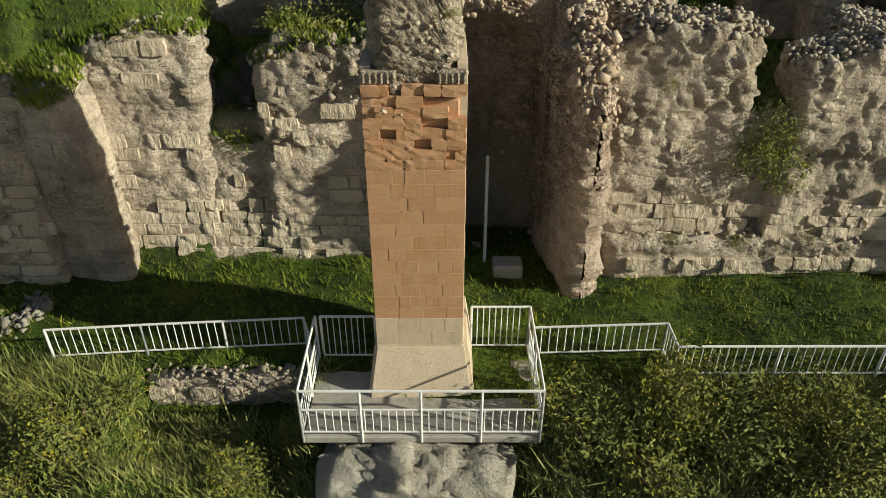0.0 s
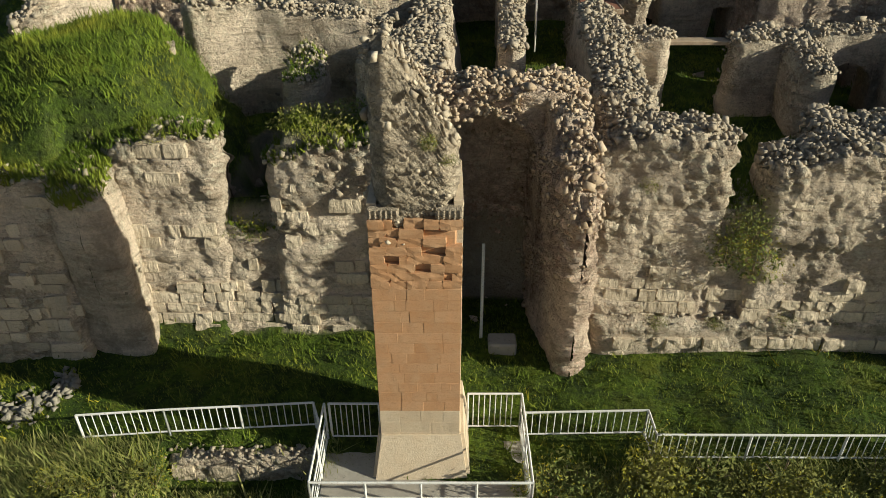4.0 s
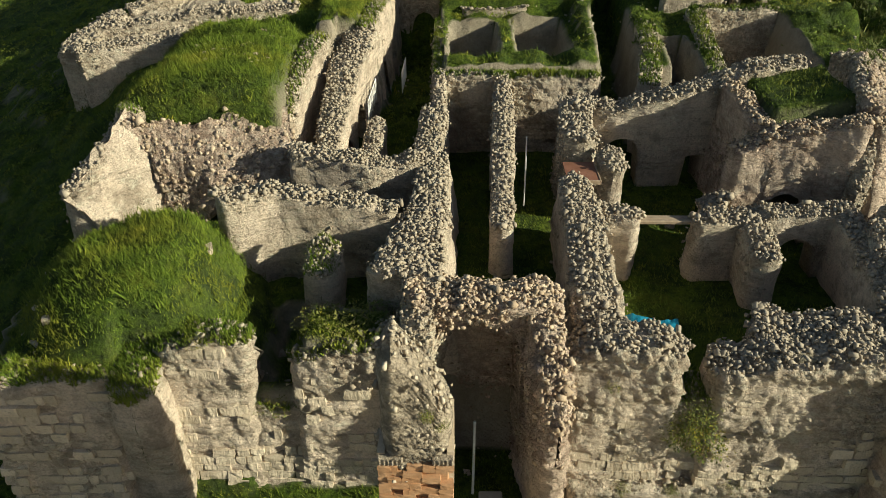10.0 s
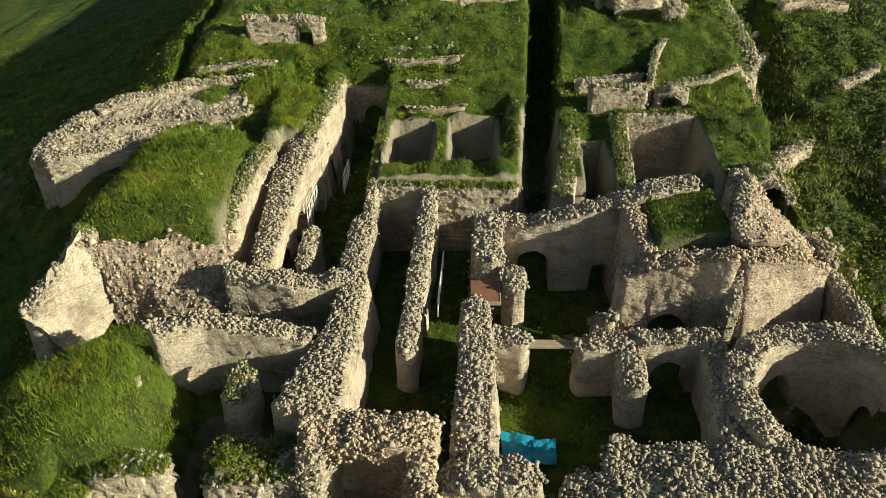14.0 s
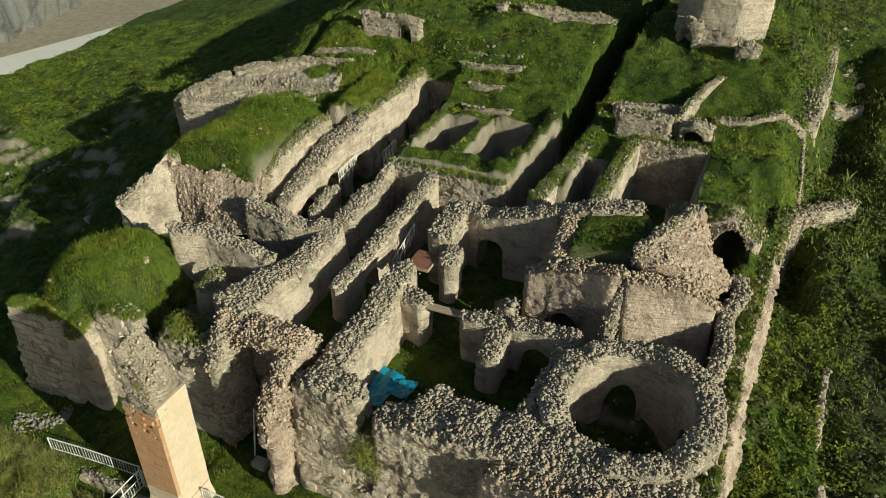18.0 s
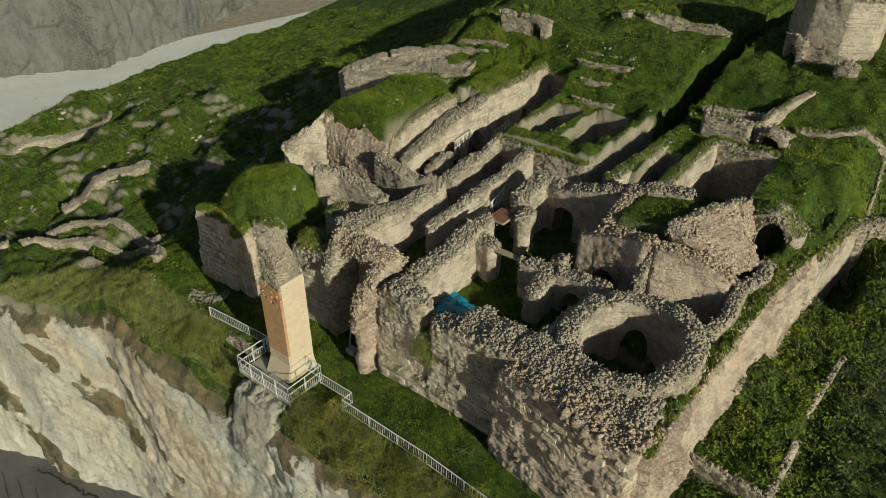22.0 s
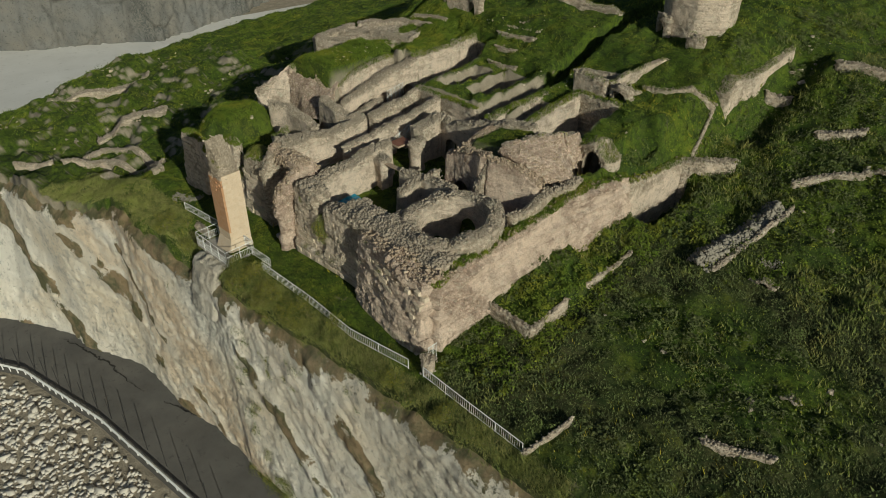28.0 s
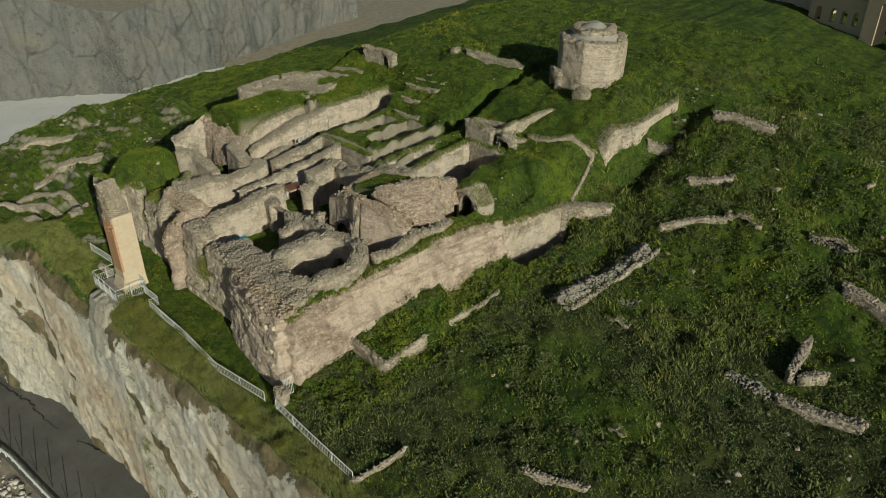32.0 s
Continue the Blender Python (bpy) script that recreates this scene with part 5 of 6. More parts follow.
wall("coursed brick-like retaining wall of the pits", [(-0.3, 30.75, 7.55, 0.5), (6.6, 30.6, 7.55, 0.5)], 3.8, right=0.75, ragged=0.1, amp=0.05, courses=0.07, ds=0.07, top_stones=0.2, grass=0.4)
wall("pit wall with grassy crown", [(-0.2, 31.0, 7.5, 0.6), (-0.2, 38.0, 7.8, 0.6)], 4.2, top_stones=0.1, grass=1.0)
wall("pit wall with grassy crown", [(6.5, 30.4, 7.5, 0.6), (6.8, 35.0, 7.6, 0.6), (7.0, 40.5, 8.3, 0.6)], 4.2, top_stones=0.1, grass=1.0)
wall("far end wall with a dark arched passage", [(-3.2, 41.7, 8.6, 0.6), (0.7, 41.7, 8.5, 0.6)], 4.2, arches=[(2.0, 0.75, 6.4, 7.4)], grass=0.8)
wall("grassy wall between two sunken passages", [(8.7, 29.6, 7.6, 0.9), (9.6, 33.0, 8.1, 0.9), (9.8, 36.0, 8.4, 0.9)], 4.2, grass=1.0, top_stones=0.15, right=0.1, left=0.1)
wall("pale wall of a sunken chamber", [(11.9, 30.4, 7.6, 0.8), (12.2, 34.0, 8.4, 0.8), (12.5, 37.0, 8.8, 0.8)], 4.4, right=0.2, grass=0.7, top_stones=0.15)
wall("back wall of a sunken chamber", [(12.3, 36.9, 8.8, 0.6), (16.6, 36.8, 8.8, 0.6)], 4.4, grass=1.0, top_stones=0.15)
wall("rubble stump inside the sunken chamber", [(15.6, 31.6, 7.0, 1.0), (16.2, 32.6, 7.4, 1.0)], 4.4, grass=0.3)

# outlying walls
wall("broad grey rubble wall of an outlying room", [(-16.9, 32.4, 8.0, 1.0), (-13.3, 33.6, 8.1, 0.9), (-8.0, 35.0, 8.6, 0.7)], 3.5, right=0.5)
wall("broad grey rubble wall of an outlying room", [(-16.9, 32.4, 8.0, 1.2), (-17.3, 34.6, 8.1, 1.3), (-16.4, 37.0, 8.6, 1.0)], 3.5)
wall("long double rubble wall in the grass", [(-17.2, 35.2, 8.2, 0.9), (-12.0, 36.4, 8.7, 0.8), (-7.4, 36.9, 8.9, 0.7)], 4.0)
wall("long rubble wall in the grass", [(-16.2, 37.5, 8.7, 0.9), (-12.0, 39.5, 9.3, 0.8), (-8.0, 40.2, 9.6, 0.7)], 5.0)
shell("rubble floor of an outlying room", [[(-16.6, 33.0, 7.55), (-12.5, 34.1, 7.8), (-8.2, 35.2, 8.2)], [(-17.0, 34.8, 7.65), (-12.3, 36.0, 8.2), (-7.6, 36.7, 8.5)]], 0.5, RUBBLE, 1.0, 0.3, seed=521, rough=0.25, name="rubble_floor")
shell("rubble floor of an outlying room", [[(-17.0, 35.5, 7.8), (-12.2, 36.7, 8.4), (-8.0, 37.2, 8.7)], [(-16.3, 37.3, 8.4), (-12.0, 39.2, 8.9), (-8.2, 40.0, 9.2)]], 0.5, RUBBLE, 1.0, 0.2, seed=522, rough=0.25, name="rubble_floor")
wall("ruined house wall with an arched gap", [(-9.0, 43.6, 12.0, 0.6), (-6.0, 43.7, 12.0, 0.6), (-4.2, 43.7, 11.9, 0.7)], 9.0, arches=[(3.6, 0.45, 11.1, 11.6)])
wall("far ruined field wall", [(1.5, 48.6, 12.5, 0.6), (5.0, 48.9, 12.4, 0.6), (8.4, 49.2, 12.1, 0.7)], 9.5, grass=0.3)
wall("far rubble stump", [(-0.2, 48.2, 12.4, 0.8), (0.6, 48.2, 12.6, 0.8)], 9.5)
wall("low stone terrace wall", [(-0.4, 43.0, 10.4, 0.35), (3.4, 43.1, 10.45, 0.35)], 8.5, ragged=0.1, grass=0.8)
wall("low stone terrace wall", [(0.4, 40.6, 9.3, 0.3), (3.2, 40.6, 9.3, 0.3)], 8.0, ragged=0.1, grass=0.8)
wall("low stone terrace wall", [(11.0, 38.2, 9.9, 0.6), (14.3, 38.2, 9.8, 0.6)], 7.8, grass=0.5)
wall("low stone terrace wall around a garden plot", [(15.6, 39.2, 9.1, 0.35), (18.5, 41.2, 8.85, 0.35), (21.3, 43.2, 8.4, 0.4)], 7.0, grass=0.7)
wall("tumbled garden wall", [(14.4, 38.4, 9.7, 0.35), (15.4, 42.0, 10.45, 0.35), (17.0, 45.0, 10.9, 0.35)], 8.0, grass=0.7)
wall("pale eroded rock edge of the upper terrace", [(21.3, 43.2, 9.3, 1.4), (21.5, 44.8, 10.2, 1.2), (22.0, 46.6, 10.0, 1.0), (22.4, 50.0, 10.4, 0.9), (22.6, 53.6, 10.9, 0.8)], 5.0, right=0.1, ragged=0.08, lean=(0, 0.5), grass=0.5)
wall("tumbled rubble mound before the tomb", [(16.6, 46.4, 12.4, 1.2), (18.0, 46.2, 12.0, 1.0)], 9.5, grass=0.4)
wall("white limestone crag under the viewing deck", [(-2.3, 8.9, -0.25, 1.1), (-0.5, 8.75, -0.15, 1.4), (1.3, 8.8, -0.3, 1.2)], -4.5, left=0.05, right=0.03, lean=(0.2, 0.9), amp=0.16, top_stones=0.0, mat=CRAG, strata=0.12)
wall("gate block of pale rubble at the wall corner", [(20.3, 11.0, 1.5, 0.9), (21.0, 11.3, 1.4, 0.9)], -0.3)


def low_wall(label, pts, up=0.4, thick=0.6, down=1.0, **kw):
    """A low wall that follows the ground."""
    line = np.array(pts, float)
    cum = np.concatenate([[0], np.cumsum(np.hypot(*np.diff(line, axis=0).T))])
    q = np.linspace(0, cum[-1], max(3, int(cum[-1] / 1.2)))
    xy = [(float(np.interp(a, cum, line[:, 0])), float(np.interp(a, cum, line[:, 1]))) for a in q]
    zs = [at_ground(*p) for p in xy]
    kw = dict(dict(ragged=0.05, amp=0.05, calm=0.35, crown=0.03, top_stones=0.5), **kw)
    return wall(label, [(x, y, z + up, thick) for (x, y), z in zip(xy, zs)], min(zs) - down, **kw)


def heap(label, pts, width=0.45, height=0.35, size=0.075, each=110):
    """Loose stones tumbled along a line."""
    g = np.random.default_rng(len(WALLS) * 13 + int(abs(pts[0][0]) * 10))
    line = np.array(pts, float)
    cum = np.concatenate([[0], np.cumsum(np.hypot(*np.diff(line, axis=0).T))])
    n = int(cum[-1] * each)
    q = g.uniform(0, cum[-1], n)
    x, y = np.interp(q, cum, line[:, 0]), np.interp(q, cum, line[:, 1])
    off = g.normal(0, 0.5, n).clip(-1, 1)
    dx, dy = line[-1] - line[0]
    k = math.hypot(dx, dy)
    x, y = x - dy / k * off * width, y + dx / k * off * width
    z = on_grid(gz, x, y) + height * (1 - np.abs(off)) * g.uniform(0.3, 1.0, n)
    v, f, sid = loose_stones(np.stack([x, y, z], 1), g, size, g.normal(0, 0.5, (n, 3)) + (0, 0, 1))
    ob = new("stone_heap", grid_mesh("stone_heap", v, f, HEAPSTONE, {"stone": sid, "joint": np.ones(len(v)), "bare": np.ones(len(v))}, shade=False))
    return tagged(ob, label, "rocks", kind="stuff")


HEAPSTONE = plain_mat("grey field stone", (0.20, 0.18, 0.145), (0.33, 0.295, 0.235), 6.0, 0.95, 0.0, 0.02, (0.28, 0.26, 0.22))
heap("long heap of grey rubble from a fallen wall", [(28.1, 29.4), (28.8, 33.5), (29.6, 38.5)], 0.85, 0.5, 0.115, 210)
# western slope
low_wall("curved path wall of pale stone", [(-37.0, 6.2), (-32.3, 8.6)], 0.5, 0.6, right=0.3)
low_wall("curved path wall of pale stone", [(-31.6, 9.4), (-29.4, 11.6), (-26.4, 12.8), (-21.0, 13.9), (-17.2, 13.6), (-16.2, 12.4)], 0.5, 0.6, right=0.3)
low_wall("curved path wall of pale stone", [(-33.2, 12.0), (-29.5, 14.2), (-26.8, 15.0), (-21.0, 15.5)], 0.5, 0.55, right=0.3)
low_wall("pale rock ledge cropping out of the slope", [(-36.0, 14.8), (-34.3, 18.1), (-32.4, 22.0)], 0.35, 1.5, top_stones=0.3, amp=0.15)
low_wall("pale rock ledge cropping out of the slope", [(-60.5, 17.5), (-54.0, 30.0)], 0.4, 1.4, top_stones=0.3, amp=0.15)
low_wall("white rock face in the path bank", [(-24.6, 10.2), (-21.8, 10.7)], 0.3, 1.2, right=0.05, top_stones=0.1)
# terraces behind the palace
low_wall("low stone terrace row in the grass", [(-0.4, 41.7), (4.0, 41.8)], 0.16, 0.32, top_stones=1.0)
low_wall("low stone terrace row in the grass", [(1.0, 39.9), (3.3, 39.9)], 0.16, 0.3, top_stones=1.0)
low_wall("low stone terrace row in the grass", [(0.9, 38.9), (4.3, 38.9)], 0.14, 0.3, top_stones=1.0)
low_wall("stone retaining wall of a grassy terrace", [(10.5, 39.8), (14.4, 40.2)], 0.5, 0.5, top_stones=1.0)
low_wall("rubble retaining wall of the garden plot", [(16.3, 40.3), (18.9, 40.6), (21.6, 42.6)], 0.25, 0.5, top_stones=1.0, grass=0.5)
low_wall("grassy stone rim of the upper field", [(23.2, 48.3), (25.1, 49.4)], 0.35, 0.6, top_stones=1.0)
low_wall("long terrace row behind the outlying rooms", [(-13.0, 41.0), (-6.9, 41.3)], 0.2, 0.4, top_stones=0.8)
wall("rocky mouth of a small cave in the terrace", [(14.6, 38.4, 9.5, 0.8), (15.55, 38.3, 9.9, 0.9), (16.5, 38.5, 9.4, 0.8)], 7.4, arches=[(0.95, 0.55, 8.7, 9.3)], name="cave_mouth", category="cave", top_stones=0.4)
# eastern field
low_wall("thin pale field wall at the end of the fence", [(28.9, 10.0), (29.6, 13.4)], 0.3, 0.22, top_stones=0.4)
low_wall("thin pale kerb climbing to the upper terrace", [(22.2, 37.6), (21.9, 40.2), (21.55, 42.7)], 0.2, 0.22, top_stones=0.6)
wall("low retaining wall of a grassy plot", [(20.3, 17.15, 2.15, 0.3), (22.0, 17.1, 2.1, 0.3), (23.75, 16.95, 2.05, 0.3)], 0.4, ragged=0.08, top_stones=0.4, courses=0.03, calm=0.4)
wall("low retaining wall of a grassy plot", [(23.8, 16.9, 2.05, 0.3), (23.9, 20.6, 2.45, 0.3)], 0.4, ragged=0.08, top_stones=0.4, calm=0.4)
low_wall("narrow pale wall crown in the grass", [(23.75, 22.9), (24.1, 27.8)], 0.22, 0.3, ragged=0.05, left=0.3, top_stones=0.3)
low_wall("straight pale kerb beside the rubble heap", [(29.2, 29.6), (30.5, 38.9)], 0.2, 0.35, ragged=0.05, top_stones=0.3)
low_wall("low tumbled field wall of pale stone", [(35.4, 16.6), (37.2, 17.3), (38.8, 17.9)], 0.18, 0.4, top_stones=1.0)
heap("low tumbled field wall", [(40.2, 30.5), (43.1, 30.7)])
low_wall("low pale field wall", [(43.1, 30.7), (45.5, 31.0), (47.8, 31.5)], 0.4, 0.7, top_stones=1.0)
low_wall("stub of a ruined hut wall", [(42.7, 36.6), (43.1, 32.4)], 0.8, 0.5)
low_wall("stub of a ruined hut wall", [(43.6, 32.6), (44.8, 33.9)], 0.6, 0.5)
low_wall("pale rock rim beside a hollow", [(29.5, 40.3), (31.2, 41.9), (33.5, 43.1)], 0.3, 0.5, top_stones=0.4)
low_wall("pale rock step along the upper field", [(28.6, 45.7), (31.7, 47.3)], 0.35, 0.7, top_stones=0.3)
low_wall("tumbled terrace wall in the upper field", [(26.6, 53.0), (31.9, 53.7)], 0.45, 0.8)
heap("loose stone row in the upper field", [(39.0, 45.0), (41.7, 44.7)])
low_wall("pale rock ledge beside a ruined cave", [(42.7, 41.0), (44.9, 40.9), (47.5, 40.4)], 0.5, 0.9)
heap("small cluster of stones round a hollow", [(30.9, 32.3), (32.4, 33.2)], 0.4, 0.12, 0.06, 60)
# northern end of the east wall: an overhanging edge with a cave below, and the broken aqueduct
wall("overhanging rock edge above a dark cave", [(20.85, 31.6, 5.5, 0.7), (21.2, 35.0, 5.3, 0.7), (21.6, 38.3, 5.3, 0.8)], -1.0, right=0.3, top_stones=0.2, calm=0.5, grass=0.9)
wall("broken aqueduct wall on the slope", [(21.6, 38.2, 5.35, 0.9), (23.4, 39.4, 5.4, 0.8), (25.1, 40.5, 5.5, 0.7)], 0.5, arches=[(1.3, 0.6, 3.4, 4.5)], top_stones=0.5, grass=0.3)
wall("pale upright slab of masonry in the grassy dome", [(-7.2, 17.1, 6.3, 0.25), (-6.75, 17.9, 6.9, 0.3)], 4.6, ds=0.06, top_stones=0.2, left=0.1, right=0.05)
wall("pale rock cropping out of the grassy dome", [(-11.4, 16.2, 5.6, 0.6), (-10.7, 16.5, 5.7, 0.6)], 4.2, ds=0.08, top_stones=0.2, right=0.1)
heap("pale boulders at the edge of the terrace", [(-11.0, 11.4), (-9.3, 12.2), (-8.9, 13.0)], 0.6, 0.1, 0.085, 60)

# ---------------------------------------------------------------- the tower
tower = tagged(new("tower"), "freestanding square tower of orange ashlar with a rubble core on top", "tower")
TX0, TX1, TY0, TY1 = -1.24, 0.36, 10.3, 12.0
core = wall("rubble core", [(-1.2, 11.1, 8.7, 1.45), (-0.9, 11.1, 9.0, 1.5), (-0.3, 11.15, 8.2, 1.45), (0.1, 11.2, 7.5, 1.4), (0.26, 11.2, 7.2, 1.3)], 5.6, mat=TOWERRUBBLE, ds=0.045, amp=0.065, cell=6.5, ragged=0.2, crown=0.1, name="rubble_core", category="core", top_stones=0.5)
for key in ("category", "kind", "label"):
    if key in core:
        del core[key]
core.parent = tower
part("shaft_core", box_bm(TX0 + 0.1, TX1 - 0.1, TY0 + 0.1, TY1 - 0.1, 0.0, 5.9, 0.03), ORANGE, tower)
rt = random.Random(11)
BLOCKS = {}


def block(w, h, d, mat, m, parent, name="block", bevel=0.008):
    key = (round(w, 2), round(h, 2), round(d, 2), mat.name, bevel)
    if key not in BLOCKS:
        bm = box_bm(-w / 2, w / 2, -d / 2, d / 2, -h / 2, h / 2, bevel)
        me = bpy.data.meshes.new(name)
        bm.to_mesh(me)
        bm.free()
        me.materials.append(mat)
        BLOCKS[key] = me
    ob = new(name, BLOCKS[key])
    ob.matrix_world = m
    ob.parent = parent
    return ob


ORANGE_WORN = []
for me in WORN[:8]:
    me = me.copy()
    me.name = "block"
    me.materials.clear()
    me.materials.append(ORANGE)
    ORANGE_WORN.append(me)


def face_of_blocks(x0, x1, z0, z1, place, mat, course=0.31, broken=None):
    z, k = z0, 0
    while z < z1 - 0.05:
        h = course
        cells = [rt.uniform(0.2, 0.6) for _ in range(rt.choice((3, 4, 5)) + (2 if course < 0.2 else 0))]
        scale = (x1 - x0) / sum(cells)
        x = x0
        for c in cells:
            w = c * scale
            gone = broken and broken(x + w / 2, z)
            high = z > 4.7 and broken
            gap = 0.004 if high else 0.001
            if not gone:
                sink = rt.choice((0.0, 0.0, 0.006, 0.012, 0.02, 0.05)) if high else 0.0
                if high:
                    worn = new("block", ORANGE_WORN[rt.randrange(8)])
                    worn.matrix_world = place(x + w / 2, z + h / 2, sink) @ Matrix.Rotation(rt.gauss(0, 0.015), 4, "Y") @ Matrix.Diagonal((w + 0.01, 0.18, h + 0.008, 1))
                    worn.parent = tower
                    x += w
                    continue
                block(w - gap, h - gap, 0.16, mat, place(x + w / 2, z + h / 2, sink + rt.uniform(-0.003, 0.003)), tower, bevel=0.012 if high else 0.005)
            x += w
        z += h
        k += 1


front = lambda x, z, j: Matrix.Translation((x, TY0 + 0.07 + j, z))
east_side = lambda y, z, j: Matrix.Translation((TX1 - 0.07 + j, y, z)) @ Matrix.Rotation(radians(90), 4, "Z")
west_side = lambda y, z, j: Matrix.Translation((TX0 + 0.07 + j, y, z)) @ Matrix.Rotation(radians(90), 4, "Z")
back_side = lambda x, z, j: Matrix.Translation((x, TY1 - 0.07 + j, z))
hole = lambda x, z: z > 5.0 and rt.random() < 0.10 + 0.1 * (z - 5.0)
face_of_blocks(TX0, TX1, 1.75, 4.75, front, ORANGE, course=0.25)
face_of_blocks(TX0, TX1, 4.75, 6.15, front, ORANGE, course=0.175, broken=hole)
face_of_blocks(TX0, TX1, 0.2, 1.72, front, CREAM)
face_of_blocks(TY0 + 0.15, TY1, 0.2, 6.3, east_side, CREAM, course=0.25)
face_of_blocks(TY0 + 0.15, TY1, 0.2, 6.4, west_side, CREAM)
face_of_blocks(TX0 + 0.16, TX1 - 0.16, 0.2, 6.4, back_side, CREAM)
for x0, x1 in ((TX0, -0.70), (-0.10, TX1)):
    strip_top = part("cornice", box_bm(x0, x1, TY0 + 0.03, TY0 + 0.22, 6.16, 6.36, 0.015), TOWERRUBBLE, tower, "grey fluted cornice fragment")
    n = int((x1 - x0) / 0.085)
    for q in range(n):
        xa = x0 + (q + 0.5) * (x1 - x0) / n
        part("flute", bar_bm((xa, TY0 + 0.035, 6.17), (xa, TY0 + 0.035, 6.33), 0.028), TOWERRUBBLE, strip_top)
bm = bmesh.new()
bmesh.ops.create_cube(bm, size=1, matrix=Matrix.LocRotScale((-0.42, 10.95, 0.5), None, (2.1, 2.2, 1.3)))
for v in bm.verts:
    if v.co.z > 0.8:
        v.co.x = -0.42 + (v.co.x + 0.42) * 0.82
        v.co.y = 11.1 + (v.co.y - 10.95) * 0.75
bmesh.ops.bevel(bm, geom=bm.edges[:], offset=0.06, segments=2, affect="EDGES")
part("plinth", bm, CREAM, tower, "broad cream masonry plinth with sloping shoulders")

# ---------------------------------------------------------------- viewing platform and fences
platform = tagged(new("viewing_platform"), "concrete viewing deck with white steel railing round the tower foot", "platform")
PX0, PX1, PY0, PY1, PZ = -2.5, 1.72, 8.95, 11.0, 0.12
part("deck", box_bm(PX0, PX1, PY0, PY1, PZ - 0.16, PZ, 0.02), CONCRETE, platform, "grey concrete slab")


def rail_run(thing, a, b, zfun, height=1.1, posts=1.05, gap=0.125, low=0.14, mid=None, baluster_top=None):
    """Posts, rails and balusters from a to b."""
    a, b = Vector((*a, 0)), Vector((*b, 0))
    L = (b - a).length
    n = max(1, round(L / posts))
    up = lambda t, h: Vector((a.x + (b.x - a.x) * t, a.y + (b.y - a.y) * t, zfun(a.x + (b.x - a.x) * t, a.y + (b.y - a.y) * t) + h))
    for k in range(n + 1):
        part("post", bar_bm(up(k / n, -0.12), up(k / n, height), 0.028), WHITEPAINT, thing)
    part("top_rail", bar_bm(up(0, height), up(1, height), 0.026), WHITEPAINT, thing)
    top = baluster_top or height
    if baluster_top:
        part("middle_rail", bar_bm(up(0, top), up(1, top), 0.02), WHITEPAINT, thing)
    part("bottom_rail", bar_bm(up(0, low), up(1, low), 0.02), WHITEPAINT, thing)
    for k in range(1, int(L / gap)):
        part("baluster", bar_bm(up(k * gap / L, low), up(k * gap / L, top), 0.011, 4), WHITEPAINT, thing)


flat = lambda x, y: PZ
rail_run(platform, (PX0, PY0), (PX1, PY0), flat, 1.12, 1.05, 0.14, baluster_top=0.68)
rail_run(platform, (PX0, PY0), (PX0, PY1), flat, 1.12, 1.0, 0.14, baluster_top=0.68)
rail_run(platform, (PX1, PY0), (PX1, PY1 + 0.3), flat, 1.12, 1.1, 0.14, baluster_top=0.68)
rail_run(platform, (PX0 + 0.1, PY1), (TX0 - 0.1, PY1), flat, 1.12, 1.0, 0.12)
rail_run(platform, (TX1 + 0.2, PY1 + 0.3), (PX1, PY1 + 0.3), flat, 1.12, 1.0, 0.12)


def fence(label, pts, height=0.78):
    f = tagged(new("fence"), label, "fence")
    for a, b in zip(pts, pts[1:]):
        za, zb = at_ground(*a), at_ground(*b)
        d = (b[0] - a[0]) ** 2 + (b[1] - a[1]) ** 2
        line = lambda x, y: za + (zb - za) * ((x - a[0]) * (b[0] - a[0]) + (y - a[1]) * (b[1] - a[1])) / d
        rail_run(f, a, b, line, height, 2.0, 0.16, low=0.12)
    return f


fence("white steel fence with leaning bars above the cliff", [(-7.8, 10.9), (-6.0, 11.1), (-2.8, 11.3), (-2.65, 10.9)])
fence("white steel fence along the grassy terrace", [(1.8, 11.1), (4.4, 11.0), (4.4, 10.3), (10.2, 10.2), (14.9, 9.9), (19.6, 10.5)])
fence("white steel fence running along the field edge", [(20.9, 10.5), (24.8, 10.3), (28.7, 10.2)])

# ---------------------------------------------------------------- the tomb and the far house
tomb = tagged(new("tomb"), "square domed stone tomb with a broken low octagonal drum", "tomb")
TC = Vector((15.3, 50.4, 0))
corners = []
for k in range(8):
    a = radians(20 + 45 * k)
    r = 2.75 if k % 2 else 2.75
    corners.append((TC.x + r * math.cos(a), TC.y + r * math.sin(a)))


def under(ob, parent):
    for key in ("category", "kind", "label"):
        if key in ob:
            del ob[key]
    ob.parent = parent
    return ob


under(wall("", [(x, y, 15.9, 0.7) for x, y in corners], 10.8, closed=True, left=0.3, right=0.12, ragged=0.2, amp=0.08, name="body", category="part", seed=900, top_stones=0.5), tomb)
bm = bmesh.new()
bmesh.ops.create_cone(bm, cap_ends=True, segments=24, radius1=2.6, radius2=1.95, depth=0.5, matrix=Matrix.Translation((TC.x, TC.y, 15.95)))
part("roof", bm, CONCRETE, tomb, "grey stone roof")
drum = [(TC.x + 1.65 * math.cos(k * math.tau / 12), TC.y + 1.65 * math.sin(k * math.tau / 12), 16.75, 0.6) for k in range(12)]
under(wall("", drum, 15.9, closed=True, left=0.6, right=0.5, ragged=0.12, amp=0.06, name="drum", category="part", seed=910), tomb)
bm = bmesh.new()
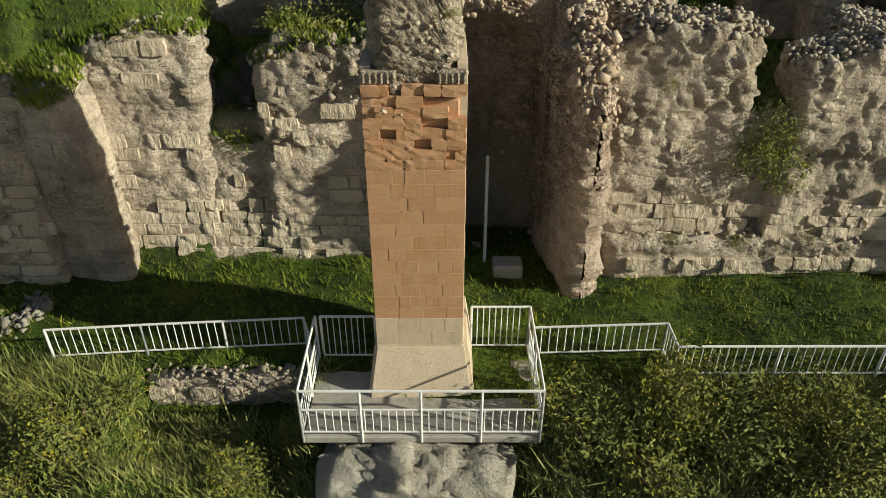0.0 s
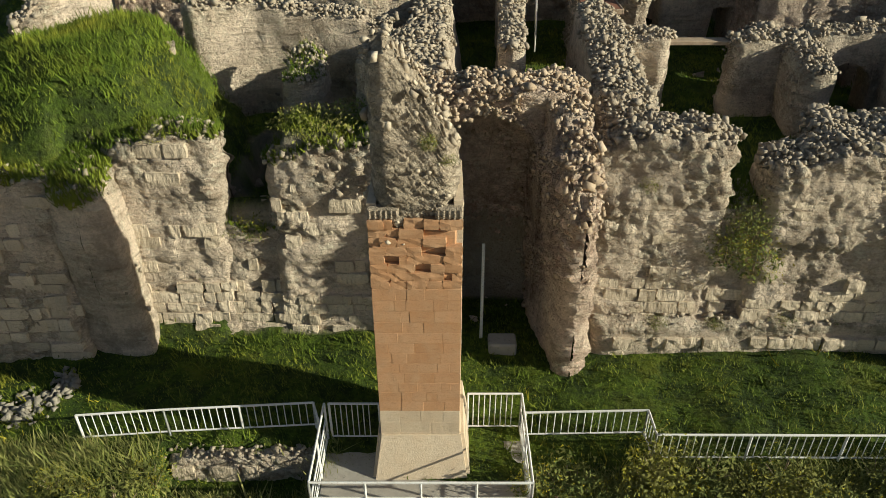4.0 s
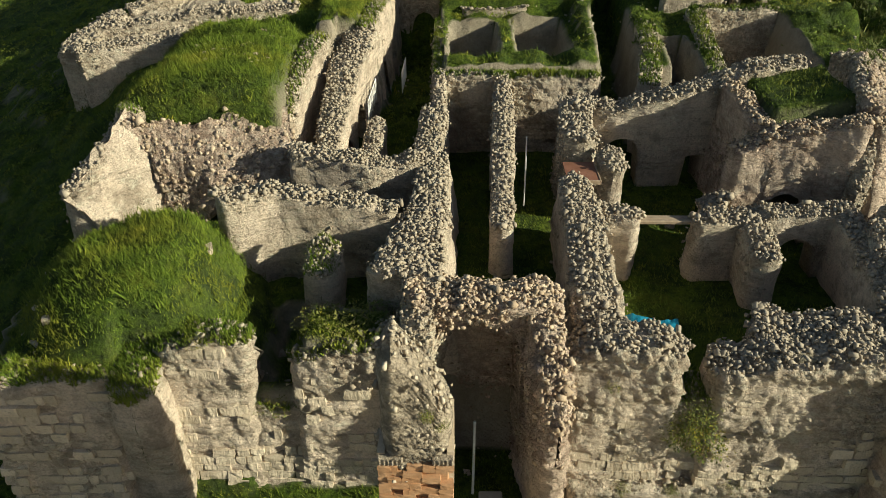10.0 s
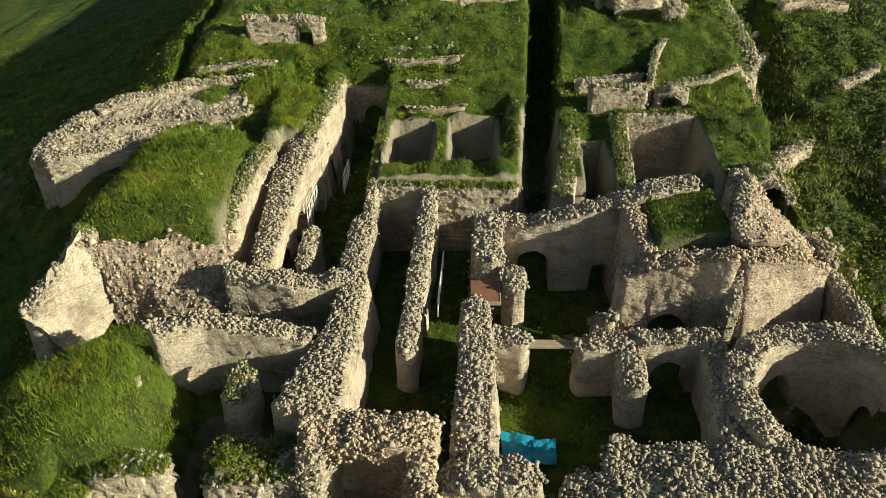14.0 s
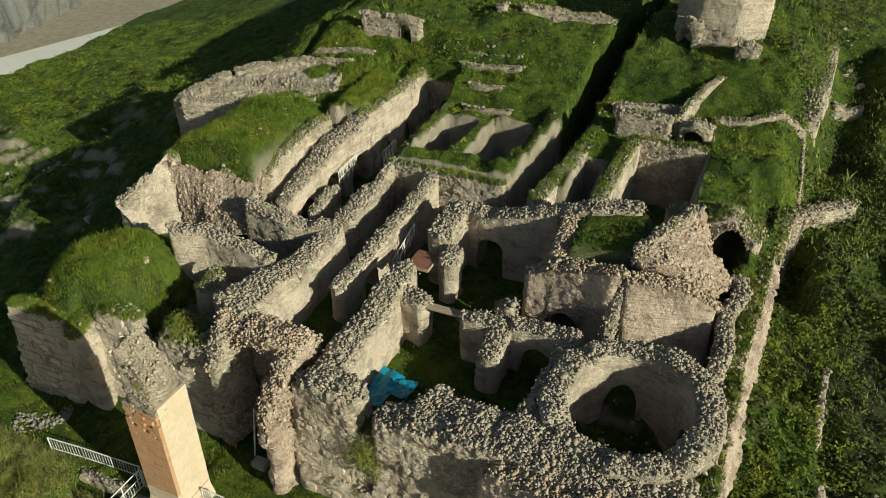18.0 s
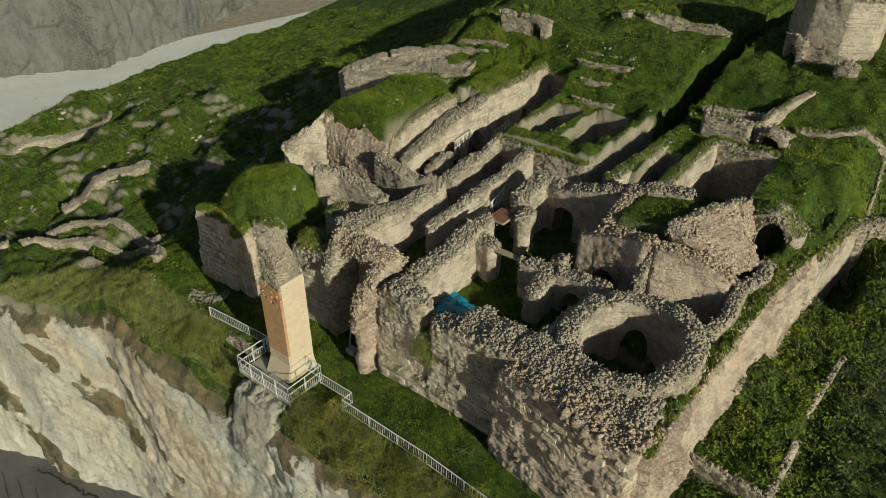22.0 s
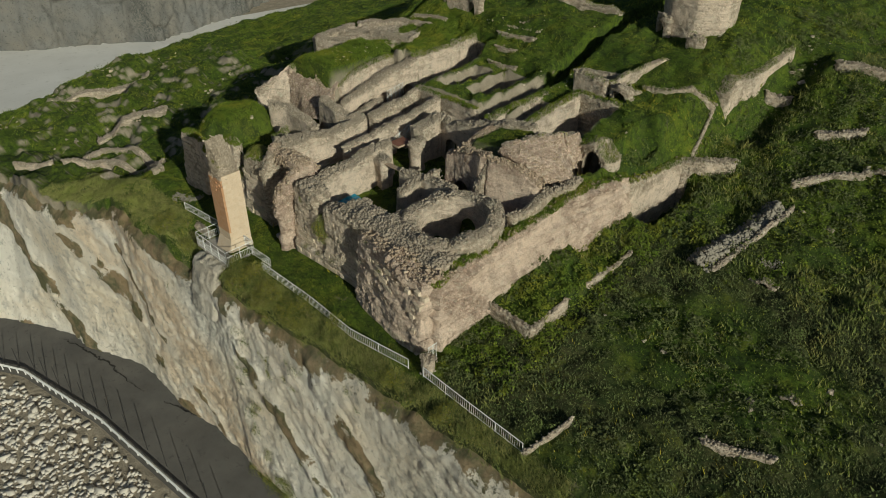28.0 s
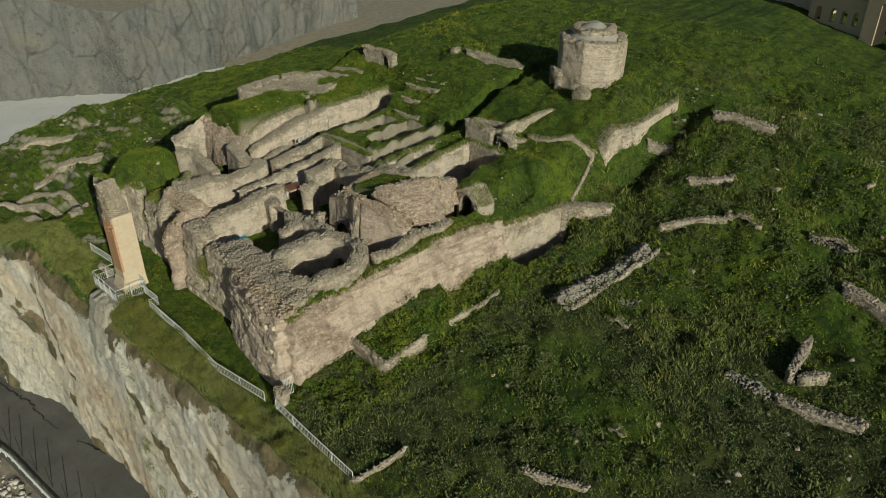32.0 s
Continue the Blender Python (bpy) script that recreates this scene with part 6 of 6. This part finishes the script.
bmesh.ops.create_cone(bm, cap_ends=True, segments=16, radius1=1.5, radius2=0.5, depth=0.5, matrix=Matrix.Translation((TC.x, TC.y, 16.85)))
part("dome_stump", bm, CONCRETE, tomb, "broken flat dome")
hut = [(12.7, 48.0, 13.0, 0.4), (13.6, 47.3, 13.2, 0.4), (14.4, 47.3, 12.9, 0.4)]
under(wall("", hut, 11.0, arches=[(0.9, 0.4, 12.2, 12.6)], name="porch", category="part", seed=920, top_stones=0.5), tomb)

# ---------------------------------------------------------------- grass, scrub and flowers
def tufts(name, label, area, count, mat, keep, height, width, blades, seed, spread=0.06):
    """Blades of grass or scrub as one mesh, over the rectangle area, where keep(x, y, z, rock, scrub) allows."""
    g = np.random.default_rng(seed)
    x, y = g.uniform(area[0], area[1], count), g.uniform(area[2], area[3], count)
    z = on_grid(gz, x, y)
    ok = keep(x, y, z, on_grid(rock, x, y), on_grid(scrub, x, y)) > g.random(count)
    x, y, z = x[ok], y[ok], z[ok]
    k = len(x)
    size = g.lognormal(0, 0.35, k)
    base = np.repeat(np.stack([x, y, z], 1), blades, 0)
    base[:, :2] += g.normal(0, spread, (k * blades, 2))
    size = np.repeat(size, blades)
    ang = g.uniform(0, math.tau, k * blades)
    lean_ = g.normal(0, 0.45, (k * blades, 2)) + (-0.15, 0.1)
    h = height * size * g.uniform(0.6, 1.2, k * blades)
    w = width * size
    across = np.stack([np.cos(ang) * w, np.sin(ang) * w, np.zeros_like(w)], 1)
    tip = base + np.stack([lean_[:, 0] * h, lean_[:, 1] * h, h], 1)
    v = np.stack([base - across, base + across, tip], 1).reshape(-1, 3)
    v[:, 2] -= 0.02
    f = np.arange(len(v)).reshape(-1, 3)
    ob = new(name, grid_mesh(name, v, f, mat, shade=False))
    return tagged(ob, label, "grass" if "grass" in name else "plants", kind="stuff")


def patchy(x, y, scale, seed):
    return fbm(np.stack([x, y, np.zeros_like(x)], 1), scale, seed)


tufts("grass", "lush spring grass on the terrace and mounds", (-20, 21.5, 8, 46), 130000, GRASS,
      lambda x, y, z, r, s: (r < 0.3) * (z > -6) * (0.8 + 0.4 * patchy(x, y, 0.5, 31)), 0.10, 0.010, 4, 1, 0.08)
tufts("mound_grass", "tall windswept grass on the palace mounds", (-13, -3, 14.8, 43), 42000, GRASS,
      lambda x, y, z, r, s: (r < 0.4) * (z > 5.0) * 1.0, 0.13, 0.010, 5, 6, 0.1)
tufts("meadow_grass", "spring grass on the slopes round the ruin", (-74, 62, 8, 75), 105000, GRASS,
      lambda x, y, z, r, s: (r < 0.3) * (z > -12) * (1 - s) * ((x < -20) | (x > 21.5) | (y > 46)) * 0.95, 0.13, 0.026, 3, 2, 0.16)
tufts("scrub", "low brown-green thistle scrub on the eastern field", (19, 62, 8, 50), 85000, SCRUB,
      lambda x, y, z, r, s: (r < 0.3) * s * (0.75 + 0.5 * patchy(x, y, 1.4, 36)), 0.10, 0.032, 5, 3, 0.14)
tufts("verge_scrub", "dense dry scrub on the cliff verge", (1.6, 32, 7.2, 10.2), 34000, VERGE,
      lambda x, y, z, r, s: (z > -4) * (s > 0.3) * 0.95, 0.2, 0.011, 6, 4, 0.12)
tufts("verge_grass", "tall yellow-green grass on the cliff verge", (-26, -2.3, 5.0, 10.9), 36000, VERGE,
      lambda x, y, z, r, s: (z > -5) * (r < 0.6) * (0.7 + 0.6 * patchy(x, y, 0.6, 41)) * (1 - box_mask(x, y, -6.2, -2.4, 10.1, 10.9, 0.1)), 0.19, 0.010, 6, 14, 0.12)
tufts("shrub_patches", "dark green shrubs filling the hollows of the field", (22, 62, 9, 66), 26000, BUSH,
      lambda x, y, z, r, s: (r < 0.3) * smooth(0.12, 0.35, patchy(x, y, 0.28, 35)) * (0.25 + 0.75 * (y > 26)), 0.22, 0.035, 8, 7, 0.24)
tufts("yellow_flowers", "patches of yellow mustard flowers in the grass", (-14, 46, 8, 62), 90000, FLOWER,
      lambda x, y, z, r, s: (r < 0.3) * (z > -6) * smooth(0.2, 0.5, patchy(x, y, 0.2, 33)) * (0.08 + 0.3 * (y > 38)), 0.2, 0.014, 3, 5, 0.12)


def tussocks(name, label, area, count, mat, keep, radius, height, leaves, seed):
    """Low rounded clumps of weeds, each a dome of many leaves, joined over a whole field."""
    g = np.random.default_rng(seed)
    x, y = g.uniform(area[0], area[1], count), g.uniform(area[2], area[3], count)
    z = on_grid(gz, x, y)
    ok = keep(x, y, z, on_grid(rock, x, y), on_grid(scrub, x, y)) > g.random(count)
    x, y, z = x[ok], y[ok], z[ok]
    k = len(x)
    r = radius * g.lognormal(0, 0.4, k)
    a, u = g.uniform(0, math.tau, (k, leaves)), g.random((k, leaves)) ** 0.5
    px, py = x[:, None] + r[:, None] * u * np.cos(a), y[:, None] + r[:, None] * u * np.sin(a)
    pz = on_grid(gz, px.ravel(), py.ravel()).reshape(px.shape) + height * (r / radius)[:, None] * np.sqrt(1 - u * u) * g.uniform(0.5, 1.1, (k, leaves))
    c = np.stack([px, py, pz], -1).reshape(-1, 3)
    n = len(c)
    d1, d2 = g.normal(0, 1, (n, 3)), g.normal(0, 1, (n, 3))
    d2[:, 2] *= 0.5
    size = 0.075 * g.uniform(0.6, 1.5, n)[:, None]
    d1 *= size / np.linalg.norm(d1, axis=1, keepdims=True)
    d2 *= size / np.linalg.norm(d2, axis=1, keepdims=True)
    v = np.stack([c - d1, c + d1, c + 1.5 * d2], 1).reshape(-1, 3)
    return tagged(new(name, grid_mesh(name, v, np.arange(len(v)).reshape(-1, 3), mat, shade=False)), label, "plants", kind="stuff")


outside = lambda x, y: 1 - box_mask(x, y, -13.0, 19.8, 8.0, 30.6, 0.3)
tussocks("weed_clumps", "low dark green weed clumps on the field", (20, 60, 11, 64), 5200, SCRUB,
         lambda x, y, z, r, s: (r < 0.3) * (z > -6) * outside(x, y) * (1 - 0.75 * s) * smooth(-0.2, 0.25, patchy(x, y, 0.3, 51)), 0.42, 0.30, 34, 21)
tussocks("bright_clumps", "bright yellow-green weed clumps in the grass", (-12, 58, 31, 66), 3000, GRASS,
         lambda x, y, z, r, s: (r < 0.3) * (z > -6) * smooth(0.0, 0.3, patchy(x, y, 0.22, 52)), 0.38, 0.28, 34, 22)
tussocks("plot_clumps", "bright green weeds filling the walled plot", (20.6, 25.5, 12.5, 33), 420, GRASS,
         lambda x, y, z, r, s: (r < 0.3) * 0.8, 0.34, 0.25, 34, 23)
tussocks("slope_clumps", "grass clumps on the western slope", (-66, -13, 9, 60), 3600, GRASS,
         lambda x, y, z, r, s: (r < 0.3) * (z > -12) * smooth(-0.1, 0.3, patchy(x, y, 0.2, 53)), 0.5, 0.22, 26, 24)


def shrub(label, seed, r, h, leaves, flowers):
    """A bush of many leaves on thin stems; the prototype stands at the origin."""
    g = np.random.default_rng(seed)
    thing = tagged(new("shrub"), label, "shrub", group="shrubs on the verge")
    bm = bmesh.new()
    for k in range(7):
        a = k * 0.9 + g.random()
        d = Vector((math.cos(a) * 0.5 * r, math.sin(a) * 0.5 * r, h * 0.7))
        m = Matrix.Translation(d / 2) @ d.to_track_quat("Z", "Y").to_matrix().to_4x4()
        bmesh.ops.create_cone(bm, segments=4, radius1=0.012, radius2=0.005, depth=d.length, matrix=m)
    part("stem", bm, WOOD, thing)
    def cloud(n, size, rr):
        c = g.normal(0, 1, (n, 3))
        c /= np.linalg.norm(c, axis=1, keepdims=True)
        c *= (g.random(n) ** 0.4)[:, None] * rr
        lump = 1 + 0.35 * vnoise(c, 2.2 / r, seed)
        c = c * lump[:, None] * (r, r, h * 0.62) + (0, 0, h * 0.5)
        u, w = g.normal(0, 1, (n, 3)), g.normal(0, 1, (n, 3))
        u /= np.linalg.norm(u, axis=1, keepdims=True)
        w /= np.linalg.norm(w, axis=1, keepdims=True)
        s = size * g.uniform(0.6, 1.4, n)[:, None]
        v = np.stack([c - u * s, c + u * s * 0.6 + w * s, c + u * s], 1).reshape(-1, 3)
        v[:, 2] = np.maximum(v[:, 2], 0.0)
        return v
    v = cloud(int(1.3 * leaves), 0.036, 1.0)
    ob = new("foliage", grid_mesh("foliage", v, np.arange(len(v)).reshape(-1, 3), BUSH, shade=False))
    ob.parent = thing
    ob["kind"] = "stuff"
    if flowers:
        v = cloud(2 * flowers, 0.022, 1.12)
        v[:, 2] += 0.04
        ob = new("blossom", grid_mesh("blossom", v, np.arange(len(v)).reshape(-1, 3), FLOWER, shade=False))
        ob.parent = thing
        ob["kind"] = "stuff"
    return thing


protos = [shrub("olive-green shrub on the stony verge", 61, 0.55, 0.6, 700, 0),
          shrub("green shrub with yellow flower heads", 62, 0.45, 0.7, 500, 220),
          shrub("low grey-green bush on the stony verge", 63, 0.6, 0.45, 600, 40),
          shrub("dark green bush growing on the ruin", 64, 0.7, 0.75, 900, 0)]
gs = random.Random(8)
spots = []
for _ in range(120):
    x = gs.uniform(1.9, 12.0)
    spots.append((x, gs.uniform(7.3, 9.9), gs.choice([0, 1, 1, 2, 2])))
for _ in range(16):
    spots.append((gs.uniform(12, 28), gs.uniform(8.6, 10.0), gs.choice([0, 1, 2])))
for _ in range(16):
    spots.append((gs.uniform(-8.5, -2.6), gs.uniform(7.8, 10.2), gs.choice([1, 1, 2])))
used = set()
for x, y, k in spots:
    m = Matrix.LocRotScale((x, y, at_ground(x, y) - 0.06), Euler((0, 0, gs.uniform(0, 6.3))), None)
    s = gs.uniform(0.8, 1.6)
    if k not in used:
        used.add(k)
        protos[k].scale = (s, s, s)
        protos[k].matrix_basis = m @ Matrix.Diagonal((s, s, s, 1))
    else:
        d = copy_thing(protos[k], m)
        d.scale = (s, s, s * gs.uniform(0.8, 1.2))
for x, y, z, s in ((-2.7, 15.6, 5.3, 1.5), (-3.4, 15.9, 5.3, 1.1), (-1.9, 16.1, 5.4, 1.2)):
    d = copy_thing(protos[3] if 3 in used else protos[2], Matrix.Translation((x, y, z)))
    d.scale = (s, s, s)
used.add(3)
protos[3].matrix_basis = Matrix.Translation((7.0, 14.2, 3.7))
protos[3]["label"] = "yellow-green bush hanging from the wall gap"

# plants rooted in the walls
for x, y, z, s, k in ((6.6, 14.0, 2.9, 1.2, 1), (7.3, 13.95, 2.6, 1.4, 1), (7.0, 14.05, 3.3, 1.1, 1), (4.6, 14.2, 4.7, 0.5, 1), (5.2, 13.75, 1.25, 0.5, 2), (6.6, 13.7, 1.25, 0.45, 2),
                      (8.3, 13.85, 1.3, 0.6, 2), (9.6, 13.9, 1.3, 0.5, 2), (10.9, 13.95, 1.35, 0.45, 1), (-6.4, 15.0, 5.6, 0.7, 2), (-4.6, 15.0, 3.0, 0.9, 1), (-5.0, 15.1, 3.1, 0.7, 2),
                      (-0.2, 10.4, 7.5, 0.35, 1), (0.1, 10.5, 7.2, 0.3, 2), (15.0, 12.6, 4.4, 0.5, 2), (17.2, 13.4, 5.7, 0.6, 1), (13.2, 13.2, 5.5, 0.5, 2), (10.6, 14.2, 5.5, 0.5, 1)):
    d = copy_thing(protos[k], Matrix.Translation((x, y, z - 0.1)))
    d.scale = (s, s, s)
    d["label"] = "tuft of weeds rooted in the old masonry"

# ---------------------------------------------------------------- small things inside the ruin
def sheet(name, label, corners, mat, category, wrinkle=0.08, n=22, seed=1, thick=0.012):
    """A thin lying sheet between four corners, wrinkled."""
    u = np.linspace(0, 1, n)
    U, V = np.meshgrid(u, u)
    c = np.array(corners, float)
    p = ((1 - U) * (1 - V))[..., None] * c[0] + (U * (1 - V))[..., None] * c[1] + (U * V)[..., None] * c[2] + ((1 - U) * V)[..., None] * c[3]
    p = p.reshape(-1, 3)
    p[:, 2] += wrinkle * (np.abs(fbm(p, 1.8, seed)) + 0.4 * fbm(p, 5.0, seed + 2))
    low = p - (0, 0, thick)
    i = (np.arange(n - 1)[:, None] * n + np.arange(n - 1)[None, :]).ravel()
    f = np.stack([i, i + 1, i + n + 1, i + n], 1)
    ob = new(name, grid_mesh(name, np.vstack([p, low]), np.vstack([f, f[:, ::-1] + n * n]), mat))
    return tagged(ob, label, category)


zt = at_ground(6.5, 17.4) + 0.12
tarp = tagged(new("tarpaulin"), "crumpled blue plastic sheet lying on the court floor", "tarpaulin")
for nm, cs in (("sheet", [(5.55, 16.0, zt), (6.5, 16.1, zt), (6.7, 18.2, zt), (5.5, 18.4, zt)]), ("folded_sheet", [(6.6, 16.9, zt + 0.05), (7.35, 16.9, zt + 0.05), (7.45, 18.0, zt + 0.05), (6.62, 18.0, zt + 0.05)])):
    s_ = sheet(nm, "", cs, TARP, "", 0.2, seed=4)
    s_.parent = tarp
hatch = tagged(new("stair_hatch"), "rusty brown sheet roof over a stair hatch between two wall ends", "roof sheet")
bm = box_bm(4.45, 5.6, 22.95, 24.45, 6.30, 6.34, 0.01)
part("sheet", bm, RUST, hatch)
part("edge_strip", box_bm(4.45, 5.6, 22.90, 22.96, 6.2, 6.36, 0.01), WOOD, hatch, "pale timber edge")
part("edge_strip", box_bm(5.6, 5.65, 22.9, 24.45, 6.2, 6.36, 0.01), WOOD, hatch, "pale timber edge")
lintel = tagged(new("lintel"), "weathered timber plank bridging two wall ends", "plank")
part("plank", box_bm(6.35, 8.5, 20.62, 20.82, 5.92, 6.04, 0.015), WOOD, lintel)
part("plank", box_bm(6.4, 8.45, 20.84, 21.05, 5.93, 6.03, 0.015), WOOD, lintel)
pole = tagged(new("pole"), "thin pale pole leaning in the entrance niche", "pole")
part("shaft", bar_bm((0.98, 14.2, 0.1), (1.0, 14.7, 2.9), 0.04, 8), WHITEPAINT, pole)
chest = tagged(new("stone_block"), "grey stone block in the shade of the entrance niche", "stone block")
part("block", box_bm(1.15, 1.85, 13.7, 14.2, 0.0, 0.55, 0.04), CONCRETE, chest)


def stair_rail(label, a, b, dz):
    f = tagged(new("stair_railing"), label, "railing")
    a, b = Vector(a), Vector(b)
    for k in range(5):
        p = a.lerp(b, k / 4)
        part("post", bar_bm(p, p + Vector((0, 0, dz)), 0.025), WHITEPAINT, f)
    part("rail", bar_bm(a + Vector((0, 0, dz)), b + Vector((0, 0, dz)), 0.025), WHITEPAINT, f)
    part("rail", bar_bm(a + Vector((0, 0, dz * 0.5)), b + Vector((0, 0, dz * 0.5)), 0.02), WHITEPAINT, f)
    for k in range(4):
        part("brace", bar_bm(a.lerp(b, k / 4), a.lerp(b, (k + 1) / 4) + Vector((0, 0, dz)), 0.018), WHITEPAINT, f)


stair_rail("white timber stair railing between the hall walls", (3.1, 24.2, 4.6), (3.3, 26.4, 5.6), 0.9)
stair_rail("light timber scaffold railing in the vault", (-3.3, 29.8, 5.6), (-3.1, 31.6, 6.0), 1.0)
stair_rail("light timber scaffold railing in the vault", (-2.0, 33.0, 5.8), (-1.9, 34.6, 6.0), 1.0)
gate = tagged(new("gate"), "small white steel gate at the wall corner", "gate")
for k in range(7):
    y = 11.5 + 0.11 * k
    part("bar", bar_bm((20.35, y, 0.5), (20.35, y, 1.9), 0.016, 5), WHITEPAINT, gate)
part("rail", bar_bm((20.35, 11.45, 1.85), (20.35, 12.2, 1.85), 0.022), WHITEPAINT, gate)
part("rail", bar_bm((20.35, 11.45, 0.6), (20.35, 12.2, 0.6), 0.022), WHITEPAINT, gate)

# ---------------------------------------------------------------- the roadside below
barrier = tagged(new("guard_rail"), "pale steel guard rail with thin posts along the road edge", "guard rail")
line = [(-60, -29, 0), (-34, -7.6, 0), (-24, -2.3, 0), (-12, 0.2, 0), (6, 1.9, 0), (30, 3.3, 0)]
la = np.array(line, float)
tt = np.linspace(0, 5, 61)
lx, ly = np.interp(tt, range(6), la[:, 0]), np.interp(tt, range(6), la[:, 1])
for k in range(len(tt) - 1):
    a, b2 = (lx[k], ly[k], ROAD_Z + 0.7), (lx[k + 1], ly[k + 1], ROAD_Z + 0.7)
    part("beam", bar_bm(a, b2, 0.14, 4), WHITEPAINT, barrier)
    part("post", bar_bm((lx[k], ly[k], ROAD_Z - 0.1), (lx[k], ly[k], ROAD_Z + 0.75), 0.06, 5), WHITEPAINT, barrier)
    if k % 2 == 0 and k < 50:
        pl_ = tagged(new("fence_post"), "thin dark steel post beside the road", "post", group="posts along the road")
        part("shaft", bar_bm((lx[k], ly[k] + 0.9, ROAD_Z), (lx[k], ly[k] + 0.9, ROAD_Z + 2.6), 0.035, 5), DARKMETAL, pl_)
g = np.random.default_rng(77)
RIPRAP = plain_mat("pale riprap", (0.50, 0.455, 0.385), (0.62, 0.57, 0.49), 1.2, 0.95, 0.0, 0.05, (0.36, 0.33, 0.28))
rx, ry = g.uniform(-60, 14, 15000), g.uniform(-34, 4, 15000)
ok = ry < np.interp(rx, la[:, 0], la[:, 1]) - 0.8
rx, ry = rx[ok], ry[ok]
sv, sf, sid = loose_stones(np.stack([rx, ry, on_grid(gz, rx, ry) + 0.02], 1), g, 0.22, np.tile((0.0, 0.0, 1.0), (len(rx), 1)) + g.normal(0, 0.3, (len(rx), 3)))
tagged(new("riprap", grid_mesh("riprap", sv, sf, RIPRAP, shade=False)), "bank of pale broken limestone blocks below the road", "rocks", kind="stuff")

# rocks that crop out of the slopes
def outcrops(label, area, count, size, seed, keep=None):
    g = np.random.default_rng(seed)
    x, y = g.uniform(area[0], area[1], count), g.uniform(area[2], area[3], count)
    lump = patchy(x, y, 0.25, seed)
    ok = lump > 0.27
    x, y = x[ok], y[ok]
    z = on_grid(gz, x, y)
    ok = z > -14
    x, y, z = x[ok], y[ok], z[ok]
    sv, sf, sid = loose_stones(np.stack([x, y, z - 0.02], 1), g, size, np.tile((0.0, 0.0, 1.0), (len(x), 1)) + g.normal(0, 0.25, (len(x), 3)))
    ob = new("outcrop", grid_mesh("outcrop", sv, sf, RUBBLE, {"stone": sid, "joint": np.ones(len(sv)), "bare": np.ones(len(sv))}, shade=False))
    tagged(ob, label, "rocks", kind="stuff")


outcrops("pale limestone rocks cropping out of the western slope", (-70, -15, 9, 40), 700, 0.2, 91)
outcrops("scattered stones in the eastern grass", (22, 60, 20, 60), 700, 0.2, 92)
outcrops("fallen stones lying round the ruin", (-12, 20, 15, 46), 1500, 0.09, 93)

# ---------------------------------------------------------------- the far khan-like house
house = tagged(new("house"), "long grey stone house with arched windows and a great open arch", "house")
hx = Matrix.Translation((24.6, 87.0, 11.2)) @ Matrix.Rotation(radians(-14), 4, "Z")


def placed(bm):
    bmesh.ops.transform(bm, matrix=hx, verts=bm.verts)
    return bm


def arch_wall(x0, x1, y0, y1, z0, z1, openings):
    """A wall panel with arched openings (x, half width, sill, spring) cut through."""
    bm = bmesh.new()
    edges = sorted([x0, x1] + [v for o in openings for v in (o[0] - o[1], o[0] + o[1])])
    def slab(a, b, c, d):
        bmesh.ops.create_cube(bm, size=1, matrix=Matrix.LocRotScale(((a + b) / 2, (y0 + y1) / 2, (c + d) / 2), None, (b - a, y1 - y0, d - c)))
    for a, b in zip(edges, edges[1:]):
        o = next((o for o in openings if abs((a + b) / 2 - o[0]) < o[1]), None)
        if not o:
            slab(a, b, z0, z1)
            continue
        if o[2] > z0:
            slab(a, b, z0, o[2])
        n = 10
        for k in range(n):
            xa, xb = a + (b - a) * k / n, a + (b - a) * (k + 1) / n
            u = ((xa + xb) / 2 - o[0]) / o[1]
            slab(xa, xb, o[3] + o[1] * math.sqrt(max(0, 1 - u * u)), z1)
    return bm


wins = [(-2.4, 0.35, 1.7, 2.9), (-0.6, 0.35, 1.7, 2.9), (0.8, 0.35, 1.7, 2.9), (2.2, 0.35, 1.7, 2.9)]
part("front_wall", placed(arch_wall(-3.6, 3.4, -0.3, 0.3, 0, 4.6, wins)), CREAM, house)
part("side_wall", placed(box_bm(-3.6, -3.1, 0.32, 7, 0, 4.6)), CREAM, house)
part("roof", placed(box_bm(-3.7, 3.5, -0.35, 7, 4.62, 4.9, 0.05)), CONCRETE, house, "flat grey roof")
part("back_wall", placed(box_bm(-3.08, 3.4, 6.4, 7, 0, 4.6)), CONCRETE, house)
part("arch_wall", placed(arch_wall(3.5, 13.0, -0.9, 1.2, 0, 8.5, [(7.6, 2.5, 0.0, 3.6)])), CREAM, house, "tall wall with a great open arch")
part("arch_back_wall", placed(box_bm(3.5, 13.0, 5, 5.6, 0, 8.3)), CONCRETE, house)
part("annex_wall", placed(box_bm(-9.5, -3.7, 1.2, 6.0, 0.8, 5.2, 0.05)), CREAM, house, "plain stone annex")

# ---------------------------------------------------------------- holes and caves in the eastern field
for x, y, z, s in ((32.3, 30.6, 3.4, 0.9), (34.5, 43.5, 5.8, 1.4), (37.6, 22.4, 1.7, 0.6), (40.5, 45.0, 6.3, 1.7)):
    zz = at_ground(x, y)
    wall("low rocky cave mouth in the grass", [(x - s, y, zz + 0.22 * s, 0.35), (x, y + 0.15, zz + 0.5 * s, 0.5), (x + s, y, zz + 0.2 * s, 0.35)], zz - 0.6, arches=[(s * 1.0, s * 0.55, zz - 0.1, zz + 0.28 * s)], name="cave_mouth", category="cave", top_stones=0.2, grass=0.8)
